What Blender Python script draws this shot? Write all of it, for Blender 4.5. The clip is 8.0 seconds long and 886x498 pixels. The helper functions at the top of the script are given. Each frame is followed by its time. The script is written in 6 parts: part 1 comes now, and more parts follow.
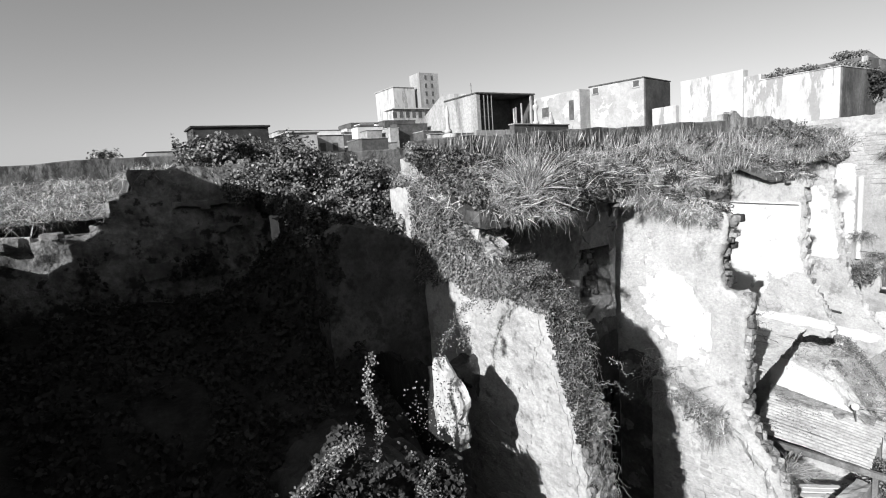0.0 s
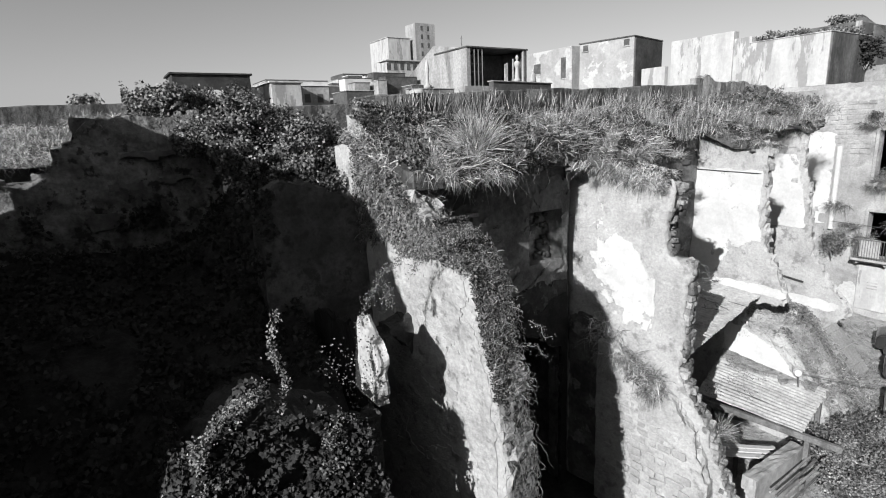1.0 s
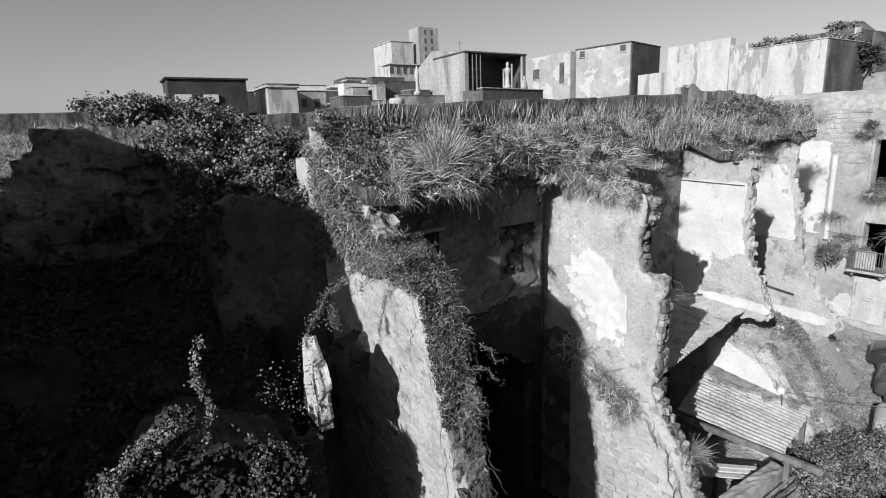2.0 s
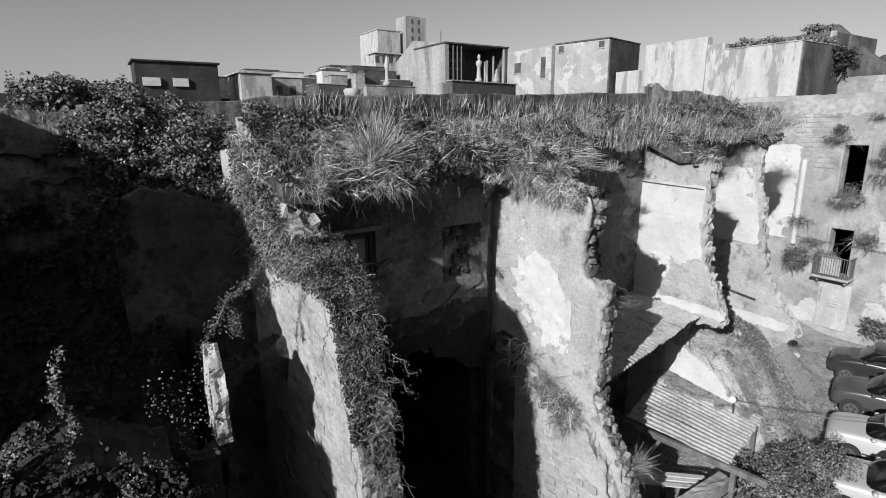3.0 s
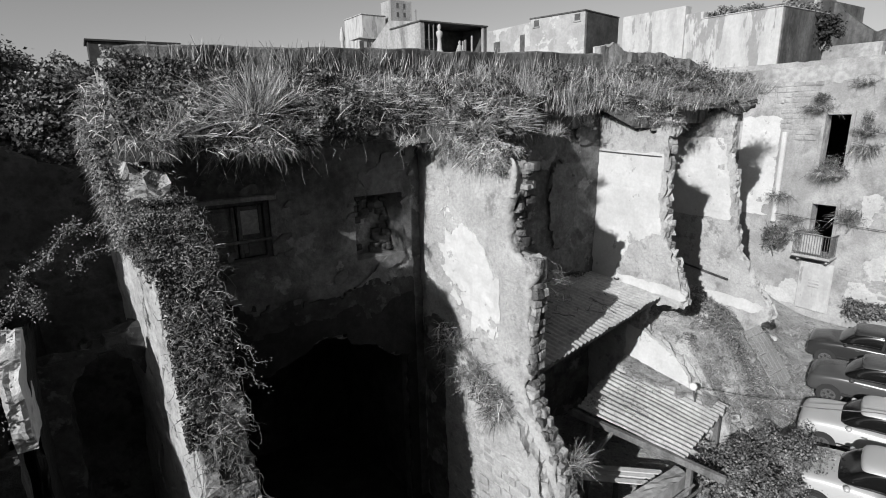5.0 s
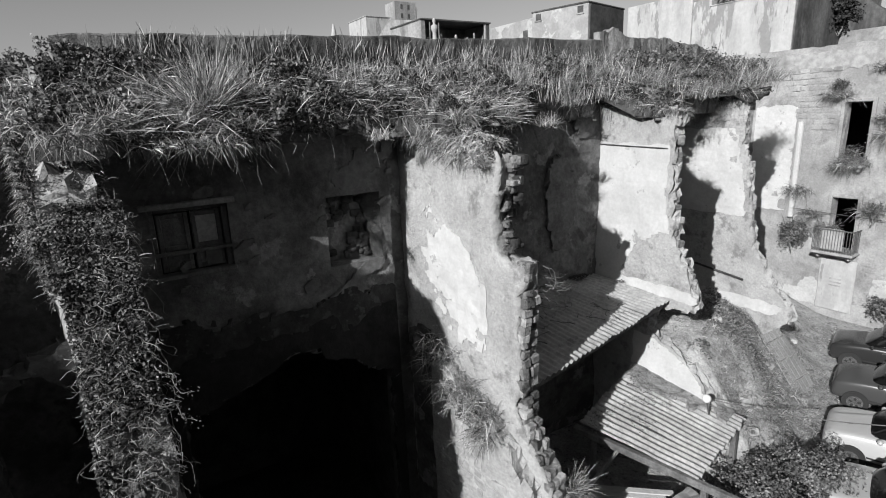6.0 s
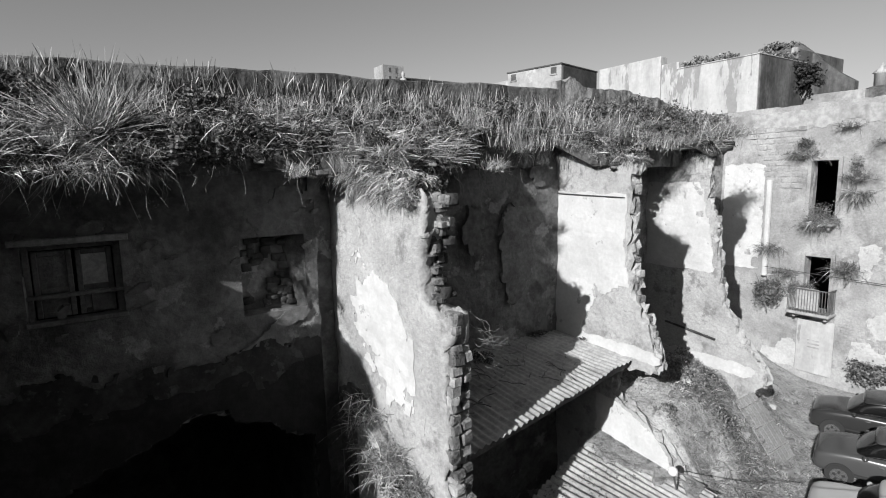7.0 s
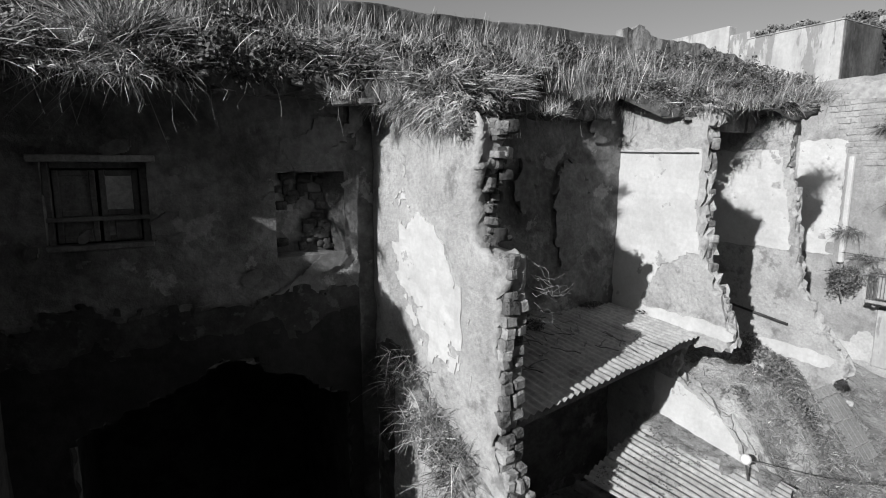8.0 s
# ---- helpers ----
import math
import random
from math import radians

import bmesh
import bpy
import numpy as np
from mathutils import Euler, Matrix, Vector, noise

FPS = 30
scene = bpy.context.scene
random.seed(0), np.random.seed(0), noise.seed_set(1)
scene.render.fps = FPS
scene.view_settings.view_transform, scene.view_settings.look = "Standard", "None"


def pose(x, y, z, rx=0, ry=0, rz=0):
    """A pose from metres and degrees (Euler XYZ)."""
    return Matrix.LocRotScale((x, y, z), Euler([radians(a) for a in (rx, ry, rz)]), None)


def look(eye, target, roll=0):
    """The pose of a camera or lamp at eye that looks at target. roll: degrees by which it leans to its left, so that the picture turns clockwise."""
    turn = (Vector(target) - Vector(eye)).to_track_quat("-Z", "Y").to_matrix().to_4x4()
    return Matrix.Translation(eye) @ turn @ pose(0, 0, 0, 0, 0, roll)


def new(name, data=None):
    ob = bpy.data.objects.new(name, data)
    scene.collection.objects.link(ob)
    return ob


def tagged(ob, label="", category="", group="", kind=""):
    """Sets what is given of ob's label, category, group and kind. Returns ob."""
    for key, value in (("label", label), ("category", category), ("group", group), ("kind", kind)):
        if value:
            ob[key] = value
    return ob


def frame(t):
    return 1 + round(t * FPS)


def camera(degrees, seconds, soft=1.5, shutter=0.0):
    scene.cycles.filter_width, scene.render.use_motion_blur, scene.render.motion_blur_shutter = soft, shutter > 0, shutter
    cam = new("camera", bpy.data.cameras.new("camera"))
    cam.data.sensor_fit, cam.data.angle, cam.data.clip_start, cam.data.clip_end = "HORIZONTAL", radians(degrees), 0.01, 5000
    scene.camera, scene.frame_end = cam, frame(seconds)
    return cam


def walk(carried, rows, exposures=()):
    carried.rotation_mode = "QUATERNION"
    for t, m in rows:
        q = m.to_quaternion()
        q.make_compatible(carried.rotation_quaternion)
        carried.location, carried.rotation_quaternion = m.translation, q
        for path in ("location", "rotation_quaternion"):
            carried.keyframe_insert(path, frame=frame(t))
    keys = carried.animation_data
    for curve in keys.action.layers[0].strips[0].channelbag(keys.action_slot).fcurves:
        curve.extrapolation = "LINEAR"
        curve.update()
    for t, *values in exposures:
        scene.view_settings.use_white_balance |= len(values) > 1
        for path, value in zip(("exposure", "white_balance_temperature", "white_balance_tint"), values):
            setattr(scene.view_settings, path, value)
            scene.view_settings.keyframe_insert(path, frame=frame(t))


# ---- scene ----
cam = camera(80.0, 8.0, soft=1.05)

PATH = [
    (0, (-0.455, -0.345, 8.591), (0.606, 1.326, 8.308), -4.1),
    (0.5, (0.05, -0.737, 8.599), (1.173, 0.873, 8.214), -2.2),
    (1, (0.461, -0.956, 8.597), (1.51, 0.688, 8.153), -2.4),
    (1.5, (0.929, -1.002, 8.67), (1.935, 0.676, 8.256), -2.8),
    (2.8, (2.275, -1.462, 8.834), (3.352, 0.155, 8.362), -0.8),
    (3, (2.564, -1.311, 8.816), (3.629, 0.317, 8.351), -0.5),
    (3.5, (3.096, -1.4, 8.647), (4.176, 0.187, 8.088), -2.3),
    (4, (3.56, -1.294, 8.546), (4.603, 0.332, 8.029), -2.5),
    (4.5, (4.108, -1.253, 8.38), (5.164, 0.376, 7.897), -1.1),
    (4.7, (4.354, -1.259, 8.271), (5.425, 0.353, 7.766), -1.3),
    (5.8, (5.407, -0.752, 7.915), (6.438, 0.893, 7.433), -1.3),
    (6, (5.657, -0.683, 7.901), (6.688, 0.958, 7.409), -2.5),
    (6.5, (6.223, -0.466, 7.741), (7.263, 1.18, 7.286), -0.2),
    (7, (6.947, -0.516, 7.501), (8.043, 1.133, 7.223), -1.3),
    (7.5, (7.277, -0.181, 7.0), (8.314, 1.506, 6.723), -0.3),
    (8, (7.22, 0.27, 6.62), (8.187, 1.993, 6.312), 0.0),
]
walk(cam, [(t, look(eye, target, roll)) for t, eye, target, roll in PATH], [(0, 0.97), (0.6, 0.86), (1.1, 0.72), (1.7, 0.64), (3.0, 0.46), (4.5, 0.46), (6.0, 0.46), (7.0, 0.59), (7.5, 0.47), (8.0, 0.42)])

# ---------- light ----------
SUN_WAY = Vector((1.0, 0.41, -0.5)).normalized()
world = bpy.data.worlds.new("sky")
scene.world = world
world.use_nodes = True
wn, wl = world.node_tree.nodes, world.node_tree.links
wn.clear()
sky = wn.new("ShaderNodeTexSky")
sky.sky_type, sky.sun_disc = "NISHITA", False
sky.sun_elevation = math.asin(-SUN_WAY.z)
sky.sun_rotation = math.atan2(-SUN_WAY.x, -SUN_WAY.y)
grey = wn.new("ShaderNodeRGBToBW")
back = wn.new("ShaderNodeBackground")
back.inputs["Strength"].default_value = 0.062
wout = wn.new("ShaderNodeOutputWorld")
wl.new(sky.outputs[0], grey.inputs[0])
wl.new(grey.outputs[0], back.inputs["Color"])
wl.new(back.outputs[0], wout.inputs[0])
sun = new("sun", bpy.data.lights.new("sun", "SUN"))
sun.data.energy, sun.data.angle = 4.0, radians(0.5)
sun.matrix_world = look((-30, -20, 40), Vector((-30, -20, 40)) + SUN_WAY)

# ---------- materials ----------
def material(name, dark, light, scale=1.0, rough=0.9, fine=14.0, bump=0.3, metal=0.0, blot=None, streak=0.0, island=0.0, contrast=(0.35, 0.65), obj_random=0.0, grainy=(0.72, 1.2)):
    """Grey surface with stains at a coarse and grain at a fine scale. blot: (value, scale, low, high) of a second patchy layer."""
    m = bpy.data.materials.new(name)
    m.use_nodes = True
    n, l = m.node_tree.nodes, m.node_tree.links
    bsdf = n["Principled BSDF"]
    bsdf.inputs["Roughness"].default_value, bsdf.inputs["Metallic"].default_value = rough, metal
    geo = n.new("ShaderNodeNewGeometry")
    tex = n.new("ShaderNodeMapping")
    tex.inputs["Scale"].default_value = (scale, scale, scale * (0.25 if streak else 1.0))
    l.new(geo.outputs["Position"], tex.inputs[0])

    def cloud(vec, s, detail, low, high):
        a, r = n.new("ShaderNodeTexNoise"), n.new("ShaderNodeMapRange")
        a.inputs["Scale"].default_value, a.inputs["Detail"].default_value, a.inputs["Roughness"].default_value = s, detail, 0.65
        r.inputs["From Min"].default_value, r.inputs["From Max"].default_value = low, high
        r.interpolation_type = "SMOOTHSTEP"
        l.new(vec, a.inputs["Vector"])
        l.new(a.outputs["Fac"], r.inputs["Value"])
        return r.outputs[0]

    def mix(fac, a, b):
        x = n.new("ShaderNodeMix")
        x.data_type = "FLOAT"
        for sock, v in ((x.inputs["Factor"], fac), (x.inputs["A"], a), (x.inputs["B"], b)):
            if isinstance(v, (int, float)):
                sock.default_value = v
            else:
                l.new(v, sock)
        return x.outputs["Result"]

    value = mix(cloud(tex.outputs[0], 1.3, 6, *contrast), dark, light)
    if blot:
        value = mix(cloud(tex.outputs[0], blot[1], 8, blot[2], blot[3]), value, blot[0])
    grain = cloud(geo.outputs["Position"], fine, 4, 0.25, 0.75)
    times = n.new("ShaderNodeMath")
    times.operation = "MULTIPLY"
    l.new(value, times.inputs[0])
    l.new(mix(grain, *grainy), times.inputs[1])
    value = times.outputs[0]
    if island or obj_random:
        t2 = n.new("ShaderNodeMath")
        t2.operation = "MULTIPLY"
        src = geo.outputs["Random Per Island"] if island else n.new("ShaderNodeObjectInfo").outputs["Random"]
        k = island or obj_random
        l.new(value, t2.inputs[0])
        l.new(mix(src, 1 - k, 1 + k), t2.inputs[1])
        value = t2.outputs[0]
    l.new(value, bsdf.inputs["Base Color"])
    if bump:
        b = n.new("ShaderNodeBump")
        b.inputs["Strength"].default_value, b.inputs["Distance"].default_value = bump, 0.05
        l.new(cloud(geo.outputs["Position"], fine * 0.6, 6, 0.2, 0.8), b.inputs["Height"])
        l.new(b.outputs[0], bsdf.inputs["Normal"])
    return m


def plain(name, value, rough=0.5, metal=0.0, glass=False):
    m = bpy.data.materials.new(name)
    m.use_nodes = True
    b = m.node_tree.nodes["Principled BSDF"]
    b.inputs["Base Color"].default_value = (value, value, value, 1)
    b.inputs["Roughness"].default_value, b.inputs["Metallic"].default_value = rough, metal
    return m


MASONRY = material("tufa_masonry", 0.13, 0.34, 1.2, 0.95, 9, 0.6, blot=(0.09, 2.5, 0.55, 0.7))
STONE = material("tufa_blocks", 0.17, 0.38, 1.6, 0.95, 11, 0.7, blot=(0.09, 3.0, 0.54, 0.68), obj_random=0.3)
# Dark stone for slabs, and for rubble with shade in its colour.
DARKSTONE = material("dark_shade_rubble", 0.03, 0.08, 1.6, 0.95, 11, 0.6, obj_random=0.4)
PLASTER = material("worn_grey_plaster", 0.31, 0.42, 0.9, 0.92, 16, 0.45, blot=(0.22, 2.4, 0.53, 0.66), contrast=(0.3, 0.65), grainy=(0.84, 1.12))
WHITE = material("white_plaster", 0.47, 0.55, 0.8, 0.85, 12, 0.1, blot=(0.34, 2.3, 0.62, 0.645), grainy=(0.93, 1.05))
# Darker copy of the plaster; the rooms' shade is in its colour.
SHADE = material("shaded_plaster", 0.072, 0.185, 0.8, 0.95, 9, 0.4, blot=(0.24, 1.6, 0.58, 0.61))
FLAKING = material("flaking_lime_plaster", 0.3, 0.42, 1.3, 0.92, 14, 0.5, blot=(0.16, 2.8, 0.55, 0.68), grainy=(0.8, 1.15))
CREAM = material("faded_plaster", 0.4, 0.5, 0.9, 0.9, 12, 0.3, blot=(0.27, 2.6, 0.53, 0.68), grainy=(0.88, 1.1))
VAULT = material("grey_vault_plaster", 0.045, 0.14, 1.1, 0.95, 9, 0.5, blot=(0.04, 2.6, 0.5, 0.64))
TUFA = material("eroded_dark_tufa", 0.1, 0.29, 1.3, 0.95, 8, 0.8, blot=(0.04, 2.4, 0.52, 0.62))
FADED = material("faded_shutter_paint", 0.34, 0.46, 2.0, 0.8, 14, 0.2)
PITCH = material("tarred_boards", 0.02, 0.045, 0.6, 0.9, 5, 0.2)
FACADE = material("weathered_facade_render", 0.27, 0.39, 0.7, 0.92, 14, 0.4, blot=(0.2, 1.8, 0.5, 0.7), grainy=(0.84, 1.12))
# Plaster darkened in two steps; both carry shade in their colour.
HALF_SHADE = material("half_shade_plaster", 0.02, 0.05, 1.4, 0.95, 9, 0.3, blot=(0.075, 3.0, 0.56, 0.62))
DEEP_SHADE = material("deep_shade_black", 0.008, 0.022, 1.4, 0.95, 9, 0.3)
# Dimmer copy of the blocks; shade on the wall ends is in its colour.
DIM_STONE = material("dimmed_blocks", 0.1, 0.24, 1.8, 0.95, 14, 0.8, blot=(0.03, 4.0, 0.52, 0.62), obj_random=0.4)
PALE = material("pale_plaster_scraps", 0.1, 0.16, 1.5, 0.9, 9, 0.3)
EARTH = material("dry_earth", 0.04, 0.11, 1.5, 1.0, 12, 0.6, blot=(0.025, 3.0, 0.5, 0.62))
CONCRETE = material("weathered_render", 0.07, 0.19, 0.9, 0.92, 9, 0.6, blot=(0.035, 2.2, 0.5, 0.6), streak=1)
CONCRETE_PALE = material("bare_parapet_masonry", 0.16, 0.34, 1.4, 0.95, 9, 0.7, blot=(0.08, 2.2, 0.52, 0.62), streak=1)
FARWHITE = material("whitewashed_render", 0.35, 0.46, 1.3, 0.9, 5, 0.2, blot=(0.25, 0.9, 0.54, 0.575), streak=1, grainy=(0.9, 1.06))
OFFWHITE = material("stained_whitewash", 0.27, 0.36, 0.6, 0.9, 6, 0.15, blot=(0.43, 0.9, 0.54, 0.56), grainy=(0.88, 1.08))
FARGREY = material("grey_render", 0.22, 0.36, 0.4, 0.9, 4, 0.2, blot=(0.14, 0.8, 0.56, 0.68), streak=1)
FARDARK = material("dark_roofing", 0.05, 0.1, 0.6, 0.9, 5, 0.2)
ASPHALT = material("dusty_asphalt", 0.24, 0.32, 0.5, 0.95, 20, 0.2, blot=(0.15, 0.8, 0.55, 0.68))
RUBBLE = material("rubble_earth", 0.28, 0.42, 1.6, 1.0, 14, 0.7, blot=(0.16, 2.4, 0.55, 0.64))
GRASS = material("dry_grass", 0.11, 0.35, 2.6, 0.85, 6, 0.0, island=0.75)
STRAW = material("pale_straw", 0.22, 0.46, 2.6, 0.8, 6, 0.0, island=0.8)
LEAF = material("ivy_leaves", 0.07, 0.2, 2.0, 0.85, 6, 0.0, island=0.8)
# Darker copy of the ivy leaves; shade is in its colour.
IVY = material("dark_shade_leaves", 0.014, 0.042, 2.0, 0.8, 6, 0.0, island=0.6)
LITTER = material("dry_leaf_litter", 0.1, 0.2, 2.0, 0.95, 9, 0.0, island=0.5)
# Soil made dark to keep bounced light out of the rooms.
DARK_SOIL = material("darkened_soil", 0.015, 0.04, 1.5, 1.0, 12, 0.6)
STAINED = material("rain_stained_render", 0.05, 0.14, 0.7, 0.95, 5, 0.2, blot=(0.03, 1.2, 0.52, 0.66), streak=1)
SHRUB = material("grey_green_shrub", 0.075, 0.21, 2.0, 0.75, 6, 0.0, island=0.8)
TWIG = material("bare_twigs", 0.12, 0.25, 3.0, 0.9, 9, 0.0)
TIN = material("corrugated_sheet", 0.3, 0.44, 0.8, 0.65, 10, 0.1, blot=(0.2, 2.2, 0.58, 0.7))
ROOFDUST = material("roof_dust", 0.22, 0.33, 1.6, 0.95, 12, 0.5, blot=(0.13, 3.0, 0.55, 0.63))
WOOD = material("grey_wood", 0.09, 0.18, 2.0, 0.85, 20, 0.3, streak=1)
PALEWOOD = material("bleached_wood", 0.22, 0.36, 2.0, 0.85, 20, 0.3, streak=1)
# Near-black for unlit interiors; their darkness is in the colour.
DARK = plain("dark_void", 0.012, 0.95)
PAINT_DARK = plain("dark_car_paint", 0.03, 0.18)
PAINT_GREY = plain("grey_car_paint", 0.075, 0.24, 0.2)
PAINT_LIGHT = plain("silver_car_paint", 0.5, 0.32, 0.15)
RUBBER = plain("tyre_rubber", 0.02, 0.8)
METAL = plain("rusty_metal", 0.15, 0.6, 0.5)
CHROME = plain("bright_metal", 0.6, 0.25, 0.9)
LAMP = plain("lamp_lens", 0.6, 0.1)
PORCELAIN = plain("white_porcelain", 0.8, 0.3)
CARGLASS = plain("car_window_glass", 0.008, 0.12)
CARGLASS.node_tree.nodes["Principled BSDF"].inputs["Specular IOR Level"].default_value = 0.3


# ---------- building helpers ----------
def link_mesh(name, verts, faces, mat, parent=None, label="", smooth=False):
    me = bpy.data.meshes.new(name)
    me.from_pydata([tuple(v) for v in verts], [], faces)
    me.update()
    me.materials.append(mat)
    if smooth:
        me.shade_smooth()
    ob = new(name, me)
    if parent:
        ob.parent = parent
    if label:
        ob["label"] = label
    return ob


def part(name, bm, mat, parent=None, label="", smooth=False):
    me = bpy.data.meshes.new(name)
    bmesh.ops.recalc_face_normals(bm, faces=bm.faces)
    bm.to_mesh(me)
    bm.free()
    me.materials.append(mat)
    if smooth:
        me.shade_smooth()
    ob = new(name, me)
    if parent:
        ob.parent = parent
    if label:
        ob["label"] = label
    return ob


def box(bm, x0, x1, y0, y1, z0, z1, m=None, bevel=0.0):
    r = bmesh.ops.create_cube(bm, size=1.0)
    for v in r["verts"]:
        v.co = Vector((x0 + (v.co.x + 0.5) * (x1 - x0), y0 + (v.co.y + 0.5) * (y1 - y0), z0 + (v.co.z + 0.5) * (z1 - z0)))
    if bevel:
        edges = list({e for v in r["verts"] for e in v.link_edges})
        made = bmesh.ops.bevel(bm, geom=edges, offset=bevel, segments=1, affect="EDGES")
        vs = list({v for f in made["faces"] for v in f.verts} | {v for v in r["verts"] if v.is_valid})
    else:
        vs = r["verts"]
    if m is not None:
        bmesh.ops.transform(bm, matrix=m, verts=vs)
    return vs


def empty(name, x, y, z, **tags):
    ob = new(name)
    ob.location = (x, y, z)
    tagged(ob, **tags)
    return ob


def nz(x, y, z, s=1.0):
    return noise.noise(Vector((x * s, y * s, z * s)))


def fbm(x, y, z, s=1.0):
    return nz(x, y, z, s) + 0.5 * nz(x, y, z, s * 2.1) + 0.25 * nz(x, y, z, s * 4.3)


def lerp(table, u):
    if u <= table[0][0]:
        return table[0][1]
    for (a, va), (b, vb) in zip(table, table[1:]):
        if u <= b:
            return va + (vb - va) * (u - a) / (b - a)
    return table[-1][1]


def ragged_wall(name, axis, u0, u1, v0, v1, t0, t1, inside, mat, cell=0.14, rough=0.05, parent=None, kind="structure", label="", jag=0.5, smooth=False, cuts_u=(), cuts_v=(), layers=4, soften=3.0):
    """A wall of thickness t0..t1 across the given axis, kept where inside(u, v), with broken edges. axis 'x': u is y; axis 'y': u is x; v is z."""
    def lines(a, b, cuts):
        n = max(1, round((b - a) / cell))
        out = [a + (b - a) * k / n for k in range(n + 1)]
        for c in cuts:
            k = min(range(n + 1), key=lambda q: abs(out[q] - c))
            out[k] = c
        return out
    us, vs = lines(u0, u1, cuts_u), lines(v0, v1, cuts_v)
    nu, nv = len(us) - 1, len(vs) - 1
    fixed_u, fixed_v = set(cuts_u), set(cuts_v)
    du, dv = (u1 - u0) / nu, (v1 - v0) / nv
    seed = sum(ord(c) for c in name) * 0.37
    keep = [[bool(inside((us[i] + us[i + 1]) / 2, (vs[j] + vs[j + 1]) / 2)) for j in range(nv)] for i in range(nu)]
    verts, faces, index = [], [], {}

    def at(i, j):
        return 0 <= i < nu and 0 <= j < nv and keep[i][j]

    def vert(i, j, s):
        """s: 0 at t0, layers at t1, between them on a broken edge."""
        key = (i, j, s)
        if key not in index:
            u, v = us[i], vs[j]
            edge = not (at(i, j) and at(i - 1, j) and at(i, j - 1) and at(i - 1, j - 1))
            k = jag if edge and 0 < i < nu and 0 < j < nv else 0.15
            w = t0 + (t1 - t0) * s / layers
            a = 0 if us[i] in fixed_u else nz(u + seed, v, w * 3.1 + 0.3, 3.7) * du * k * 1.6
            b = 0 if vs[j] in fixed_v else nz(u, v + seed, w * 3.3 + 5.7, 3.9) * dv * k * 1.6
            if edge and 0 < i < nu and 0 < j < nv:
                near = [(p + 0.5, q + 0.5) for p in (-2, -1, 0, 1) for q in (-2, -1, 0, 1) if at(i + p, j + q)]
                cu, cv = sum(p for p, q in near), sum(q for p, q in near)
                size = math.hypot(cu, cv) or 1.0
                push = (len(near) / 16 - 0.5) * soften
                a -= 0 if us[i] in fixed_u else push * du * cu / size
                b -= 0 if vs[j] in fixed_v else push * dv * cv / size
            if edge and 0 < s < layers:
                a += nz(u, v, w + seed, 7) * du * k * 0.9
                b += nz(v, u, w + seed, 7) * dv * k * 0.9
            w += fbm(u + seed, v, w, 0.8) * rough + nz(u, v, w + seed, 6) * rough * 0.4
            index[key] = len(verts)
            verts.append((w, u + a, v + b) if axis == "x" else (u + a, w, v + b))
        return index[key]

    flip = axis == "y"

    def quad(a, b, c, d):
        faces.append((d, c, b, a) if flip else (a, b, c, d))

    def side(i, j, k, l):
        for s in range(layers):
            quad(vert(i, j, s), vert(i, j, s + 1), vert(k, l, s + 1), vert(k, l, s))
    for i in range(nu):
        for j in range(nv):
            if not keep[i][j]:
                continue
            quad(vert(i, j, 0), vert(i, j + 1, 0), vert(i + 1, j + 1, 0), vert(i + 1, j, 0))
            quad(vert(i, j, layers), vert(i + 1, j, layers), vert(i + 1, j + 1, layers), vert(i, j + 1, layers))
            if not at(i - 1, j):
                side(i, j, i, j + 1)
            if not at(i + 1, j):
                side(i + 1, j + 1, i + 1, j)
            if not at(i, j - 1):
                side(i + 1, j, i, j)
            if not at(i, j + 1):
                side(i, j + 1, i + 1, j + 1)
    ob = link_mesh(name, verts, faces, mat, parent, label, smooth)
    if not parent:
        tagged(ob, label=label, kind=kind)
    return ob


def sheet(name, x0, x1, y0, y1, height, mat, cell=0.25, label="", category="", kind="structure", smooth=True):
    nx, ny = round((x1 - x0) / cell), round((y1 - y0) / cell)
    verts = [(x0 + (x1 - x0) * i / nx, y0 + (y1 - y0) * j / ny, height(x0 + (x1 - x0) * i / nx, y0 + (y1 - y0) * j / ny)) for i in range(nx + 1) for j in range(ny + 1)]
    faces = [(i * (ny + 1) + j, (i + 1) * (ny + 1) + j, (i + 1) * (ny + 1) + j + 1, i * (ny + 1) + j + 1) for i in range(nx) for j in range(ny)]
    ob = link_mesh(name, verts, faces, mat, smooth=smooth)
    return tagged(ob, label=label, category=category, kind=kind)


def merge(name, verts, faces, mat, parent=None, label="", category="", kind="", group=""):
    """One mesh from numpy vertices and equal-sided faces."""
    verts, faces = np.asarray(verts, dtype=np.float32), np.asarray(faces, dtype=np.int32)
    me = bpy.data.meshes.new(name)
    me.vertices.add(len(verts))
    me.vertices.foreach_set("co", verts.ravel())
    k = faces.shape[1]
    me.loops.add(faces.size)
    me.loops.foreach_set("vertex_index", faces.ravel())
    me.polygons.add(len(faces))
    me.polygons.foreach_set("loop_start", np.arange(0, faces.size, k, dtype=np.int32))
    me.polygons.foreach_set("loop_total", np.full(len(faces), k, dtype=np.int32))
    me.update(calc_edges=True)
    me.validate()
    me.materials.append(mat)
    ob = new(name, me)
    if parent:
        ob.parent = parent
    return tagged(ob, label=label, category=category, kind=kind, group=group)


rng = np.random.default_rng(7)


def unit(a):
    return a / np.maximum(np.linalg.norm(a, axis=-1, keepdims=True), 1e-9)


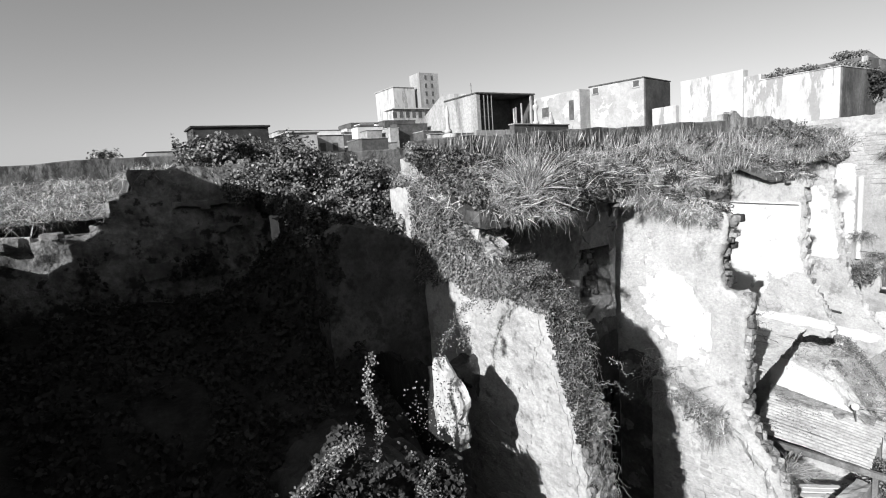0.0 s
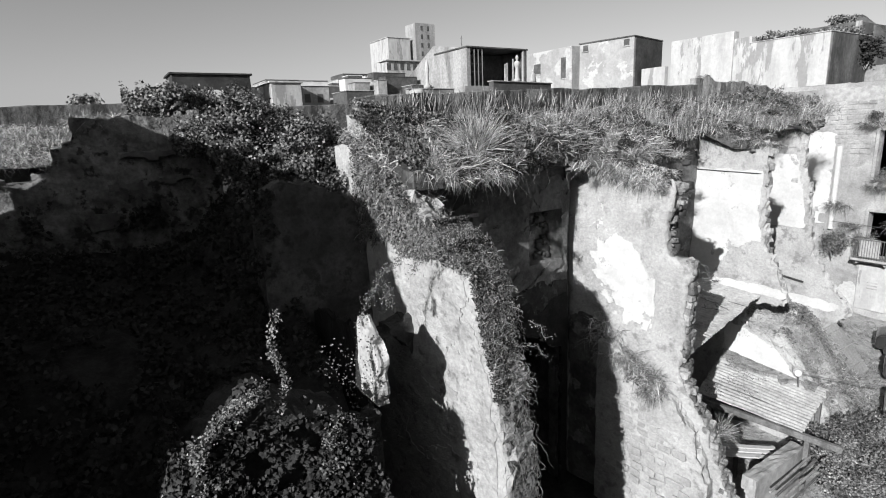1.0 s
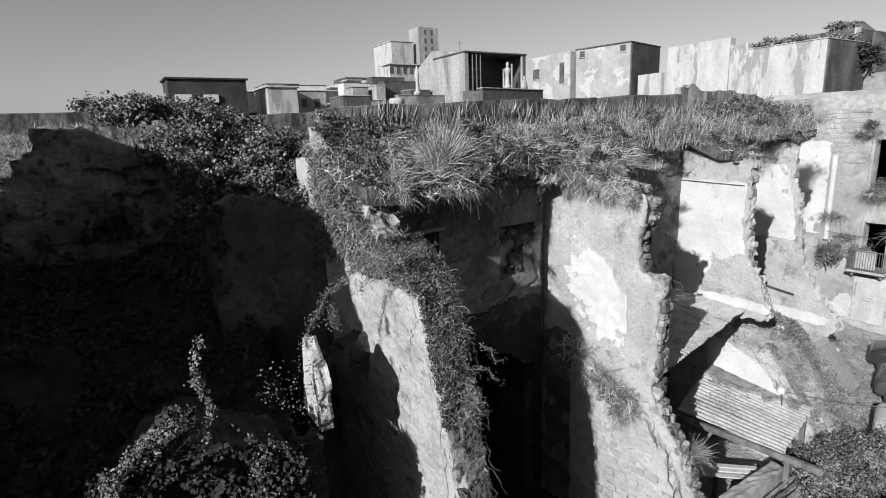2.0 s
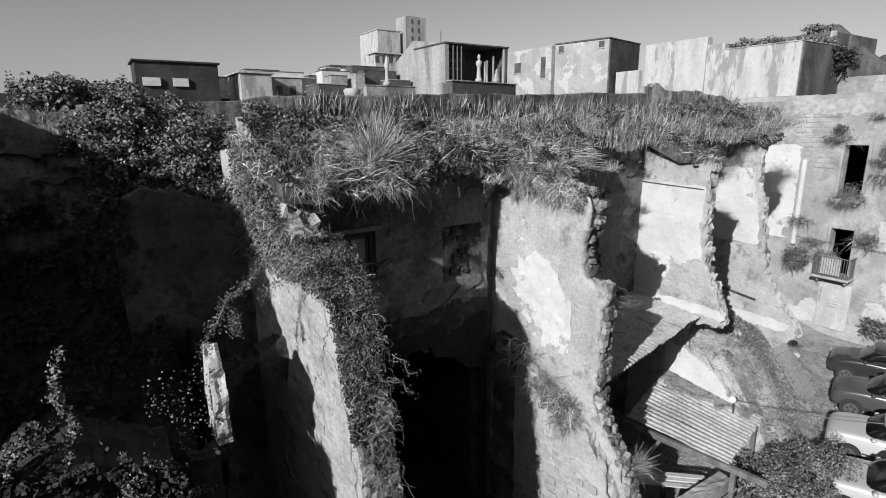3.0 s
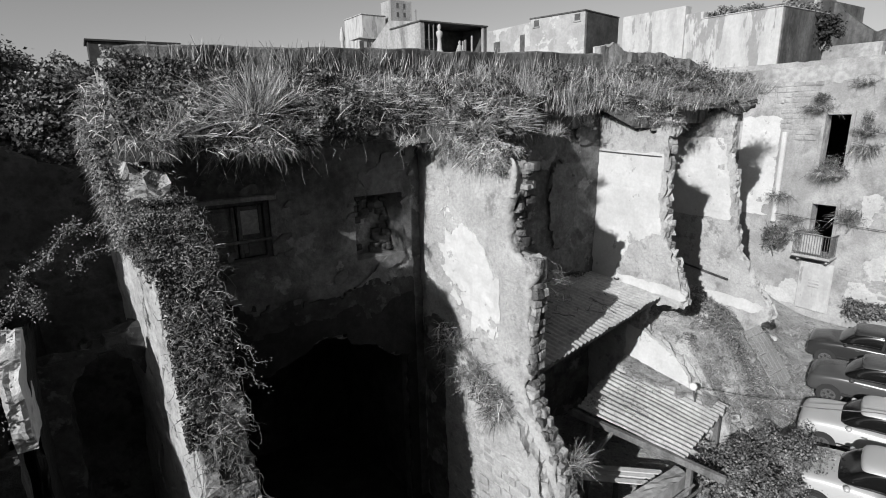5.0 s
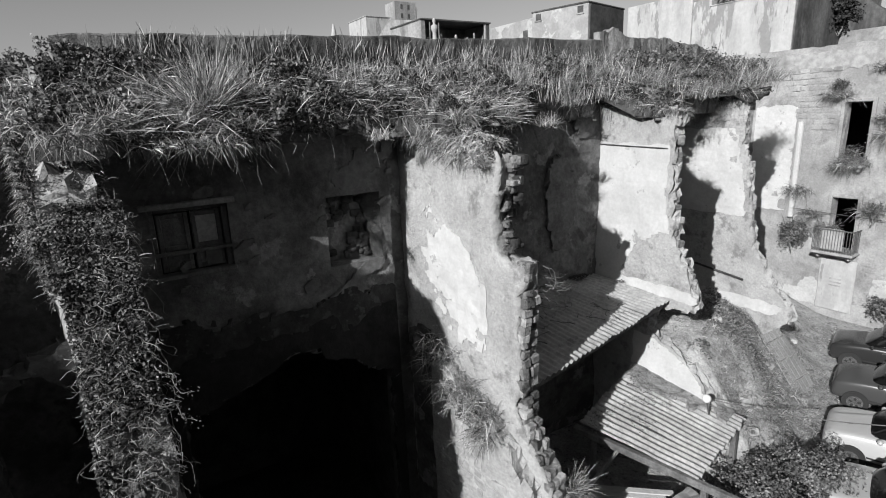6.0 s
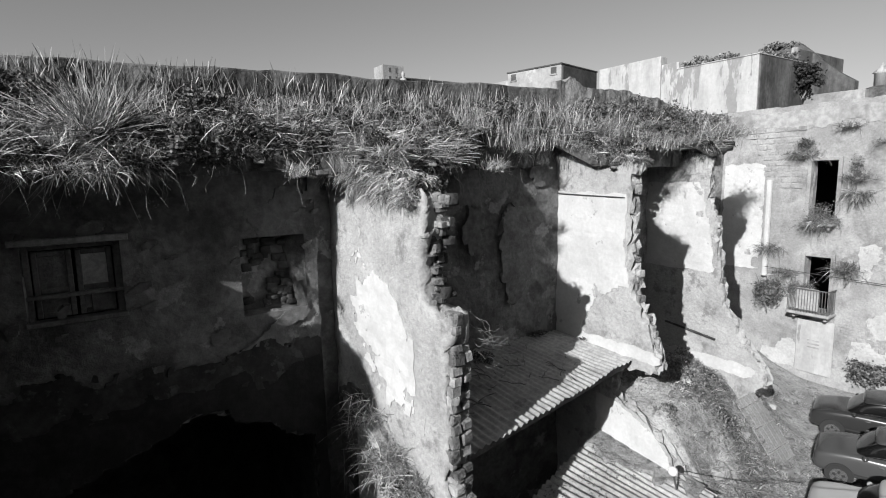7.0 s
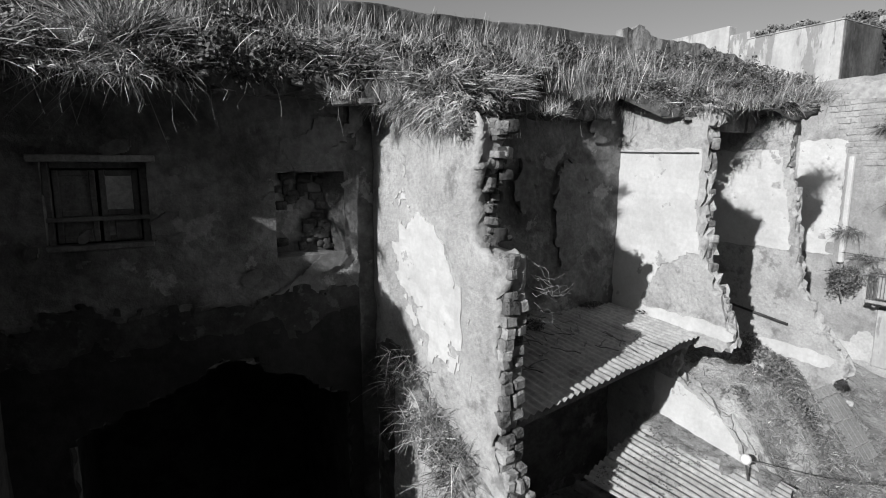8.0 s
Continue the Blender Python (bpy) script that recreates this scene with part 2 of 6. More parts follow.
def blades(roots, ways, lengths, width=0.012, droop=0.5):
    """Strips of three joints: verts and quads for bent blades of grass."""
    roots, ways = np.asarray(roots, float), unit(np.asarray(ways, float))
    n = len(roots)
    lengths = np.broadcast_to(np.asarray(lengths, float), (n,))[:, None]
    widths = np.broadcast_to(np.asarray(width, float), (n,))[:, None]
    side = unit(np.cross(ways, rng.normal(size=(n, 3))))
    fall = np.array([0, 0, -1.0]) * lengths * (droop * rng.uniform(0.5, 1.5, (n, 1)))
    rings = []
    for s, w in ((0, 1.0), (0.3, 0.95), (0.55, 0.8), (0.8, 0.55), (1.0, 0.15)):
        p = roots + ways * lengths * s + fall * s * s
        rings += [p - side * widths * w, p + side * widths * w]
    verts = np.stack(rings, 1).reshape(-1, 3)
    base = np.arange(n)[:, None] * 10
    faces = np.concatenate([base + np.array([[k, k + 1, k + 3, k + 2]]) for k in (0, 2, 4, 6)])
    return verts, faces


def leaves(centres, normals, size=0.07, spread=0.8):
    centres = np.asarray(centres, float)
    n = len(centres)
    nrm = unit(np.asarray(normals, float) + rng.normal(size=(n, 3)) * spread)
    u = unit(np.cross(nrm, rng.normal(size=(n, 3))))
    v = np.cross(nrm, u)
    s = (np.broadcast_to(np.asarray(size, float), (n,)) * rng.uniform(0.6, 1.3, n))[:, None]
    c = centres
    verts = np.stack([c - u * s * 0.62, c - v * s * 0.5 + u * s * 0.05 + nrm * s * 0.16, c + u * s * 0.68 - nrm * s * 0.1, c + v * s * 0.5 + u * s * 0.05 + nrm * s * 0.16], 1).reshape(-1, 3)
    return verts, np.arange(n * 4).reshape(n, 4)


def strand(points, sides=4, r=0.01, taper=0.5):
    """A thin tube along points: verts and quads."""
    pts = np.asarray(points, float)
    t = unit(np.gradient(pts, axis=0))
    a = unit(np.cross(t, np.array([0.31, 0.5, 0.81])))
    b = np.cross(t, a)
    n = len(pts)
    ang = np.arange(sides) * 2 * math.pi / sides
    rad = r * np.linspace(1, taper, n)[:, None, None]
    verts = (pts[:, None] + rad * (np.cos(ang)[None, :, None] * a[:, None] + np.sin(ang)[None, :, None] * b[:, None])).reshape(-1, 3)
    faces = [(i * sides + k, i * sides + (k + 1) % sides, (i + 1) * sides + (k + 1) % sides, (i + 1) * sides + k) for i in range(n - 1) for k in range(sides)]
    return verts, np.array(faces)


def gather(pieces):
    verts, faces, base = [], [], 0
    for v, f in pieces:
        verts.append(v)
        faces.append(np.asarray(f) + base)
        base += len(v)
    return np.concatenate(verts), np.concatenate(faces)


def wiggle(p, q, n=9, amp=0.1, sag=0.0, seed=0.0):
    p, q = Vector(p), Vector(q)
    out = []
    for i in range(n):
        s = i / (n - 1)
        c = p.lerp(q, s)
        k = math.sin(s * math.pi)
        out.append((c.x + amp * nz(s * 3, seed, 1.3) , c.y + amp * nz(s * 3, seed, 8.1), c.z + amp * nz(s * 3, seed, 4.4) - sag * k))
    return out


def rock_mesh(name, seed, mat, smooth=True):
    bm = bmesh.new()
    bmesh.ops.create_cube(bm, size=1.0)
    bmesh.ops.bevel(bm, geom=bm.edges[:], offset=0.11, segments=1, affect="EDGES")
    for v in bm.verts:
        v.co += Vector((nz(v.co.x, v.co.y, seed, 2.1), nz(v.co.y, v.co.z, seed + 3, 2.1), nz(v.co.z, v.co.x, seed + 7, 2.1))) * 0.14
    me = bpy.data.meshes.new(name)
    bm.to_mesh(me)
    bm.free()
    me.materials.append(mat)
    if smooth:
        me.shade_smooth()
    return me


ROCKS = [rock_mesh("stone", 3.7 * k + 0.5, STONE, False) for k in range(9)]
DIM_ROCKS = [rock_mesh("stone", 2.3 * k + 0.9, DIM_STONE, False) for k in range(6)]
FACE_ROCKS = [rock_mesh("stone", 1.9 * k + 0.3, FACADE, False) for k in range(6)]
SHADE_ROCKS = [rock_mesh("stone", 2.9 * k + 0.7, DARKSTONE) for k in range(5)]


def stone(parent, x, y, z, sx, sy, sz, turn=0.0, meshes=ROCKS):
    ob = new("stone", random.choice(meshes))
    ob.parent = parent
    ob.matrix_basis = pose(x, y, z, random.uniform(-6, 6), random.uniform(-6, 6), turn + random.uniform(-7, 7)) @ Matrix.Diagonal((sx, sy, sz, 1))
    return ob


GROUND = -1.3


# ---------- ground ----------
def ground_height(x, y):
    base = GROUND + 0.012 * max(0, x - 16) + 0.04 * fbm(x, y, 0, 0.4)
    z = base
    if 17.4 < x < 30.4 and y > 3.6:
        full = lerp([(17.4, 2.15), (18.4, 2.45), (19.8, 2.4), (22.8, 1.35), (26, 0.3), (30.4, -0.2)], x)
        rise = lerp([(3.6, 0.0), (4.4, 0.14), (5.4, 0.56), (5.9, 0.76), (6.3, 0.87), (7.5, 0.97), (8, 1.0)], y - 0.38 * max(0, x - 18.8) + 0.25 * nz(x, y, 3, 0.9))
        z = base + (full - base) * rise + 0.14 * fbm(x, y, 2, 0.9) * min(1, rise * 2)
    if 11.4 < x < 13.6 and 3.2 < y < 8:
        z += 1.0 * min(1, (13.6 - x) / 1.6) * min(1, (y - 3.2) / 1.5) + 0.1 * fbm(x, y, 6, 1.2)
    return z


far = link_mesh("ground", [(-1500, -1500, GROUND - 0.4), (1500, -1500, GROUND - 0.4), (1500, 1500, GROUND - 0.4), (-1500, 1500, GROUND - 0.4)], [(0, 1, 2, 3)], EARTH)
tagged(far, label="dusty ground reaching to the horizon", kind="structure")
# Unseen ground, darkened to cut the light it would bounce upward.
sheet("overgrown_ground", -14, 11.2, -14, 3.6, ground_height, DARK_SOIL, 0.4, "unseen ground below the ruin, darkened to cut bounced light", "ground")
sheet("courtyard_ground", 11.2, 60, -14, 3.6, ground_height, ASPHALT, 0.4, "dusty pale asphalt yard", "ground")
sheet("overgrown_floor", -14, 11.2, 3.6, 13, ground_height, DARK_SOIL, 0.3, "floor of the roofless rooms, darkened to cut bounced light", "ground")
sheet("rubble_ground", 11.2, 31, 3.6, 13, ground_height, RUBBLE, 0.13, "rubble and earth heaped between the ruined walls", "ground")

# ---------- walls ----------
A0, A1, B0, B1, C0, C1, D0, D1, E0 = 5.2, 5.8, 11.0, 11.42, 17.1, 17.44, 22.9, 23.24, 30.5
BACK, PARAPET = 8.4, 9.65


def rag(u, v, k=0.25, s=1.3):
    return k * fbm(u, v, 4.2, s)


A_END = [(-2, 4.5), (3.4, 4.85), (4.6, 5.05), (5.2, 5.28), (5.8, 5.45), (6.3, 5.6), (6.8, 6.1), (7.0, 6.6)]
A_TOP = [(4.8, 6.0), (5.4, 6.25), (6.05, 6.7), (6.8, 7.0), (7.2, 7.4), (7.8, 7.8), (8.5, 8.2), (9.7, 8.4)]
B_END = [(-2, 3.9), (0, 4.3), (1.3, 4.8), (1.83, 5.03), (2.35, 5.42), (2.7, 5.6), (5.5, 5.55), (5.52, 6.0), (6.1, 6.2), (6.9, 5.95), (7.4, 5.9)]
B_TOP = [(5.5, 7.0), (6.0, 7.25), (7.5, 7.6), (8.7, 7.9), (10.2, 8.2)]
C_END = [(-2, 5.0), (0.5, 5.3), (1.3, 5.9), (1.67, 6.35), (1.95, 7.3), (2.2, 7.6), (2.9, 7.3), (3.0, 6.2), (3.4, 6.3), (4.4, 6.75), (5.0, 6.95), (5.8, 7.1), (6.9, 7.05), (8, 6.9)]
D_END = [(-2, 7.4), (0.8, 7.1), (1.1, 6.4), (1.4, 6.5), (2.4, 7.3), (3.3, 7.95), (5.0, 8.25), (5.8, 8.3), (6.05, 8.45), (6.6, 8.55), (8.1, 8.6)]


def cross(name, x0, x1, end, top, base, mat, label, back=9.6, cell=0.15, rough=0.06):
    return ragged_wall(name, "x", 3.8, back, base, 9.1, x0, x1, lambda y, z: y > lerp(end, z) + rag(y, z, 0.1, 1.9) and z < lerp(top, y) + rag(y, z, 0.1), mat, cell, rough, label=label, jag=0.7, smooth=name == "wall_b")


wall_a = cross("wall_a", A0, A1, A_END, A_TOP, GROUND - 0.3, PLASTER, "broken tufa cross wall with flaking sunlit plaster")
wall_b = cross("wall_b", B0, B1, B_END, B_TOP, GROUND - 0.3, PLASTER, "broken tufa cross wall with peeling white plaster", cell=0.1, rough=0.05)
wall_c = cross("wall_c", C0, C1, C_END, [(4, 7.5), (7.2, 7.7), (8, 8.0), (10, 8.4)], GROUND - 0.3, PLASTER, "broken cross wall with bright white plaster", rough=0.03)
wall_d = cross("wall_d", D0, D1, D_END, [(4, 8.0), (12, 8.6)], GROUND - 0.3, PLASTER, "broken cross wall with white plaster", back=12.5, rough=0.03)
# Unseen wall, its outline shaped to cast the shadows of the first bay.
ragged_wall("wall_west", "x", 3.8, 14.4, GROUND, 11.2, -3.2, -2.6, lambda y, z: y > lerp([(4.5, 4.9), (6.0, 4.6), (6.8, 4.2), (8.84, 4.15), (9.46, 4.4), (10.8, 5.2)], z) and z < (10.95 if y < 11.95 else 8.75 if y < 12.15 else 7.5) + rag(y, z, 0.08), MASONRY, 0.2, 0.05, label="unseen tall cross wall shaped to cast the shadows of the first bay")

# the first two cross walls stand a little askew
A_LEAN = Matrix.Translation((A0, 5.1, 0)) @ pose(0, 0, 0, 0, 0, 7.2) @ Matrix.Translation((-A0, -5.1, 0))
wall_a.matrix_basis = A_LEAN
B_LEAN = Matrix.Translation((B0, 5.6, 0)) @ pose(0, 0, 0, 0, 0, 7.2) @ Matrix.Translation((-B0, -5.6, 0))
wall_b.matrix_basis = B_LEAN


# loose plaster skins on the wall faces
def skin(name, parent, axis, u0, u1, v0, v1, face, inside, mat=WHITE, cell=0.09, label="", out=-1, thick=0.014):
    a, b = (face + out * thick, face + 0.05) if out < 0 else (face - 0.05, face + thick)
    return ragged_wall(name, axis, u0, u1, v0, v1, a, b, inside, mat, cell, 0.012, parent, label=label, jag=1.0, layers=1, soften=1.0)


def skin_follow(name, parent, x, u0, u1, v0, v1, inside, mat=WHITE, label="", seedname="", cell=0.09, thick=0.02, rough=0.03):
    """A plaster skin that follows the unevenness of a cross wall's near face."""
    seed = sum(ord(c) for c in seedname) * 0.37
    nu, nv = round((u1 - u0) / cell), round((v1 - v0) / cell)
    keep = {(i, j) for i in range(nu) for j in range(nv) if inside(u0 + (i + 0.5) * cell, v0 + (j + 0.5) * cell)}
    verts, faces, index = [], [], {}

    def vert(i, j, s):
        if (i, j, s) not in index:
            u, v = u0 + i * cell, v0 + j * cell
            w = x + fbm(u + seed, v, x, 0.8) * rough + nz(u, v, x + seed, 6) * rough * 0.4 - (thick if s == 0 else -0.02)
            edge = not all((i - a, j - b) in keep for a in (0, 1) for b in (0, 1))
            k = cell * 0.75 if edge else 0
            if edge:
                near = [(p + 0.5, q + 0.5) for p in (-2, -1, 0, 1) for q in (-2, -1, 0, 1) if (i + p, j + q) in keep]
                cu, cv = sum(p for p, q in near), sum(q for p, q in near)
                push = (len(near) / 16 - 0.5) * 1.8 * cell / (math.hypot(cu, cv) or 1.0)
                u, v = u - push * cu, v - push * cv
            index[(i, j, s)] = len(verts)
            verts.append((w, u + k * nz(u, v, 1.7, 4.1), v + k * nz(u, v, 9.2, 4.3)))
        return index[(i, j, s)]
    for i, j in keep:
        faces.append((vert(i, j, 0), vert(i, j + 1, 0), vert(i + 1, j + 1, 0), vert(i + 1, j, 0)))
        for di, dj, p, q in ((-1, 0, (i, j), (i, j + 1)), (1, 0, (i + 1, j + 1), (i + 1, j)), (0, -1, (i + 1, j), (i, j)), (0, 1, (i, j + 1), (i + 1, j + 1))):
            if (i + di, j + dj) not in keep:
                faces.append((vert(*p, 0), vert(*p, 1), vert(*q, 1), vert(*q, 0)))
    return link_mesh(name, verts, faces, mat, parent, label)


skin_follow("plaster", wall_b, B0, 6.3, 9.0, 3.7, 6.9, lambda y, z: (((y - 7.15) / 0.85) ** 2 + ((z - 4.85 - 0.7 * (y - 7.15)) / 1.0) ** 2) + 0.9 * fbm(y, z, 2, 2.3) + 0.8 * nz(y, z, 6, 7) < 1.0, WHITE, "bright white peeling plaster", "wall_b", 0.06, rough=0.05)
skin_follow("plaster", wall_b, B0, 5.8, 8.9, 1.5, 7.0, lambda y, z: y > lerp(B_END, z) + 0.25 and fbm(y, z, 9, 2.6) > 0.62 + 0.1 * abs(z - 4.5), CREAM, "scattered flakes of pale plaster", "wall_b", 0.05, 0.012, rough=0.05)
# Dark skin paints the shaded lower corner of this wall.
skin_follow("soot", wall_b, B0, 7.4, 8.7, GROUND, 3.9, lambda y, z: y > 7.62 + rag(y, z, 0.15, 1.1) and z < 3.6 + rag(y, z, 0.2, 0.9), SHADE, "dark skin painting the shade of the lower room", "wall_b", 0.1, rough=0.05)
skin_follow("plaster", wall_a, A0, 5.1, 8.0, 0.0, 6.4, lambda y, z: y > lerp(A_END, z) + 0.2 and fbm(y, z, 5, 1.2) > -0.3, FLAKING, "bright flaking plaster", "wall_a", rough=0.06)
skin_follow("plaster", wall_c, C0, 6.9, 9.6, 3.3, 7.15, lambda y, z: y > lerp(C_END, z) + 0.12 and z < 7.0 and z > lerp([(6.9, 4.9), (7.5, 4.75), (7.9, 4.45), (8.2, 4.1), (8.5, 3.4), (10, 3.3)], y) + rag(y, z, 0.12, 2.5), WHITE, "bright white plaster with a clean edge", "wall_c")
skin_follow("plaster", wall_c, C0, 6.15, 9.6, 3.2, 3.5, lambda y, z: fbm(y, z, 5, 2.0) > -0.4, WHITE, "white plaster along the foot of the wall", "wall_c")
skin_follow("plaster", wall_c, C0, 5.6, 7.9, 0.4, 2.3, lambda y, z: y > lerp(C_END, z) + 0.1 and z < lerp([(5.6, 1.5), (6.1, 1.75), (6.9, 1.95), (7.9, 2.05)], y), WHITE, "bright plaster of the lower storey", "wall_c")
skin_follow("plaster", wall_d, D0, 8.0, 11.2, 4.3, 7.5, lambda y, z: y > lerp(D_END, z) + 0.15 and fbm(y, z, 7, 1.1) > -0.5 and z < 7.1, WHITE, "white plaster with stains", "wall_d")
skin_follow("plaster", wall_d, D0, 6.3, 10.5, 1.25, 1.65, lambda y, z: y > lerp(D_END, z) + 0.1 and fbm(y, z, 5, 1.5) > -0.35, WHITE, "white plaster along the foot of the wall", "wall_d")


# broken ends show their stones
def end_stones(wall, x0, x1, end, z0, z1, step=0.17, deep=0.2, proud=0.0, meshes=ROCKS, loose=22, jut=0.06):
    z = z0
    while z < z1:
        h = step * random.uniform(0.7, 1.4)
        x = x0 + random.uniform(-0.03, 0.03)
        while x < x1 - 0.05:
            w = random.uniform(0.7, 1.7) * step
            if x + w > x1 - 0.1:
                w = x1 - x
            if random.random() < 0.84:
                y = lerp(end, z + h / 2) + rag(lerp(end, z), z, 0.1, 1.9)
                stone(wall, x + w / 2, y + 0.05 - proud + random.uniform(-jut, jut), z + h / 2 + random.uniform(-0.03, 0.03), w * random.uniform(0.8, 1.12), deep * random.uniform(0.8, 1.3), h * random.uniform(0.8, 1.12), random.uniform(-loose, loose), meshes)
            x += w
        z += h


end_stones(wall_b, B0 + 0.04, B1 + 0.02, B_END, -0.6, 5.5, 0.15, 0.2, 0.02, ROCKS + DIM_ROCKS[:4], 7, 0.03)
end_stones(wall_b, B0 + 0.2, B1 - 0.02, B_END, 5.55, 7.1, 0.11, 0.18, 0.06, ROCKS[:4] + DIM_ROCKS, 16, 0.07)
end_stones(wall_a, A0 + 0.02, A1, A_END, 0.4, 6.6, 0.14, 0.18, 0.02, DIM_ROCKS, 9, 0.035)
# Loose rubble, its dark tone standing in for the shaded end face.
for k in range(70):
    z = random.uniform(5.6, 7.15)
    w = random.uniform(0.08, 0.24)
    stone(wall_b, random.uniform(B1 - 0.1, B1 + 0.2 - 0.08 * (z - 5.6)), lerp(B_END, z) + random.uniform(0.0, 0.45), z, w, w * 0.9, w * random.uniform(0.5, 0.9), random.uniform(0, 90), SHADE_ROCKS + DIM_ROCKS)
end_stones(wall_c, C0 + 0.12, C1, C_END, 3.2, 7.2, 0.17, 0.12)
end_stones(wall_d, D0 + 0.14, D1, D_END, 3.4, 7.4, 0.17, 0.1)
# Dark skin paints shade onto the inner face.
ragged_wall("soot", "x", 5.4, 8.4, GROUND, 7.6, A1 - 0.04, A1 + 0.06, lambda y, z: y > lerp(A_END, z) + 0.22 and z < lerp(A_TOP, y) - 0.12, DARKSTONE, 0.14, 0.03, wall_a, label="dark skin painting shade on the inner face")


# rear walls of the rooms
# Ragged top of an opening added so the lower wall reads black.
def void_line(x, z):
    return 2.8 + 0.9 * math.sin(math.pi * min(1, max(0, (x - 6.1) / 3.9))) + rag(x, z, 0.3, 0.9)


def back_inside(x, z):
    if 6.1 < x < 7.25 and 5.6 < z < 6.68:
        return False
    if 8.9 < x < 9.95 - 0.0 and 5.25 < z < 6.55:
        return False
    if z < void_line(x, z) and 6.1 < x < 10.0:
        return False
    return z < 7.75 + rag(x, z, 0.12)


wall_back = ragged_wall("wall_back", "y", 4.9, 10.2, GROUND - 0.3, 8.0, BACK, BACK + 0.55, back_inside, SHADE, 0.15, 0.045, label="plastered rear wall of a roofless room, shade in its colour", cuts_u=(6.1, 7.25, 8.9, 9.95), cuts_v=(5.6, 6.68, 5.25, 6.55))
# Two dark skins paint the fading light on the lower rear wall.
skin("soot", wall_back, "y", 4.92, 10.18, GROUND, 5.4, BACK, lambda x, z: back_inside(x, z) and z < 4.62 + 0.28 * fbm(x, z, 2, 1.3) + 0.16 * nz(x, z, 3, 7), HALF_SHADE, 0.07, "half-dark skin painting the fading light on the rear wall", thick=0.045)
skin("soot", wall_back, "y", 4.92, 10.18, GROUND, 5.0, BACK, lambda x, z: back_inside(x, z) and z < max(void_line(x, z) + 0.45, 4.15) + 0.3 * fbm(x, z, 6, 1.6) + 0.16 * nz(x, z, 5, 7), DEEP_SHADE, 0.07, "near-black skin painting deep shade on the lower rear wall", thick=0.058)
ragged_wall("wall_back_corner", "y", 10.12, 10.85, GROUND - 0.3, 8.0, 8.72, 8.97, lambda x, z: z < 7.7, SHADE, 0.15, 0.03, label="plastered corner recess of a roofless room, shade in its colour")
# Dark room added behind the opening, standing in for the shade below.
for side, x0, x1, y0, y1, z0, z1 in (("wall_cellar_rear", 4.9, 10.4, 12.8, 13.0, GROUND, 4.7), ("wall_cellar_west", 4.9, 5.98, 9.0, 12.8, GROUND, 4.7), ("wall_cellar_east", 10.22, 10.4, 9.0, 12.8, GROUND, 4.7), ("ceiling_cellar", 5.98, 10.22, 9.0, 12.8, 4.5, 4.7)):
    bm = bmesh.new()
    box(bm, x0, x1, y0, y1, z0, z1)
    tagged(part(side, bm, DARKSTONE), label="inner face of a dark room added behind the opening", kind="structure")
wall_back_east = ragged_wall("wall_back_east", "y", 11.5, 17.1, GROUND - 0.3, 8.4, 9.3, 9.6, lambda x, z: z < 8.3, SHADE, 0.2, 0.08, label="rear wall in deep shade, partly painted into its colour")
ragged_wall("wall_back_far", "y", C1, D0, GROUND - 0.3, 8.4, 10.7, 11.05, lambda x, z: z < 8.3, MASONRY, 0.25, 0.06, label="masonry rear wall of a collapsed room")
ragged_wall("wall_back_end", "y", D1, 30.5, GROUND - 0.3, 9.0, 12.3, 12.7, lambda x, z: z < 8.9, MASONRY, 0.3, 0.06, label="masonry rear wall of a collapsed room")
ragged_wall("wall_back_low", "y", 2.7, 5.2, GROUND - 0.3, 8.0, 8.6, 9.1, lambda x, z: z < lerp([(2.7, 7.45), (3.0, 7.8), (3.6, 7.72), (4.3, 7.45), (5.2, 6.95)], x) + rag(x, z, 0.06), VAULT, 0.13, 0.05, label="rounded fragment of a grey plastered vault wall")
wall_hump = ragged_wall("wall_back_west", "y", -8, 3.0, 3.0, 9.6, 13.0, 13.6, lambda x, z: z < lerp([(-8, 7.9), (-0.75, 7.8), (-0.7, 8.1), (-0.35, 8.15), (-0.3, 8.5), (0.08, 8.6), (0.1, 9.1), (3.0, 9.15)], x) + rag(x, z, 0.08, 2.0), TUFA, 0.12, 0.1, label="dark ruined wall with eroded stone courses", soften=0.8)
def jamb_shape(y, z):
    front = lerp([(2.6, 6.2), (3.5, 5.98), (4.3, 5.82), (4.75, 5.74), (5.3, 5.68), (5.8, 6.05)], z) + rag(y, z, 0.08, 3.0)
    return y > front and z < lerp([(5.5, 5.2), (5.95, 5.58), (6.4, 5.68), (7.2, 5.5), (8.6, 5.3)], y) + rag(y, z, 0.14, 3.0)


ragged_wall("wall_fore", "x", 5.5, 8.6, 4.5, 6.1, 3.5, 3.68, lambda y, z: jamb_shape(y, z) and y < 6.45 + rag(y, z, 0.1, 2.0), CREAM, 0.06, 0.035, label="slender broken jamb of a lost doorway with pale plaster")
# Near-black colour stands in for the deep shade behind the jamb.
ragged_wall("wall_fore_low", "x", 5.7, 8.6, GROUND - 0.3, 6.1, 3.56, 3.66, lambda y, z: y > 6.3 + rag(y, z, 0.06, 2.0) and z < lerp([(6.3, 5.5), (7.2, 5.4), (8.6, 5.3)], y) + rag(y, z, 0.14, 3.0), DEEP_SHADE, 0.14, 0.04, label="near-black wall behind the jamb, deep shade in its colour")
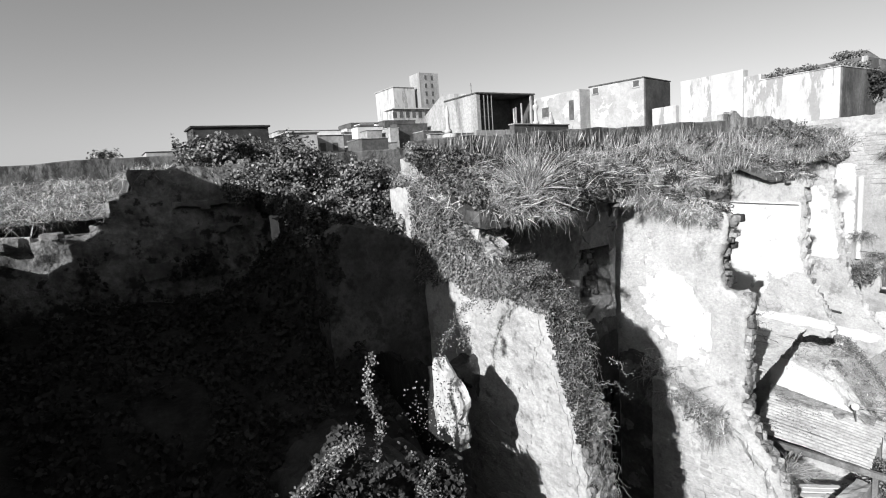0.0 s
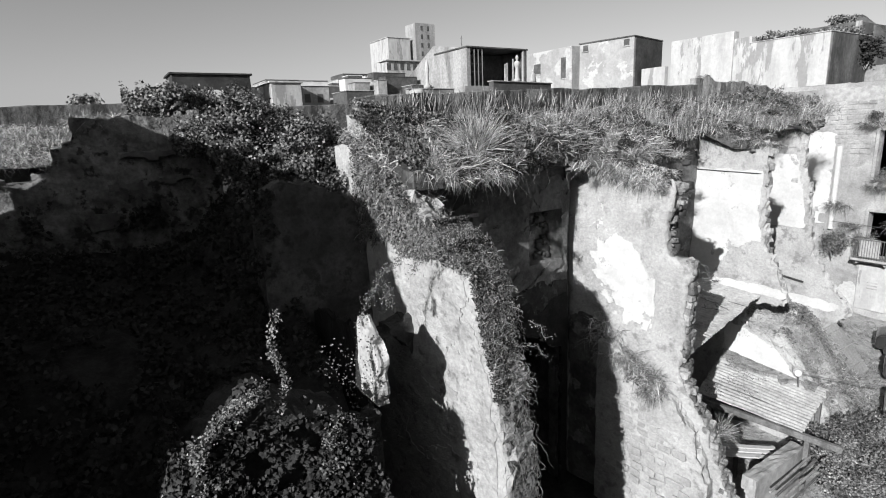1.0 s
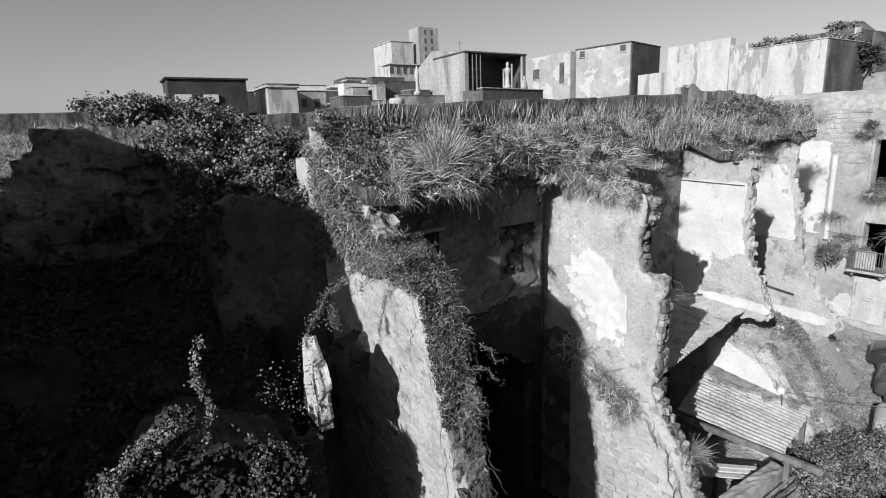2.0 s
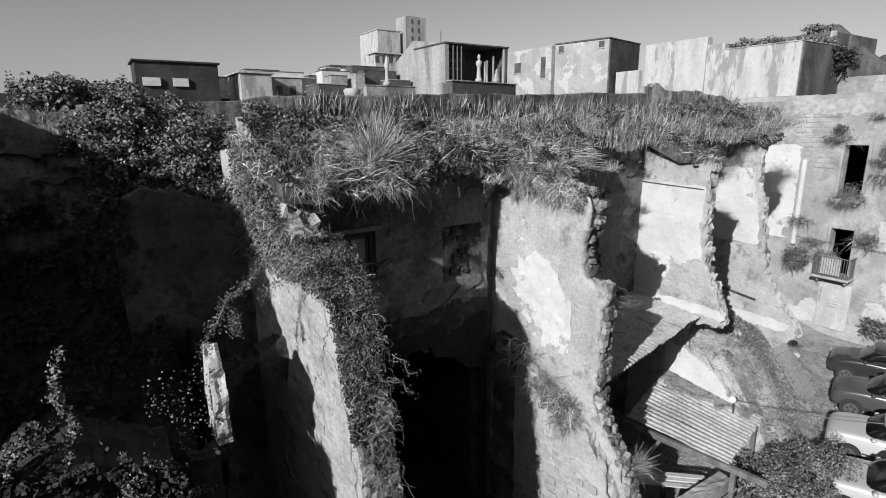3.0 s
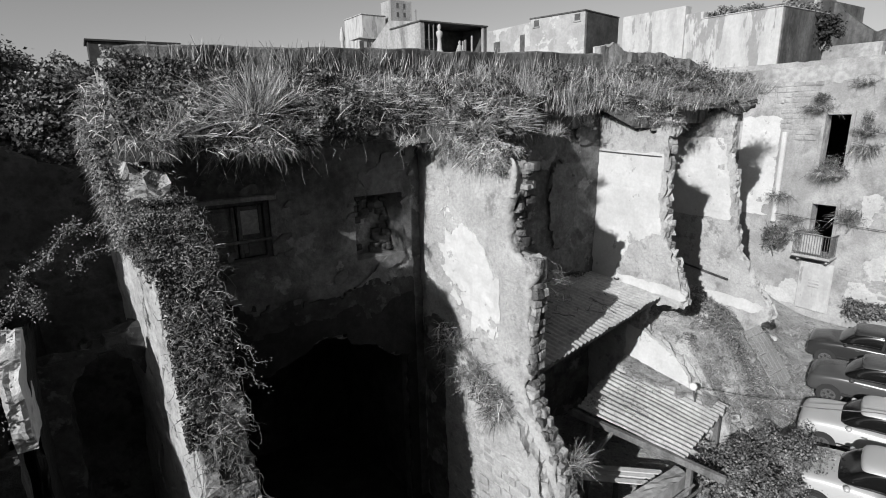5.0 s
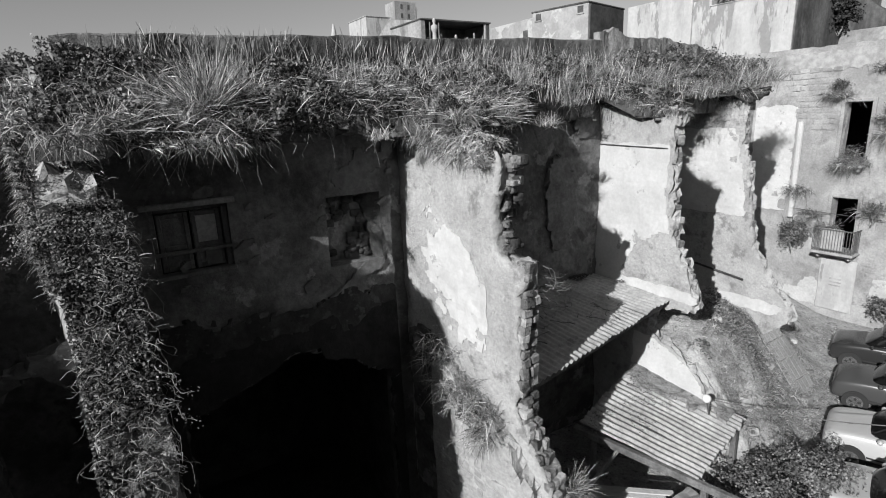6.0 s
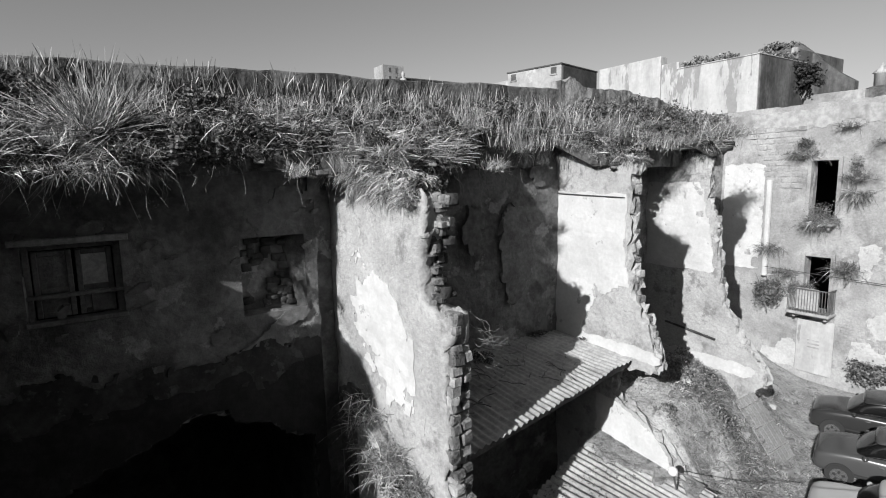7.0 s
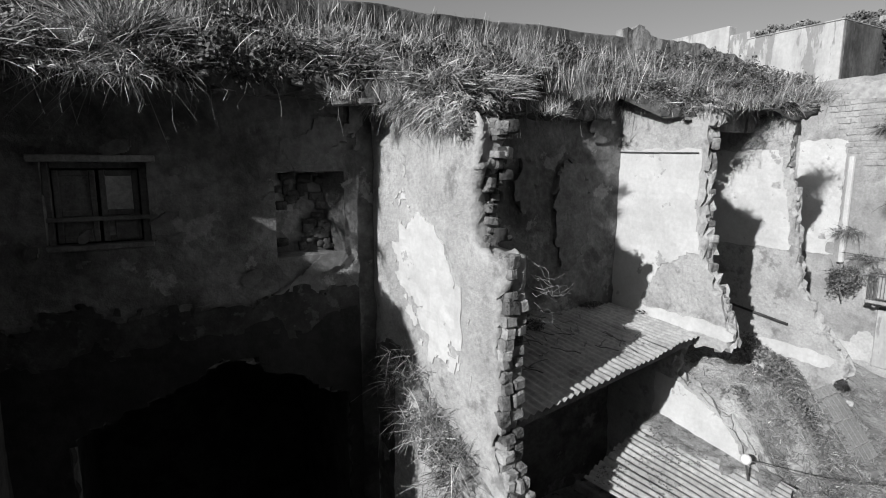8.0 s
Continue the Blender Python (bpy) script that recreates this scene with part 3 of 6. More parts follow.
# Arch darkened in colour to stand for the shade it lies in.
ragged_wall("wall_arch", "y", 3.6, 5.2, GROUND - 0.3, 6.8, 7.2, 7.6, lambda x, z: z < lerp([(3.6, 4.9), (4.2, 5.05), (5.2, 5.3)], x) + rag(x, z, 0.15) and not (3.9 < x < 5.0 and z < 4.4 + 0.5 * math.sin((x - 3.9) / 1.1 * math.pi)), HALF_SHADE, 0.11, 0.04, label="fragment of an arched wall with shade in its colour")
wall_ledge = ragged_wall("wall_ledge", "y", 0.6, 2.9, GROUND - 0.3, 5.6, 5.25, 6.5, lambda x, z: z < lerp([(0.6, 4.5), (1.2, 5.05), (1.8, 5.3), (2.4, 4.9), (2.9, 4.6)], x) + rag(x, z, 0.08), DARKSTONE, 0.13, 0.06, label="broken masonry ledge overgrown with ivy")
ragged_wall("wall_ledge_east", "y", 3.12, 3.49, GROUND - 0.3, 4.8, 5.75, 6.1, lambda x, z: z < 4.4 + rag(x, z, 0.06), DARKSTONE, 0.12, 0.05, label="narrow broken masonry ledge below the jamb")

# parapets
def strip_wall(name, tops, y0, y1, z0, mat, label, step=0.5, wear=0.03):
    """A straight wall along x whose top follows tops."""
    xs = []
    for (a, _), (b, _) in zip(tops, tops[1:]):
        n = max(1, round((b - a) / step))
        xs += [a + (b - a) * k / n for k in range(n)]
    xs.append(tops[-1][0])
    verts, faces = [], []
    for x in xs:
        z = lerp(tops, x) + wear * fbm(x, 3, y0, 1.3)
        w = 0.02 * nz(x, 0, y0, 0.8)
        verts += [(x, y0 + w, z0), (x, y0 + w, z - 0.03), (x, y0 + w + 0.03, z), (x, y1 - 0.03, z), (x, y1, z - 0.03), (x, y1, z0)]
    for k in range(len(xs) - 1):
        for q in range(5):
            faces.append((k * 6 + q, (k + 1) * 6 + q, (k + 1) * 6 + q + 1, k * 6 + q + 1))
    faces += [tuple(range(6)), tuple(reversed(range(len(verts) - 6, len(verts))))]
    ob = link_mesh(name, verts, [tuple(reversed(f)) for f in faces], mat)
    return tagged(ob, label=label, kind="structure")


strip_wall("parapet_wall", [(5.3, 9.3), (7, 9.43), (11, 9.5), (14.4, 9.58), (17.55, 9.68)], PARAPET, PARAPET + 0.3, 7.0, CONCRETE, "long weathered rendered parapet wall of the terrace", 0.25, 0.05)
ragged_wall("parapet_ruin", "y", 17.5, 25.4, 7.6, 10.1, PARAPET - 0.06, PARAPET + 0.3, lambda x, z: z < lerp([(17.5, 9.85), (18.2, 9.9), (18.5, 9.7), (19.5, 9.72), (21, 9.7), (22.2, 9.62), (22.4, 9.35), (24, 9.1), (25.4, 8.8)], x) + rag(x, z, 0.12, 1.6), CONCRETE_PALE, 0.11, 0.07, label="ruined stretch of the parapet with bare masonry")
ragged_wall("pier_stub", "x", 9.0, 9.65, 8.1, 9.1, 4.98, 5.12, lambda y, z: z < lerp([(9.0, 8.5), (9.2, 8.72), (9.6, 9.0)], y) + rag(y, z, 0.12), PLASTER, 0.07, 0.04, label="broken plastered end of the parapet")
strip_wall("parapet_rear", [(3.2, 9.5), (12, 9.72)], 17.8, 18.1, 7.6, CONCRETE, "long low weathered rendered parapet wall")
strip_wall("parapet_west", [(-30, 8.7), (-8, 9.35), (-2, 9.68), (3.2, 9.8)], 18.4, 18.7, 7.6, CONCRETE, "long dark parapet wall of the far terrace", 1.0, 0.06)


# terraces: earth over the broken vaults
FRONT = [(5, 7.4), (7.2, 7.4), (8.3, 7.85), (9.5, 8.1), (10.6, 8.15), (11.4, 7.6), (12.5, 7.6), (13.4, 8.2), (14.2, 9.1), (16.6, 9.2), (16.9, 8.0), (17.1, 7.35), (17.45, 7.35), (17.8, 8.5), (18.6, 9.1), (22.0, 9.2), (22.6, 8.9), (22.9, 8.65), (23.3, 8.65), (24, 8.8)]


def terrace_front(x):
    front = lerp(FRONT, x) + 0.16 * fbm(x, 0, 1, 0.8)
    for wx in (5.3, 10.95):
        front -= 1.2 * math.exp(-((x - wx) / 0.36) ** 2)
    return front


def terrace_height(x, y):
    front = terrace_front(x)
    z = 7.86 + 0.46 * max(0, y - 7.5) + 0.12 * fbm(x, y, 3, 1.1) + 0.06 * fbm(x, y, 5, 3.0)
    if y < front:
        z -= 0.5 * (front - y) ** 0.7 + 0.05
    return z


def terrace_y(x, s):
    """From the broken front (s = 0) to the parapet (s = 2.45)."""
    a = max(7.0, terrace_front(x) - 0.12)
    return a + (9.7 - a) * s / 2.45


def terrace_solid(name, x0, x1, y0, y1, top, bottom, cell, mat, label):
    nx, ny = round((x1 - x0) / cell), round((y1 - y0) / cell)
    verts, faces = [], []
    for s in (0, 1):
        for i in range(nx + 1):
            for j in range(ny + 1):
                x, y = x0 + (x1 - x0) * i / nx, y0 + (y1 - y0) * j / ny
                t = top(x, y)
                verts.append((x + 0.05 * nz(x, y, 5, 4), terrace_y(x, y) + (0.06 * nz(x, y, 9, 3) if j == 0 else 0), t if s else min(bottom(x, y), t - 0.03)))
    n = (nx + 1) * (ny + 1)
    q = lambda i, j, s: s * n + i * (ny + 1) + j
    for i in range(nx):
        for j in range(ny):
            faces.append((q(i, j, 1), q(i + 1, j, 1), q(i + 1, j + 1, 1), q(i, j + 1, 1)))
            faces.append((q(i, j, 0), q(i, j + 1, 0), q(i + 1, j + 1, 0), q(i + 1, j, 0)))
        faces.append((q(i, 0, 0), q(i + 1, 0, 0), q(i + 1, 0, 1), q(i, 0, 1)))
    for j in range(ny):
        faces.append((q(0, j, 0), q(0, j, 1), q(0, j + 1, 1), q(0, j + 1, 0)))
        faces.append((q(nx, j, 0), q(nx, j + 1, 0), q(nx, j + 1, 1), q(nx, j, 1)))
    return tagged(link_mesh(name, verts, faces, mat), label=label, kind="structure")


def terrace_bottom(x, y):
    crust = 7.62 + 0.12 * fbm(x, y, 8, 1.4)
    return crust if x < 16.5 else max(crust, terrace_height(x, y) - 0.2)


terrace_solid("terrace_floor", 5.0, 24, 0.0, 2.45, lambda x, s: terrace_height(x, terrace_y(x, s)), lambda x, s: terrace_bottom(x, terrace_y(x, s)), 0.14, EARTH, "earth over the remains of the vaulted roof")
def west_height(x, y):
    return (9.05 if x > 0.05 else 8.1 + 0.2 * (y - 13.1)) + 0.1 * fbm(x, y, 1, 0.5)


sheet("terrace_rear_west", 3.0, 5.2, 13.0, 18, lambda x, y: 8.35 + 0.1 * fbm(x, y, 1, 0.5), EARTH, 0.4, "earth covered flat roof", "terrace")
sheet("terrace_rear", 5.2, 24, 9.8, 18, lambda x, y: 8.35 + 0.1 * fbm(x, y, 1, 0.5), EARTH, 0.4, "earth covered flat roof", "terrace")
sheet("terrace_west", -30, 3.2, 13.1, 18.5, lambda x, y: west_height(x, y), EARTH, 0.3, "overgrown earth covered roof terrace", "terrace")


# overgrown rubble slope in the first bay
def slope_height(x, y):
    z = lerp([(5.0, 2.4), (5.7, 3.6), (7.0, 4.6), (9.0, 5.4), (11.0, 5.9), (12.4, 6.2), (13.0, 6.3)], y)
    z += 0.35 * fbm(x, y, 3, 0.45) + 0.12 * fbm(x, y, 1, 1.7)
    if x > 2.2:
        z += 2.0 * min(1, max(0, (x - 2.2) / 1.2)) * min(1, max(0, (y - 8.9) / 1.2)) * max(0.0, 1 - max(0, y - 11.5) / 3)
    return z


sheet("rubble_slope", -8, 3.3, 5.0, 13.0, slope_height, DARK_SOIL, 0.2, "earth and rubble slope under a carpet of ivy", "slope")
sheet("vault_back", 2.6, 5.3, 9.0, 13.2, lambda x, y: lerp([(9.0, 7.3), (9.6, 7.75), (11, 8.1), (13.2, 8.3)], y) + 0.1 * fbm(x, y, 4, 0.9), EARTH, 0.2, "earth over the back of a vault", "slope")

# stones left along the broken terrace edge
for k in range(46):
    x = random.choice((7.9, 9.7, 10.2, 12.4, 16.7, 18.2, 20.3)) + random.gauss(0, 0.3)
    y = terrace_front(x) + random.uniform(-0.12, 0.08)
    stone(bpy.data.objects["terrace_floor"], x, y, 7.68 + random.uniform(-0.14, 0.1), random.uniform(0.08, 0.3), random.uniform(0.1, 0.25), random.uniform(0.05, 0.1), random.uniform(-40, 40), DIM_ROCKS)

# loose stones along the low dark wall
for k in range(22):
    x = random.uniform(-5.5, -0.8)
    stone(wall_hump, x, 13.05 + random.uniform(-0.08, 0.2), 7.82 + random.uniform(-0.08, 0.06), random.uniform(0.2, 0.5), 0.3, random.uniform(0.12, 0.24))

# ---------- standing wing ----------
def facade_inside(y, z):
    door = 7.9 < y < 8.78
    return not (door and (5.35 < z < 7.72 or 1.85 < z < 3.98))


wing = ragged_wall("wing_facade", "x", -14, 22, GROUND - 0.3, 9.9, E0, E0 + 0.5, facade_inside, FACADE, 0.3, 0.03, label="standing wing facade of worn plaster with balcony doors", cuts_u=(7.9, 8.78), cuts_v=(5.35, 7.72, 1.85, 3.98), jag=0.3)
ragged_wall("wing_rear", "x", -14, 22, GROUND, 9.9, E0 + 5, E0 + 5.3, lambda y, z: True, DARK, 2.0, 0.0, label="dark inner wall of the wing")
ragged_wall("wing_roof", "x", -14, 22, 9.4, 9.8, E0 + 0.5, E0 + 14, lambda y, z: True, CONCRETE, 1.0, 0.02, label="flat roof of the wing")
skin_follow("plaster", wing, E0, 10.5, 12.2, 3.2, 7.6, lambda y, z: fbm(y, z, 7, 0.9) > -0.45, WHITE, "white plaster of a lost room", "wing_facade", 0.12)
skin_follow("plaster", wing, E0, 4.0, 16.0, 8.6, 9.7, lambda y, z: z > 9.0 + 0.35 * fbm(y, z, 2, 0.6), FARGREY, "grey rendered top band", "wing_facade", 0.12)
skin_follow("plaster", wing, E0, -6, 7.0, -0.6, 4.6, lambda y, z: fbm(y, z, 9, 0.45) > 0.12, CREAM, "patches of white plaster", "wing_facade", 0.15)
skin_follow("plaster", wing, E0, 8.9, 10.2, -0.7, 2.6, lambda y, z: fbm(y, z, 4, 0.9) > 0.0, CREAM, "patches of white plaster", "wing_facade", 0.12)

for row in range(11):
    z = 6.75 + row * 0.225
    y = 9.0 + 0.12 * (row % 2) + random.uniform(0, 0.1)
    while y < lerp([(6.7, 9.9), (9.2, 11.3)], z):
        w = random.uniform(0.28, 0.5)
        stone(wing, E0 + 0.05, y + w / 2, z, 0.14, w * 0.98, 0.19, meshes=FACE_ROCKS)
        y += w
for row in range(8):
    z = 0.0 + row * 0.24
    y = 5.2 + random.uniform(0, 0.3)
    while y < 7.3:
        w = random.uniform(0.25, 0.45)
        if nz(y, z, 2, 1.2) > -0.25:
            stone(wing, E0 + 0.05, y + w / 2, z, 0.14, w * 0.98, 0.19, meshes=FACE_ROCKS)
        y += w


def door_surround(name, y0, y1, z0, z1):
    f = empty(name, E0, (y0 + y1) / 2, z0, label="tall dark balcony doorway with a pale stone surround", kind="structure")
    inv = Matrix.Translation(-f.location)
    for a, b, c, d, n in ((y0 - 0.14, y0, z0, z1 + 0.14, "jamb"), (y1, y1 + 0.14, z0, z1 + 0.14, "jamb"), (y0, y1, z1, z1 + 0.14, "lintel")):
        bm = bmesh.new()
        box(bm, E0 - 0.07, E0 + 0.4, a, b, c, d, inv, 0.015)
        part(n, bm, FACADE, f)
    return f


door_surround("door_1", 7.9, 8.78, 5.35, 7.72)
door_surround("door_2", 7.9, 8.78, 1.85, 3.98)


def balcony(z, label, railing=True):
    b = empty("balcony", E0, 8.34, z, label=label, category="balcony")
    half, deep = (0.7, 0.7) if railing else (0.5, 0.4)
    bm = bmesh.new()
    box(bm, -deep - 0.04, 0.02, -half - 0.05, half + 0.05, -0.12, 0.0, bevel=0.03)
    part("slab", bm, FARGREY, b)
    for dy in (-half + 0.15, half - 0.15):
        bm = bmesh.new()
        box(bm, -deep * 0.7, 0.0, dy - 0.06, dy + 0.06, -0.3, -0.12, bevel=0.03)
        part("bracket", bm, FARGREY, b)
    if railing:
        bm = bmesh.new()
        for dy in (-half, half):
            box(bm, -0.7, -0.02, dy - 0.02, dy + 0.02, 0.9, 0.94)
        box(bm, -0.72, -0.68, -half - 0.02, half + 0.02, 0.9, 0.94)
        part("top_rail", bm, METAL, b)
        bm = bmesh.new()
        box(bm, -0.72, -0.68, -half - 0.02, half + 0.02, 0.08, 0.11)
        part("bottom_rail", bm, METAL, b)
        for k in range(15):
            bm = bmesh.new()
            y = -half + k * 0.1
            box(bm, -0.71, -0.69, y - 0.01, y + 0.01, 0.0, 0.92)
            part("baluster", bm, METAL, b)
        for sgn in (-half, half):
            for k in range(1, 6):
                bm = bmesh.new()
                box(bm, -0.7 + k * 0.12 - 0.01, -0.7 + k * 0.12 + 0.01, sgn - 0.01, sgn + 0.01, 0.0, 0.92)
                part("baluster", bm, METAL, b)
        bm = bmesh.new()
        box(bm, -0.66, -0.63, -0.35, 0.45, 0.05, 0.95, bevel=0.01)
        part("screen", bm, FARGREY, b, "pale sheet tied to the railing")
    return b


balcony(1.85, "stone balcony with an iron railing below a dark doorway")
balcony(5.35, "ruined stone balcony overgrown by a bush", railing=False)
# pale panel under the balcony with a scrawled sign
panel = empty("walled_up_door", E0 - 0.04, 8.28, -0.75, label="walled up doorway painted pale with an unreadable sign", category="door")
bm = bmesh.new()
box(bm, -0.03, 0.04, -0.68, 0.62, 0.0, 2.2, bevel=0.02)
part("panel", bm, FARWHITE, panel)
for k in range(3):
    bm = bmesh.new()
    box(bm, -0.042, -0.03, -0.22, 0.2, 1.05 + k * 0.14, 1.11 + k * 0.14)
    part("bar", bm, FARGREY, panel)
bm = bmesh.new()
bmesh.ops.create_cone(bm, segments=10, radius1=0.12, radius2=0.12, depth=4.0, cap_ends=True)
pipe = part("drain_pipe", bm, WHITE)
pipe.matrix_world = pose(E0 - 0.12, 10.25, 5.0, 0, 0, 0)
tagged(pipe, label="white vertical drain pipe on the wing wall", category="pipe")


# ---------- windows of the first room ----------
win = empty("window_1", 6.68, BACK, 5.6, label="boarded window with sagging wooden shutters", kind="structure")
inv = Matrix.Translation(-win.location)


def wbox(name, x0, x1, y0, y1, z0, z1, mat, label="", bevel=0.01, parent=None):
    bm = bmesh.new()
    box(bm, x0, x1, y0, y1, z0, z1, inv, bevel)
    return part(name, bm, mat, parent or win, label)


wbox("lintel", 5.98, 7.36, 8.30, 8.5, 6.68, 6.77, PALEWOOD, "bleached timber lintel")
wbox("frame", 6.1, 6.18, 8.5, 8.62, 5.6, 6.68, WOOD)
wbox("frame", 7.16, 7.25, 8.5, 8.62, 5.6, 6.68, WOOD)
wbox("frame", 6.18, 7.16, 8.5, 8.62, 6.6, 6.68, WOOD)
wbox("sill", 6.08, 7.28, 8.36, 8.6, 5.55, 5.62, WOOD)
for x0, x1, mat in ((6.2, 6.66, WOOD), (6.7, 7.14, FADED)):
    wbox("shutter", x0, x1, 8.56, 8.6, 5.64, 6.58, mat)
    for a, b in ((x0, x0 + 0.07), (x1 - 0.07, x1)):
        wbox("stile", a, b, 8.535, 8.56, 5.64, 6.58, WOOD)
    for z in (5.64, 5.98, 6.5):
        wbox("rail", x0 + 0.07, x1 - 0.07, 8.535, 8.56, z, z + 0.08, WOOD)
wbox("crossbar", 6.05, 7.3, 8.44, 8.5, 5.92, 5.98, WOOD)
wbox("loose_panel", 6.84, 7.1, 8.5, 8.52, 5.66, 5.93, PALE, "pale board scrap")
# Black backing stands in for the unlit room behind the shutters.
wbox("dark_backing", 6.1, 7.25, 8.66, 8.7, 5.6, 6.68, DARK)

fill = ragged_wall("window_2", "y", 8.85, 10.0, 5.2, 6.6, BACK + 0.28, BACK + 0.5, lambda x, z: True, SHADE, 0.1, 0.09, label="bricked up window filled with rough rubble")
# Filling stones darkened in colour for the shaded recess.
for k in range(34):
    x, z = random.uniform(8.95, 9.8), random.uniform(5.3, 6.5)
    stone(fill, x, BACK + 0.3, z, random.uniform(0.1, 0.24), 0.16, random.uniform(0.08, 0.16), meshes=SHADE_ROCKS)
bm = bmesh.new()
bm.faces.new([bm.verts.new(p) for p in ((9.62, BACK + 0.3, 6.55), (9.97, BACK - 0.02, 6.55), (9.97, BACK - 0.02, 5.25), (9.85, BACK + 0.3, 5.25))])
bmesh.ops.solidify(bm, geom=bm.faces[:], thickness=0.06)
part("splayed_jamb", bm, PALE, fill, "pale splayed plaster reveal")

SCRAPS = ((9.65, 7.1, 0.5, 0.32), (9.7, 5.08, 0.4, 0.14), (10.15, 6.9, 0.14, 0.09), (7.62, 6.58, 0.1, 0.06), (6.95, 6.88, 0.16, 0.12), (9.1, 4.65, 0.35, 0.28), (8.45, 4.95, 0.16, 0.14), (7.9, 4.3, 0.08, 0.03))
scrap_rnd = random.Random(12)
SCRAPS += tuple((scrap_rnd.uniform(5.9, 10.1), scrap_rnd.uniform(4.5, 7.3), scrap_rnd.uniform(0.04, 0.16), scrap_rnd.uniform(0.03, 0.09)) for _ in range(16))
for k, (x, z, rx, rz) in enumerate(SCRAPS):
    skin("plaster_scrap", wall_back, "y", x - rx * 1.3, x + rx * 1.3, z - rz * 1.4, z + rz * 1.4, BACK, lambda a, b: ((a - x - 0.4 * (b - z)) / rx) ** 2 + ((b - z - 0.3 * (a - x)) / rz) ** 2 + 1.1 * fbm(a, b, k, 2.4) < 0.75, PALE, max(0.025, min(rx, rz) * 0.22), "pale scrap of plaster", thick=0.045)
for x, z, rx, rz in ((15.6, 5.6, 0.5, 1.3), (16.4, 7.5, 0.4, 0.35), (14.3, 6.2, 0.3, 0.6)):
    skin("plaster_scrap", wall_back_east, "y", x - rx * 1.3, x + rx * 1.3, z - rz * 1.3, z + rz * 1.3, 9.3, lambda a, b: ((a - x) / rx) ** 2 + ((b - z) / rz) ** 2 + 0.5 * fbm(a, b, 2, 1.4) < 0.9, PALE, 0.1, "pale scrap of plaster", thick=0.07)
for x, z, rx, rz in ((0.45, 6.9, 0.4, 0.2), (1.6, 8.3, 0.6, 0.1), (2.0, 7.7, 0.4, 0.08), (0.9, 7.6, 0.5, 0.06)):
    skin("plaster_scrap", wall_hump, "y", x - rx * 1.3, x + rx * 1.3, z - rz * 1.3, z + rz * 1.3, 13.0, lambda a, b: ((a - x) / rx) ** 2 + ((b - z) / rz) ** 2 + 0.5 * fbm(a, b, 2, 1.4) < 0.9, PALE, 0.07, "pale scrap of plaster", thick=0.09)


# ---------- sheet roofs and the shed ----------
def corrugated(name, corners, ribs, label, mat=TIN, along=12, depth=0.022):
    """A corrugated roof over four corners a, b, c, d: the ribs run from a to b and lie side by side towards d and c."""
    a, b, c, d = (Vector(p) for p in corners)
    roof = empty(name, *a, label=label, category="roof")
    sheets = 4
    for s in range(sheets):
        verts, faces = [], []
        r0, r1 = s / sheets, (s + 1) / sheets + (0.012 if s < sheets - 1 else 0)
        n = max(8, int(ribs / sheets * 6))
        lift = 0.012 * (s % 2) + random.uniform(0, 0.01)
        for i in range(n + 1):
            u = r0 + (r1 - r0) * i / n
            for j in range(along + 1):
                v = j / along
                p = a.lerp(d, u).lerp(b.lerp(c, u), v)
                k = depth * math.sin(u * ribs * 2 * math.pi) + 0.02 * fbm(u * 4, v * 3, s, 1.0) + lift
                e = 0.05 * nz(u * 9, s, 3) if j in (0, along) else 0
                q = p + Vector((0, 0, k)) + (b - a).normalized() * e
                verts.append(q - a)
        for i in range(n):
            for j in range(along):
                faces.append((i * (along + 1) + j, (i + 1) * (along + 1) + j, (i + 1) * (along + 1) + j + 1, i * (along + 1) + j + 1))
        link_mesh("sheet", verts, faces, mat, roof, smooth=True)
    return roof


def beam(parent, name, p, q, w, h, mat, label=""):
    p, q = Vector(p) - parent.location, Vector(q) - parent.location
    bm = bmesh.new()
    L = (q - p).length
    vs = box(bm, -w / 2, w / 2, 0, L, -h / 2, h / 2, bevel=min(w, h) * 0.12)
    m = Matrix.Translation(p) @ (q - p).to_track_quat("Y", "Z").to_matrix().to_4x4()
    bmesh.ops.transform(bm, matrix=m, verts=bm.verts[:])
    return part(name, bm, mat, parent, label)


upper = corrugated("tin_roof", ((11.55, 5.75, 3.1), (11.55, 9.28, 3.35), (17.05, 9.28, 3.3), (17.25, 6.95, 3.12)), 34, "upper lean-to roof of grey corrugated sheets")
beam(upper, "rafter", (11.6, 5.95, 2.98), (17.2, 7.1, 3.0), 0.1, 0.14, WOOD)
beam(upper, "rafter", (11.6, 7.5, 3.05), (17.0, 8.2, 3.1), 0.1, 0.14, WOOD)
low = corrugated("tin_roof", ((13.9, 6.85, 0.92), (14.75, 4.45, 0.5), (17.35, 4.9, 0.68), (17.25, 7.95, 1.0)), 17, "low shed roof of grey corrugated sheets", depth=0.035)
beam(low, "edge_beam", (13.8, 6.95, 0.78), (15.05, 3.65, 0.3), 0.14, 0.16, WOOD, "grey timber edge beam")
beam(low, "rafter", (14.0, 6.5, 0.75), (17.2, 7.2, 0.85), 0.1, 0.14, WOOD)
beam(low, "rafter", (14.7, 4.7, 0.42), (17.2, 5.2, 0.55), 0.1, 0.14, WOOD)
beam(low, "strut", (14.15, 5.95, 0.6), (13.2, 6.2, -0.4), 0.07, 0.07, PALEWOOD)
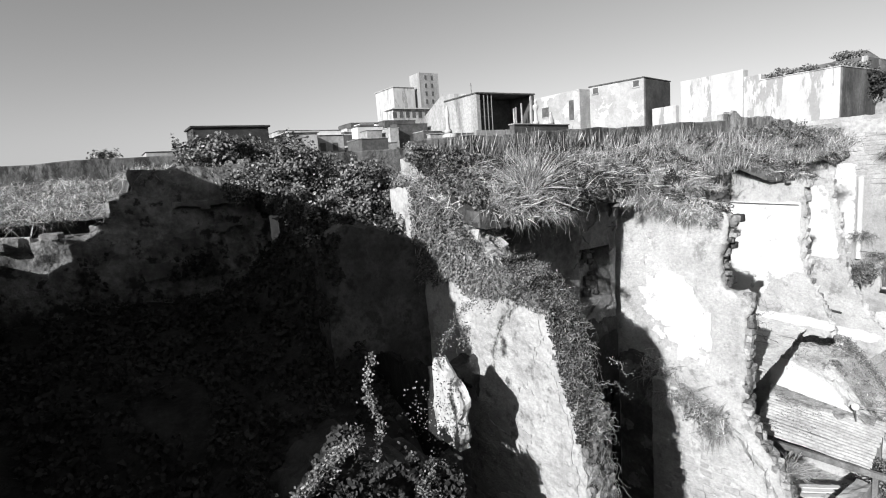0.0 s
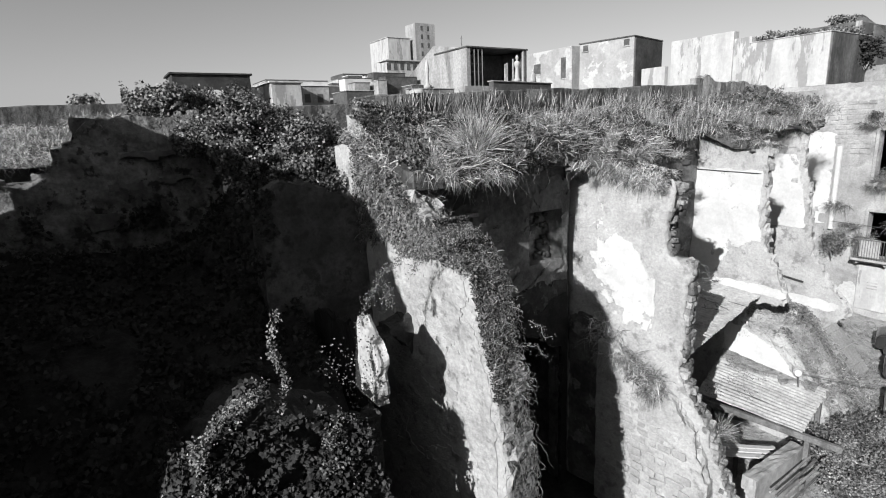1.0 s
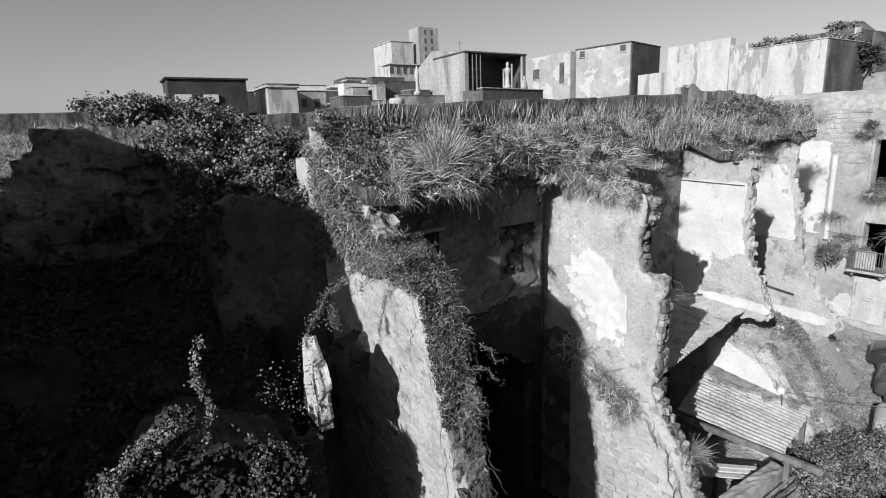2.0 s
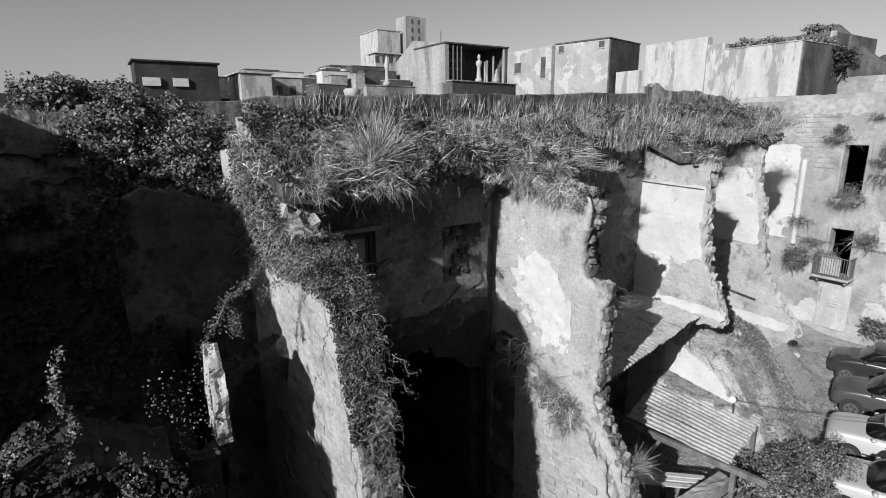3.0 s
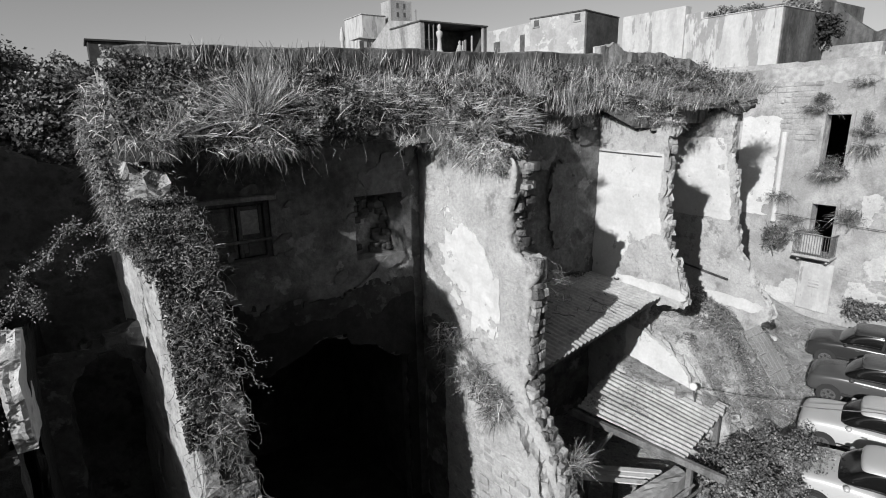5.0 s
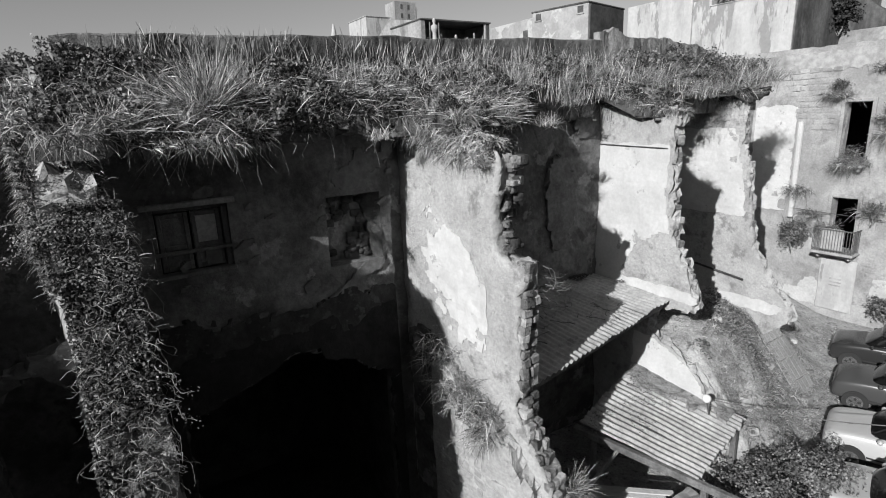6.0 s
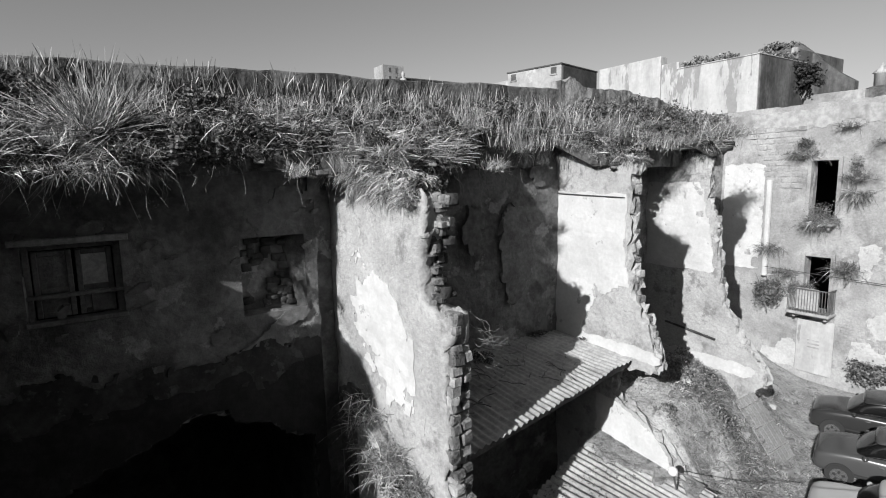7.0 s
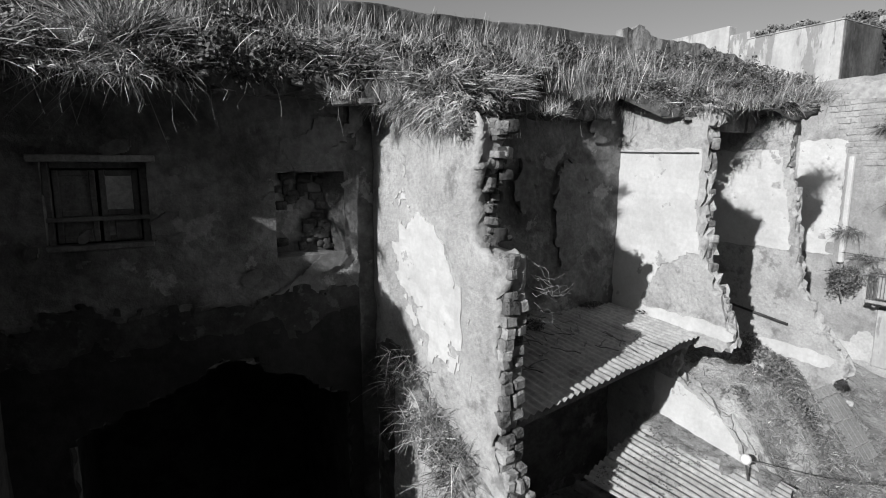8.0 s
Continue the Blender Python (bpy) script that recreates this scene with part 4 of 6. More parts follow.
for x, y, z in ((14.1, 6.6, 0.7), (14.85, 4.35, 0.38), (17.1, 5.0, 0.5)):
    beam(low, "post", (x, y, GROUND - 0.1), (x, y, z), 0.12, 0.12, WOOD)
yard_wall = ragged_wall("yard_wall", "y", 12.6, 15.0, GROUND - 0.3, 0.0, 4.45, 4.8, lambda x, z: True, FARGREY, 0.2, 0.03, label="low concrete yard wall")
bench = empty("plank_pile", 14.3, 5.7, GROUND, label="pale boards stacked under the shed roof", category="boards")
for k, (dx, dy) in enumerate(((0, 0), (0.16, 0.05), (-0.2, -0.02), (0.36, 0.0))):
    beam(bench, "board", (13.5 + dx, 6.3 + dy, -0.55 + 0.03 * k), (14.8 + dx, 5.2 + dy, -0.6 + 0.03 * k), 0.16, 0.03, WHITE)
for k in range(3):
    beam(bench, "trestle", (13.6 + 0.55 * k, 6.2 - 0.45 * k, GROUND), (13.6 + 0.55 * k, 6.2 - 0.45 * k, -0.57), 0.1, 0.1, WOOD)
poles = empty("leaning_poles", 13.4, 4.0, GROUND, label="thin poles lying beside the yard wall", category="poles")
for k in range(4):
    beam(poles, "pole", (12.6 + 0.1 * k, 4.15 - 0.09 * k, -0.1 - 0.1 * k), (15.0 + 0.1 * k, 4.3 - 0.1 * k, -0.2 - 0.1 * k), 0.05, 0.05, WOOD if k % 2 else PALEWOOD)

# leaf litter blown onto the sheet roofs
pts = []
while len(pts) < 3200:
    x, y = random.uniform(11.6, 17.0), random.uniform(6.6, 9.25)
    if fbm(x, y, 61, 1.2) + 0.35 * (y - 8.3) - 0.12 * (x - 13.5) > 0.2:
        pts.append((x, y, 3.16 + 0.07 * (y - 6) + random.uniform(0.01, 0.05)))
v, f = leaves(np.array(pts), np.tile([[0, 0, 1.0]], (len(pts), 1)), 0.035, 0.35)
merge("leaf_litter", v, f, EARTH, label="dark leaf litter on the corrugated roof", category="litter", kind="stuff")
a, b, c, d = (Vector(p) for p in ((13.9, 6.85, 0.92), (14.75, 4.45, 0.5), (17.35, 4.9, 0.68), (17.25, 7.95, 1.0)))
verts, faces = [], []
for i in range(33):
    for j in range(13):
        edge = 0.3 + 0.1 * fbm(i * 0.2, 0, 4, 1.0) + 0.05 * nz(i, 0, 6) - 0.12 * i / 32
        u = 0.992 - edge * j / 12
        p = a.lerp(d, u).lerp(b.lerp(c, u), 0.02 + 0.9 * i / 32)
        verts.append((p.x, p.y, p.z + (0.085 if j < 12 else 0.03) + 0.02 * fbm(p.x, p.y, 8, 3.0)))
for i in range(32):
    for j in range(12):
        faces.append((i * 13 + j, (i + 1) * 13 + j, (i + 1) * 13 + j + 1, i * 13 + j + 1))
tagged(link_mesh("roof_debris", verts, faces, ROOFDUST), label="crust of dust and debris on the low shed roof", category="debris", kind="stuff")
pts = []
while len(pts) < 650:
    s, u = random.random(), random.random() ** 1.7
    p = Vector((13.9, 6.85, 0.92)).lerp(Vector((17.3, 7.8, 1.05)), s).lerp(Vector((14.75, 4.45, 0.5)).lerp(Vector((17.35, 4.9, 0.68)), s), u * 0.5)
    if fbm(p.x, p.y, 67, 1.6) > 0.0:
        pts.append((p.x, p.y, p.z + 0.045))
v, f = leaves(np.array(pts), np.tile([[0, 0, 1.0]], (len(pts), 1)), 0.03, 0.35)
merge("leaf_litter", v, f, LITTER, label="dry leaf litter on the low shed roof", category="litter", kind="stuff")

pieces = []
for k in range(46):
    x, y = random.uniform(11.8, 15.6), random.uniform(6.6, 9.1)
    a = random.uniform(0, 3.14)
    L = random.uniform(0.15, 0.6)
    z = 3.2 + 0.07 * (y - 6)
    pieces.append(strand(wiggle((x, y, z), (x + L * math.cos(a), y + L * math.sin(a), z + 0.03), 5, 0.05, 0, k), 4, 0.012, 0.6))
v, f = gather(pieces)
merge("fallen_sticks", v, f, TWIG, label="dead sticks fallen on the corrugated roof", category="sticks", kind="stuff")

# insulator and cable
ins = empty("cable_bracket", 16.75, 5.45, 0.75, label="iron bracket with a white porcelain insulator", category="bracket")
beam(ins, "rod", (16.75, 5.45, 0.7), (16.5, 5.4, 1.25), 0.03, 0.03, METAL)
bm = bmesh.new()
bmesh.ops.create_uvsphere(bm, u_segments=12, v_segments=8, radius=0.1)
bmesh.ops.translate(bm, verts=bm.verts[:], vec=(-0.27, -0.06, 0.55))
part("insulator", bm, PORCELAIN, ins, smooth=True)
v, f = strand([(16.48, 5.39, 1.3)] + [(16.48 + 1.35 * s + 0.8 * s * s * 0.3, 5.39 - 3.2 * s, 1.3 + 0.3 * s - 0.1 * math.sin(s * math.pi)) for s in (0.25, 0.5, 0.75, 1.0)] + [(20.5, -5.0, 2.6), (24, -13.5, 5.0)], 5, 0.012, 1.0)
merge("overhead_cable", v, f, PALE, label="thin pale cable strung across the yard", category="cable")
v, f = strand(wiggle((30.3, 10.2, 3.4), (30.3, -8, 4.2), 24, 0.05, 0.5, 3), 4, 0.012, 1.0)
merge("wall_cable", v, f, FARDARK, label="dark cable running along the facade", category="cable")
v, f = strand([(C0 - 0.05, 9.5, 6.97), (C0 - 0.05, 8.3, 6.93), (C0 - 0.05, 7.2, 6.9)], 4, 0.012, 1.0)
merge("wall_cable", v, f, FARDARK, label="dark cable fixed along the white plaster", category="cable")

# rubble blocks and steps in the yard
for k, (x, y, s) in enumerate(((18.3, 5.4, 0.42), (17.9, 5.0, 0.3), (19.3, 6.9, 0.32), (21.0, 6.2, 0.3), (19.0, 4.6, 0.25), (20.2, 4.4, 0.22), (22.2, 5.6, 0.35), (18.8, 6.3, 0.2), (21.6, 4.9, 0.2), (24.3, 6.4, 0.25), (20.6, 7.4, 0.2), (18.7, 4.2, 0.18), (22.9, 4.4, 0.2), (25.5, 7.5, 0.3), (15.8, 3.3, 0.2), (16.4, 2.8, 0.16))):
    ob = new("rubble_block", rock_mesh("rubble_block", 11.0 + k, FARWHITE if k in (0, 2, 6) else STONE, False))
    ob.matrix_world = pose(x, y, ground_height(x, y) + s * 0.15, random.uniform(-15, 15), random.uniform(-15, 15), random.uniform(0, 180)) @ Matrix.Diagonal((s * 1.0, s * 0.7, s * 0.6, 1))
    tagged(ob, label="fallen masonry block lying on the rubble", category="rubble", group="fallen blocks in the yard")
steps = empty("plank_steps", 21.6, 6.4, 0.4, label="grey plank ramp with battens on the slope", category="ramp")
ramp = [(y, max(ground_height(x, y) for x in (21.8, 22.2, 22.6, 22.9)) + 0.03) for y in (6.9, 6.5, 6.1, 5.7)]
for (y0, z0), (y1, z1) in zip(ramp, ramp[1:]):
    for k in range(5):
        beam(steps, "plank", (21.9 + 0.22 * k, y0, z0), (21.9 + 0.22 * k, y1, z1), 0.21, 0.03, ASPHALT)
    beam(steps, "batten", (21.8, (y0 + y1) / 2, (z0 + z1) / 2 + 0.03), (22.95, (y0 + y1) / 2, (z0 + z1) / 2 + 0.03), 0.05, 0.02, RUBBLE)
# Dark bar standing in for the shadow of the ledge at the wall's foot.
bm = bmesh.new()
box(bm, -0.035, 0.035, 0, 1.75, -0.03, 0.03, bevel=0.01)
fallen = part("fallen_beam", bm, DARKSTONE)
fallen.matrix_basis = Matrix.Translation((22.83, 8.1, 2.2)) @ pose(0, 0, 0, 7.5, 0, 0)
tagged(fallen, label="dark bar standing in for the shadow of the foot ledge", category="beam")


# ---------- cars ----------
def loft(sections, mat, name, parent, label="", close=True):
    """A skin over cross sections: lists of (x, y, z) of equal length."""
    verts = [p for s in sections for p in s]
    n = len(sections[0])
    faces = [(i * n + k, (i + 1) * n + k, (i + 1) * n + (k + 1) % n, i * n + (k + 1) % n) for i in range(len(sections) - 1) for k in range(n)]
    if close:
        faces += [tuple(range(n)), tuple(reversed(range((len(sections) - 1) * n, len(sections) * n)))]
    bm = bmesh.new()
    vs = [bm.verts.new(p) for p in verts]
    for f in faces:
        bm.faces.new([vs[q] for q in f])
    ob = part(name, bm, mat, parent, label, smooth=True)
    mod = ob.modifiers.new("round", "SUBSURF")
    mod.levels = mod.render_levels = 2
    return ob


def ring(x, w, z0, z1, tuck=0.1, top=0.85):
    pts = [(-w + tuck, z0), (w - tuck, z0), (w, z0 + 0.14), (w, z0 + (z1 - z0) * 0.62), (w * 0.96, z1 - 0.06), (w * top, z1), (-w * top, z1), (-w * 0.96, z1 - 0.06), (-w, z0 + (z1 - z0) * 0.62), (-w, z0 + 0.14)]
    return [(x, y, z) for y, z in pts]


def car(paint, label, m, tall=0.0):
    c = empty("car", 0, 0, 0, label=label, category="car", group="parked cars in the yard")
    body = [(1.9, 0.56, 0.34, 0.66), (1.87, 0.74, 0.26, 0.78), (1.72, 0.83, 0.24, 0.88), (1.2, 0.85, 0.24, 0.97), (0.75, 0.855, 0.24, 1.0), (0, 0.86, 0.24, 1.0), (-1.0, 0.855, 0.24, 1.0), (-1.6, 0.84, 0.22, 0.96), (-1.92, 0.76, 0.26, 0.9), (-2.0, 0.62, 0.34, 0.8)]
    loft([ring(x, w, a, b + tall * 0.3) for x, w, a, b in body], paint, "body", c)
    zr = 1.5 + tall
    cab = [(1.08, 0.74, 0.9, 0.72), (0.42, 0.58, zr - 0.05, 0.6), (-0.1, 0.57, zr, 0.58), (-1.0, 0.54, zr - 0.03, 0.57), (-1.55, 0.56, 1.15 + tall, 0.6), (-1.85, 0.7, 0.92, 0.7)]
    secs = []
    for x, wt, zt, wb in cab:
        wbase = 0.78
        secs.append([(x, -wbase, 0.86), (x, wbase, 0.86), (x, wbase - (wbase - wt) * 0.5, 0.86 + (zt - 0.86) * 0.5), (x, wt + 0.06, zt - 0.07), (x, wt - 0.08, zt), (x, -wt + 0.08, zt), (x, -wt - 0.06, zt - 0.07), (x, -wbase + (wbase - wt) * 0.5, 0.86 + (zt - 0.86) * 0.5)])
    loft(secs, CARGLASS, "window_band", c, "dark tinted window glass all round")
    roof = []
    for x, w, z in ((0.6, 0.5, zr - 0.1), (0.4, 0.56, zr - 0.035), (0.1, 0.57, zr), (-0.5, 0.56, zr), (-1.0, 0.53, zr - 0.03), (-1.3, 0.49, zr - 0.12)):
        over = [(-w - 0.1, z - 0.1), (-w - 0.03, z - 0.03), (-w + 0.12, z + 0.01), (0.0, z + 0.03), (w - 0.12, z + 0.01), (w + 0.03, z - 0.03), (w + 0.1, z - 0.1)]
        roof.append([(x, a, b) for a, b in over] + [(x, a * 0.97, b - 0.035) for a, b in reversed(over)])
    loft(roof, paint, "roof", c)
    for s in (-1, 1):
        for p, q, w in (((-0.28, 0.8, 0.97), (-0.34, 0.64, zr - 0.05), 0.09), ((-1.5, 0.77, 0.97), (-1.08, 0.6, zr - 0.08), 0.16)):
            beam(c, "pillar", (p[0], s * p[1], p[2]), (q[0], s * q[1], q[2]), w, 0.05, paint)
    for s in (-1, 1):
        bm = bmesh.new()
        bmesh.ops.create_uvsphere(bm, u_segments=10, v_segments=6, radius=1.0)
        bmesh.ops.transform(bm, matrix=pose(0.74, s * 0.93, 1.0) @ Matrix.Diagonal((0.07, 0.1, 0.065, 1)), verts=bm.verts[:])
        part("wing_mirror", bm, paint, c, smooth=True)
        bm = bmesh.new()
        bmesh.ops.create_uvsphere(bm, u_segments=10, v_segments=6, radius=1.0)
        bmesh.ops.transform(bm, matrix=pose(1.74, s * 0.62, 0.68, 0, 25, s * 25) @ Matrix.Diagonal((0.14, 0.15, 0.07, 1)), verts=bm.verts[:])
        part("headlight", bm, LAMP, c, smooth=True)
        for k in (-0.5, 0.4):
            bm = bmesh.new()
            box(bm, k - 0.07, k + 0.07, s * 0.862 - 0.015, s * 0.862 + 0.015, 0.82, 0.85, bevel=0.008)
            part("door_handle", bm, CHROME, c)
        bm = bmesh.new()
        box(bm, -1.0, 0.95, s * 0.862 - 0.01, s * 0.862 + 0.01, 0.43, 0.47, bevel=0.004)
        part("side_strip", bm, RUBBER, c)
    bm = bmesh.new()
    box(bm, 1.82, 1.92, -0.45, 0.45, 0.4, 0.52, bevel=0.02)
    part("grille", bm, RUBBER, c)
    bm = bmesh.new()
    box(bm, 1.89, 1.935, -0.24, 0.24, 0.3, 0.38, bevel=0.006)
    part("blank_plate", bm, FARWHITE, c)
    for x in (1.27, -1.25):
        for s in (-1, 1):
            bm = bmesh.new()
            bmesh.ops.create_cone(bm, segments=24, radius1=0.33, radius2=0.33, depth=0.03, cap_ends=True)
            bmesh.ops.transform(bm, matrix=pose(x, s * 0.872, 0.33, 90, 0, 0), verts=bm.verts[:])
            part("wheel_arch", bm, RUBBER, c)
            bm = bmesh.new()
            bmesh.ops.create_cone(bm, segments=24, radius1=0.315, radius2=0.315, depth=0.2, cap_ends=True)
            bmesh.ops.bevel(bm, geom=[e for e in bm.edges if abs(e.verts[0].co.z - e.verts[1].co.z) < 1e-4], offset=0.03, segments=2, affect="EDGES")
            bmesh.ops.transform(bm, matrix=pose(x, s * 0.8, 0.315, 90, 0, 0), verts=bm.verts[:])
            tyre = part("wheel", bm, RUBBER, c)
            bm = bmesh.new()
            bmesh.ops.create_cone(bm, segments=20, radius1=0.205, radius2=0.19, depth=0.06, cap_ends=True)
            bmesh.ops.transform(bm, matrix=pose(x, s * 0.885, 0.315, 90, 0, 0), verts=bm.verts[:])
            rim = part("rim", bm, CHROME, tyre, "bright wheel trim")
            bm = bmesh.new()
            for k in range(5):
                a = k * 2 * math.pi / 5
                box(bm, -0.03, 0.03, -0.008, 0.008, 0.07, 0.15, pose(x, s * 0.918, 0.315, 0, math.degrees(a), 0))
            part("rim_slots", bm, RUBBER, tyre)
    c.matrix_basis = m
    return c


CAR_TURN = 106
for (x, y), paint, label, tall in (((26.0, 5.9), PAINT_DARK, "dark parked car with a bright side reflection", 0.0), ((23.3, 4.75), PAINT_GREY, "dark grey parked hatchback beside the rubble slope", 0.04), ((20.3, 3.75), PAINT_LIGHT, "silver parked saloon car in the yard", 0.02), ((17.7, 2.85), PAINT_LIGHT, "grey parked car with a silver side", 0.06), ((15.0, 1.8), PAINT_DARK, "dark parked car at the end of the row", 0.0)):
    turn = radians(CAR_TURN)
    # the front wheel on the near side stands at x, y
    ox, oy = 1.27 * math.cos(turn) - 0.85 * math.sin(turn), 1.27 * math.sin(turn) + 0.85 * math.cos(turn)
    car(paint, label, pose(x - ox, y - oy, ground_height(x, y) + 0.0, 0, 0, CAR_TURN), tall)


# ---------- far roofs and houses ----------
def house(name, x0, x1, y0, y1, z0, z1, wall, label, roof=FARDARK, windows=(), overhang=0.15, slab=0.14, category="house"):
    h = empty(name, (x0 + x1) / 2, (y0 + y1) / 2, z0, label=label, category=category)
    m = Matrix.Translation(-h.location)
    bm = bmesh.new()
    box(bm, x0, x1, y0, y1, z0, z1, m, 0.03)
    part("wall", bm, wall, h)
    if roof:
        bm = bmesh.new()
        box(bm, x0 - overhang, x1 + overhang, y0 - overhang, y1 + overhang, z1 + 0.002, z1 + slab, m, 0.02)
        part("roof", bm, roof, h)
    for side, u, z, w, hh in windows:
        bm = bmesh.new()
        if side == "y":
            box(bm, u - w / 2, u + w / 2, y0 - 0.02, y0 + 0.1, z, z + hh, m)
        else:
            box(bm, x0 - 0.02, x0 + 0.1, u - w / 2, u + w / 2, z, z + hh, m)
        pane = part("window", bm, FARDARK, h)
        bm = bmesh.new()
        if side == "y":
            box(bm, u - w / 2 - 0.06, u + w / 2 + 0.06, y0 - 0.06, y0 - 0.022, z - 0.08, z, m)
        else:
            box(bm, x0 - 0.06, x0 - 0.022, u - w / 2 - 0.06, u + w / 2 + 0.06, z - 0.08, z, m)
        part("sill", bm, FARGREY, pane)
    return h


# hut with a colonnade
hut = empty("roof_hut", 30, 40, 12.3, label="rendered roof hut with a sloping side wall and open porch", category="hut")
m = Matrix.Translation(-hut.location)
bm = bmesh.new()
prof = [(53.5, 11.5), (40.0, 11.5), (40.0, 16.0), (45.6, 16.9), (52.1, 13.85)]
vs = [bm.verts.new((30.0, y, z)) for y, z in prof] + [bm.verts.new((30.4, y, z)) for y, z in prof]
bm.faces.new(vs[:5])
bm.faces.new(list(reversed(vs[5:])))
for k in range(5):
    bm.faces.new((vs[k], vs[(k + 1) % 5], vs[5 + (k + 1) % 5], vs[5 + k]))
bmesh.ops.transform(bm, matrix=m, verts=bm.verts[:])
part("side_wall", bm, FARGREY, hut)
for name, x0, x1, y0, y1, z0, z1, mat in (("rear_wall", 30.4, 37.2, 43.5, 43.8, 11.5, 16.0, FARDARK), ("roof", 29.9, 37.3, 39.9, 45.4, 16.02, 16.15, FARDARK), ("end_wall", 36.9, 37.2, 40.0, 43.5, 11.5, 16.0, FARDARK), ("base_wall", 29.0, 38, 39.0, 39.6, GROUND - 0.3, 12.6, FARGREY), ("side_base", 29.8, 30.5, 39.6, 53.5, GROUND - 0.3, 11.5, FARGREY)):
    bm = bmesh.new()
    box(bm, x0, x1, y0, y1, z0, z1, m, 0.02)
    part(name, bm, mat, hut)
for x, top, w, mat in ((30.9, 15.9, 0.05, METAL), (31.35, 15.9, 0.04, METAL), (31.8, 15.9, 0.04, METAL), (34.5, 14.7, 0.07, FARWHITE), (34.75, 14.8, 0.09, FARWHITE), (35.5, 15.2, 0.07, FARGREY), (36.75, 16.0, 0.1, FARWHITE)):
    bm = bmesh.new()
    box(bm, x - w, x + w, 40.0, 40.12, 12.6, top, m, 0.02)
    part("post", bm, mat, hut)
for z in (13.9, 14.6):
    bm = bmesh.new()
    box(bm, 30.6, 31.8, 40.05, 40.1, z, z + 0.06, m)
    part("cross_rail", bm, METAL, hut)


hut.location.z -= 0.35


def turned(name, x, y, z, prof, mat, label, category, segments=12):
    bm = bmesh.new()
    rings = [[bm.verts.new((r * math.cos(2 * math.pi * k / segments), r * math.sin(2 * math.pi * k / segments), h)) for k in range(segments)] for r, h in prof]
    for a, b in zip(rings, rings[1:]):
        for k in range(segments):
            bm.faces.new((a[k], a[(k + 1) % segments], b[(k + 1) % segments], b[k]))
    bm.faces.new(list(reversed(rings[0])))
    bm.faces.new(rings[-1])
    ob = part(name, bm, mat, smooth=True)
    ob.location = (x, y, z)
    return tagged(ob, label=label, category=category) if label else ob


low_wall = empty("roof_wall", 17.0, 20.05, 8.0, label="low dark rendered wall carrying two statues", category="wall")
bm = bmesh.new()
box(bm, 0, 4.6, -0.15, 0.15, GROUND - 8.3, 2.7, bevel=0.03)
part("wall", bm, FARDARK, low_wall)
bm = bmesh.new()
box(bm, -0.05, 4.65, -0.2, 0.2, 2.702, 2.76, bevel=0.02)
part("coping", bm, FARGREY, low_wall)
low_wall.rotation_euler.z = radians(9)
turned("statue", 18.92, 20.35, 10.76, [(0.17, 0), (0.17, 0.12), (0.11, 0.15), (0.11, 0.32), (0.09, 0.5), (0.085, 0.66), (0.13, 0.75), (0.155, 0.86), (0.14, 0.95), (0.055, 1.0), (0.045, 1.04), (0.075, 1.1), (0.075, 1.19), (0.03, 1.27)], FARWHITE, "white stone statue on the roof wall", "statue")
turned("statue", 20.2, 20.56, 10.76, [(0.17, 0), (0.16, 0.15), (0.12, 0.3), (0.1, 0.42), (0.04, 0.48), (0.065, 0.53), (0.06, 0.6), (0.02, 0.66)], FARWHITE, "small white stone statue on the roof wall", "statue")
house("roof_wall", 14.2, 17.0, 23.2, 23.52, GROUND - 0.3, 10.6, FARGREY, "low grey rendered roof wall under a pinnacle", FARGREY, (), 0.03, 0.06, "wall")
turned("stone_pinnacle", 15.45, 23.36, 10.66, [(0.2, 0), (0.2, 0.14), (0.1, 0.22), (0.08, 0.75), (0.13, 0.9), (0.1, 1.1), (0.03, 1.42)], FARWHITE, "slender white stone pinnacle on a pedestal", "pinnacle")
turned("stone_urn", 9.6, 14.55, 8.5, [(0.2, 0), (0.2, 0.5), (0.16, 0.6), (0.16, 0.85), (0.22, 0.9), (0.14, 1.0), (0.24, 1.2), (0.26, 1.32), (0.2, 1.38)], FARWHITE, "white stone urn on a pedestal", "urn")

house("white_cabin", 37.1, 41, 34, 39.8, GROUND - 0.3, 15.25, OFFWHITE, "small whitewashed roof cabin with a window", None, (("x", 38.4, 13.3, 0.9, 0.9), ("x", 35.0, 12.6, 0.6, 1.8)))
cabin = house("roof_house", 31.95, 36.4, 23.46, 27.6, GROUND - 0.3, 14.1, OFFWHITE, "flat roofed whitewashed roof house with a dark side", FARDARK, (("x", 24.0, 13.6, 0.4, 0.4), ("x", 27.1, 13.6, 0.4, 0.4)), 0.05, 0.1)
# Dark sheet paints the shade on the side turned from the sun.
bm = bmesh.new()
box(bm, 32.1, 36.3, 23.4, 23.45, 10.5, 14.05, Matrix.Translation(-cabin.location))
part("boarding", bm, FARDARK, cabin, "dark sheet painting the unlit side of the house")
cabin.matrix_basis = Matrix.Translation((31.95, 23.46, 0)) @ Matrix.Rotation(radians(12), 4, "Z") @ Matrix.Translation((-31.95, -23.46, 0)) @ Matrix.Translation(cabin.location)
house("pale_wall", 32.6, 33.0, 21.5, 23.3, 9.3, 12.0, FARWHITE, "low pale wall stepping down", None)
# white house on the wing: two wall slabs and a stair buttress
house("white_house", 33.0, 33.6, 17.3, 21.4, 9.8, 13.5, FARWHITE, "long white house wall with stained render", None)
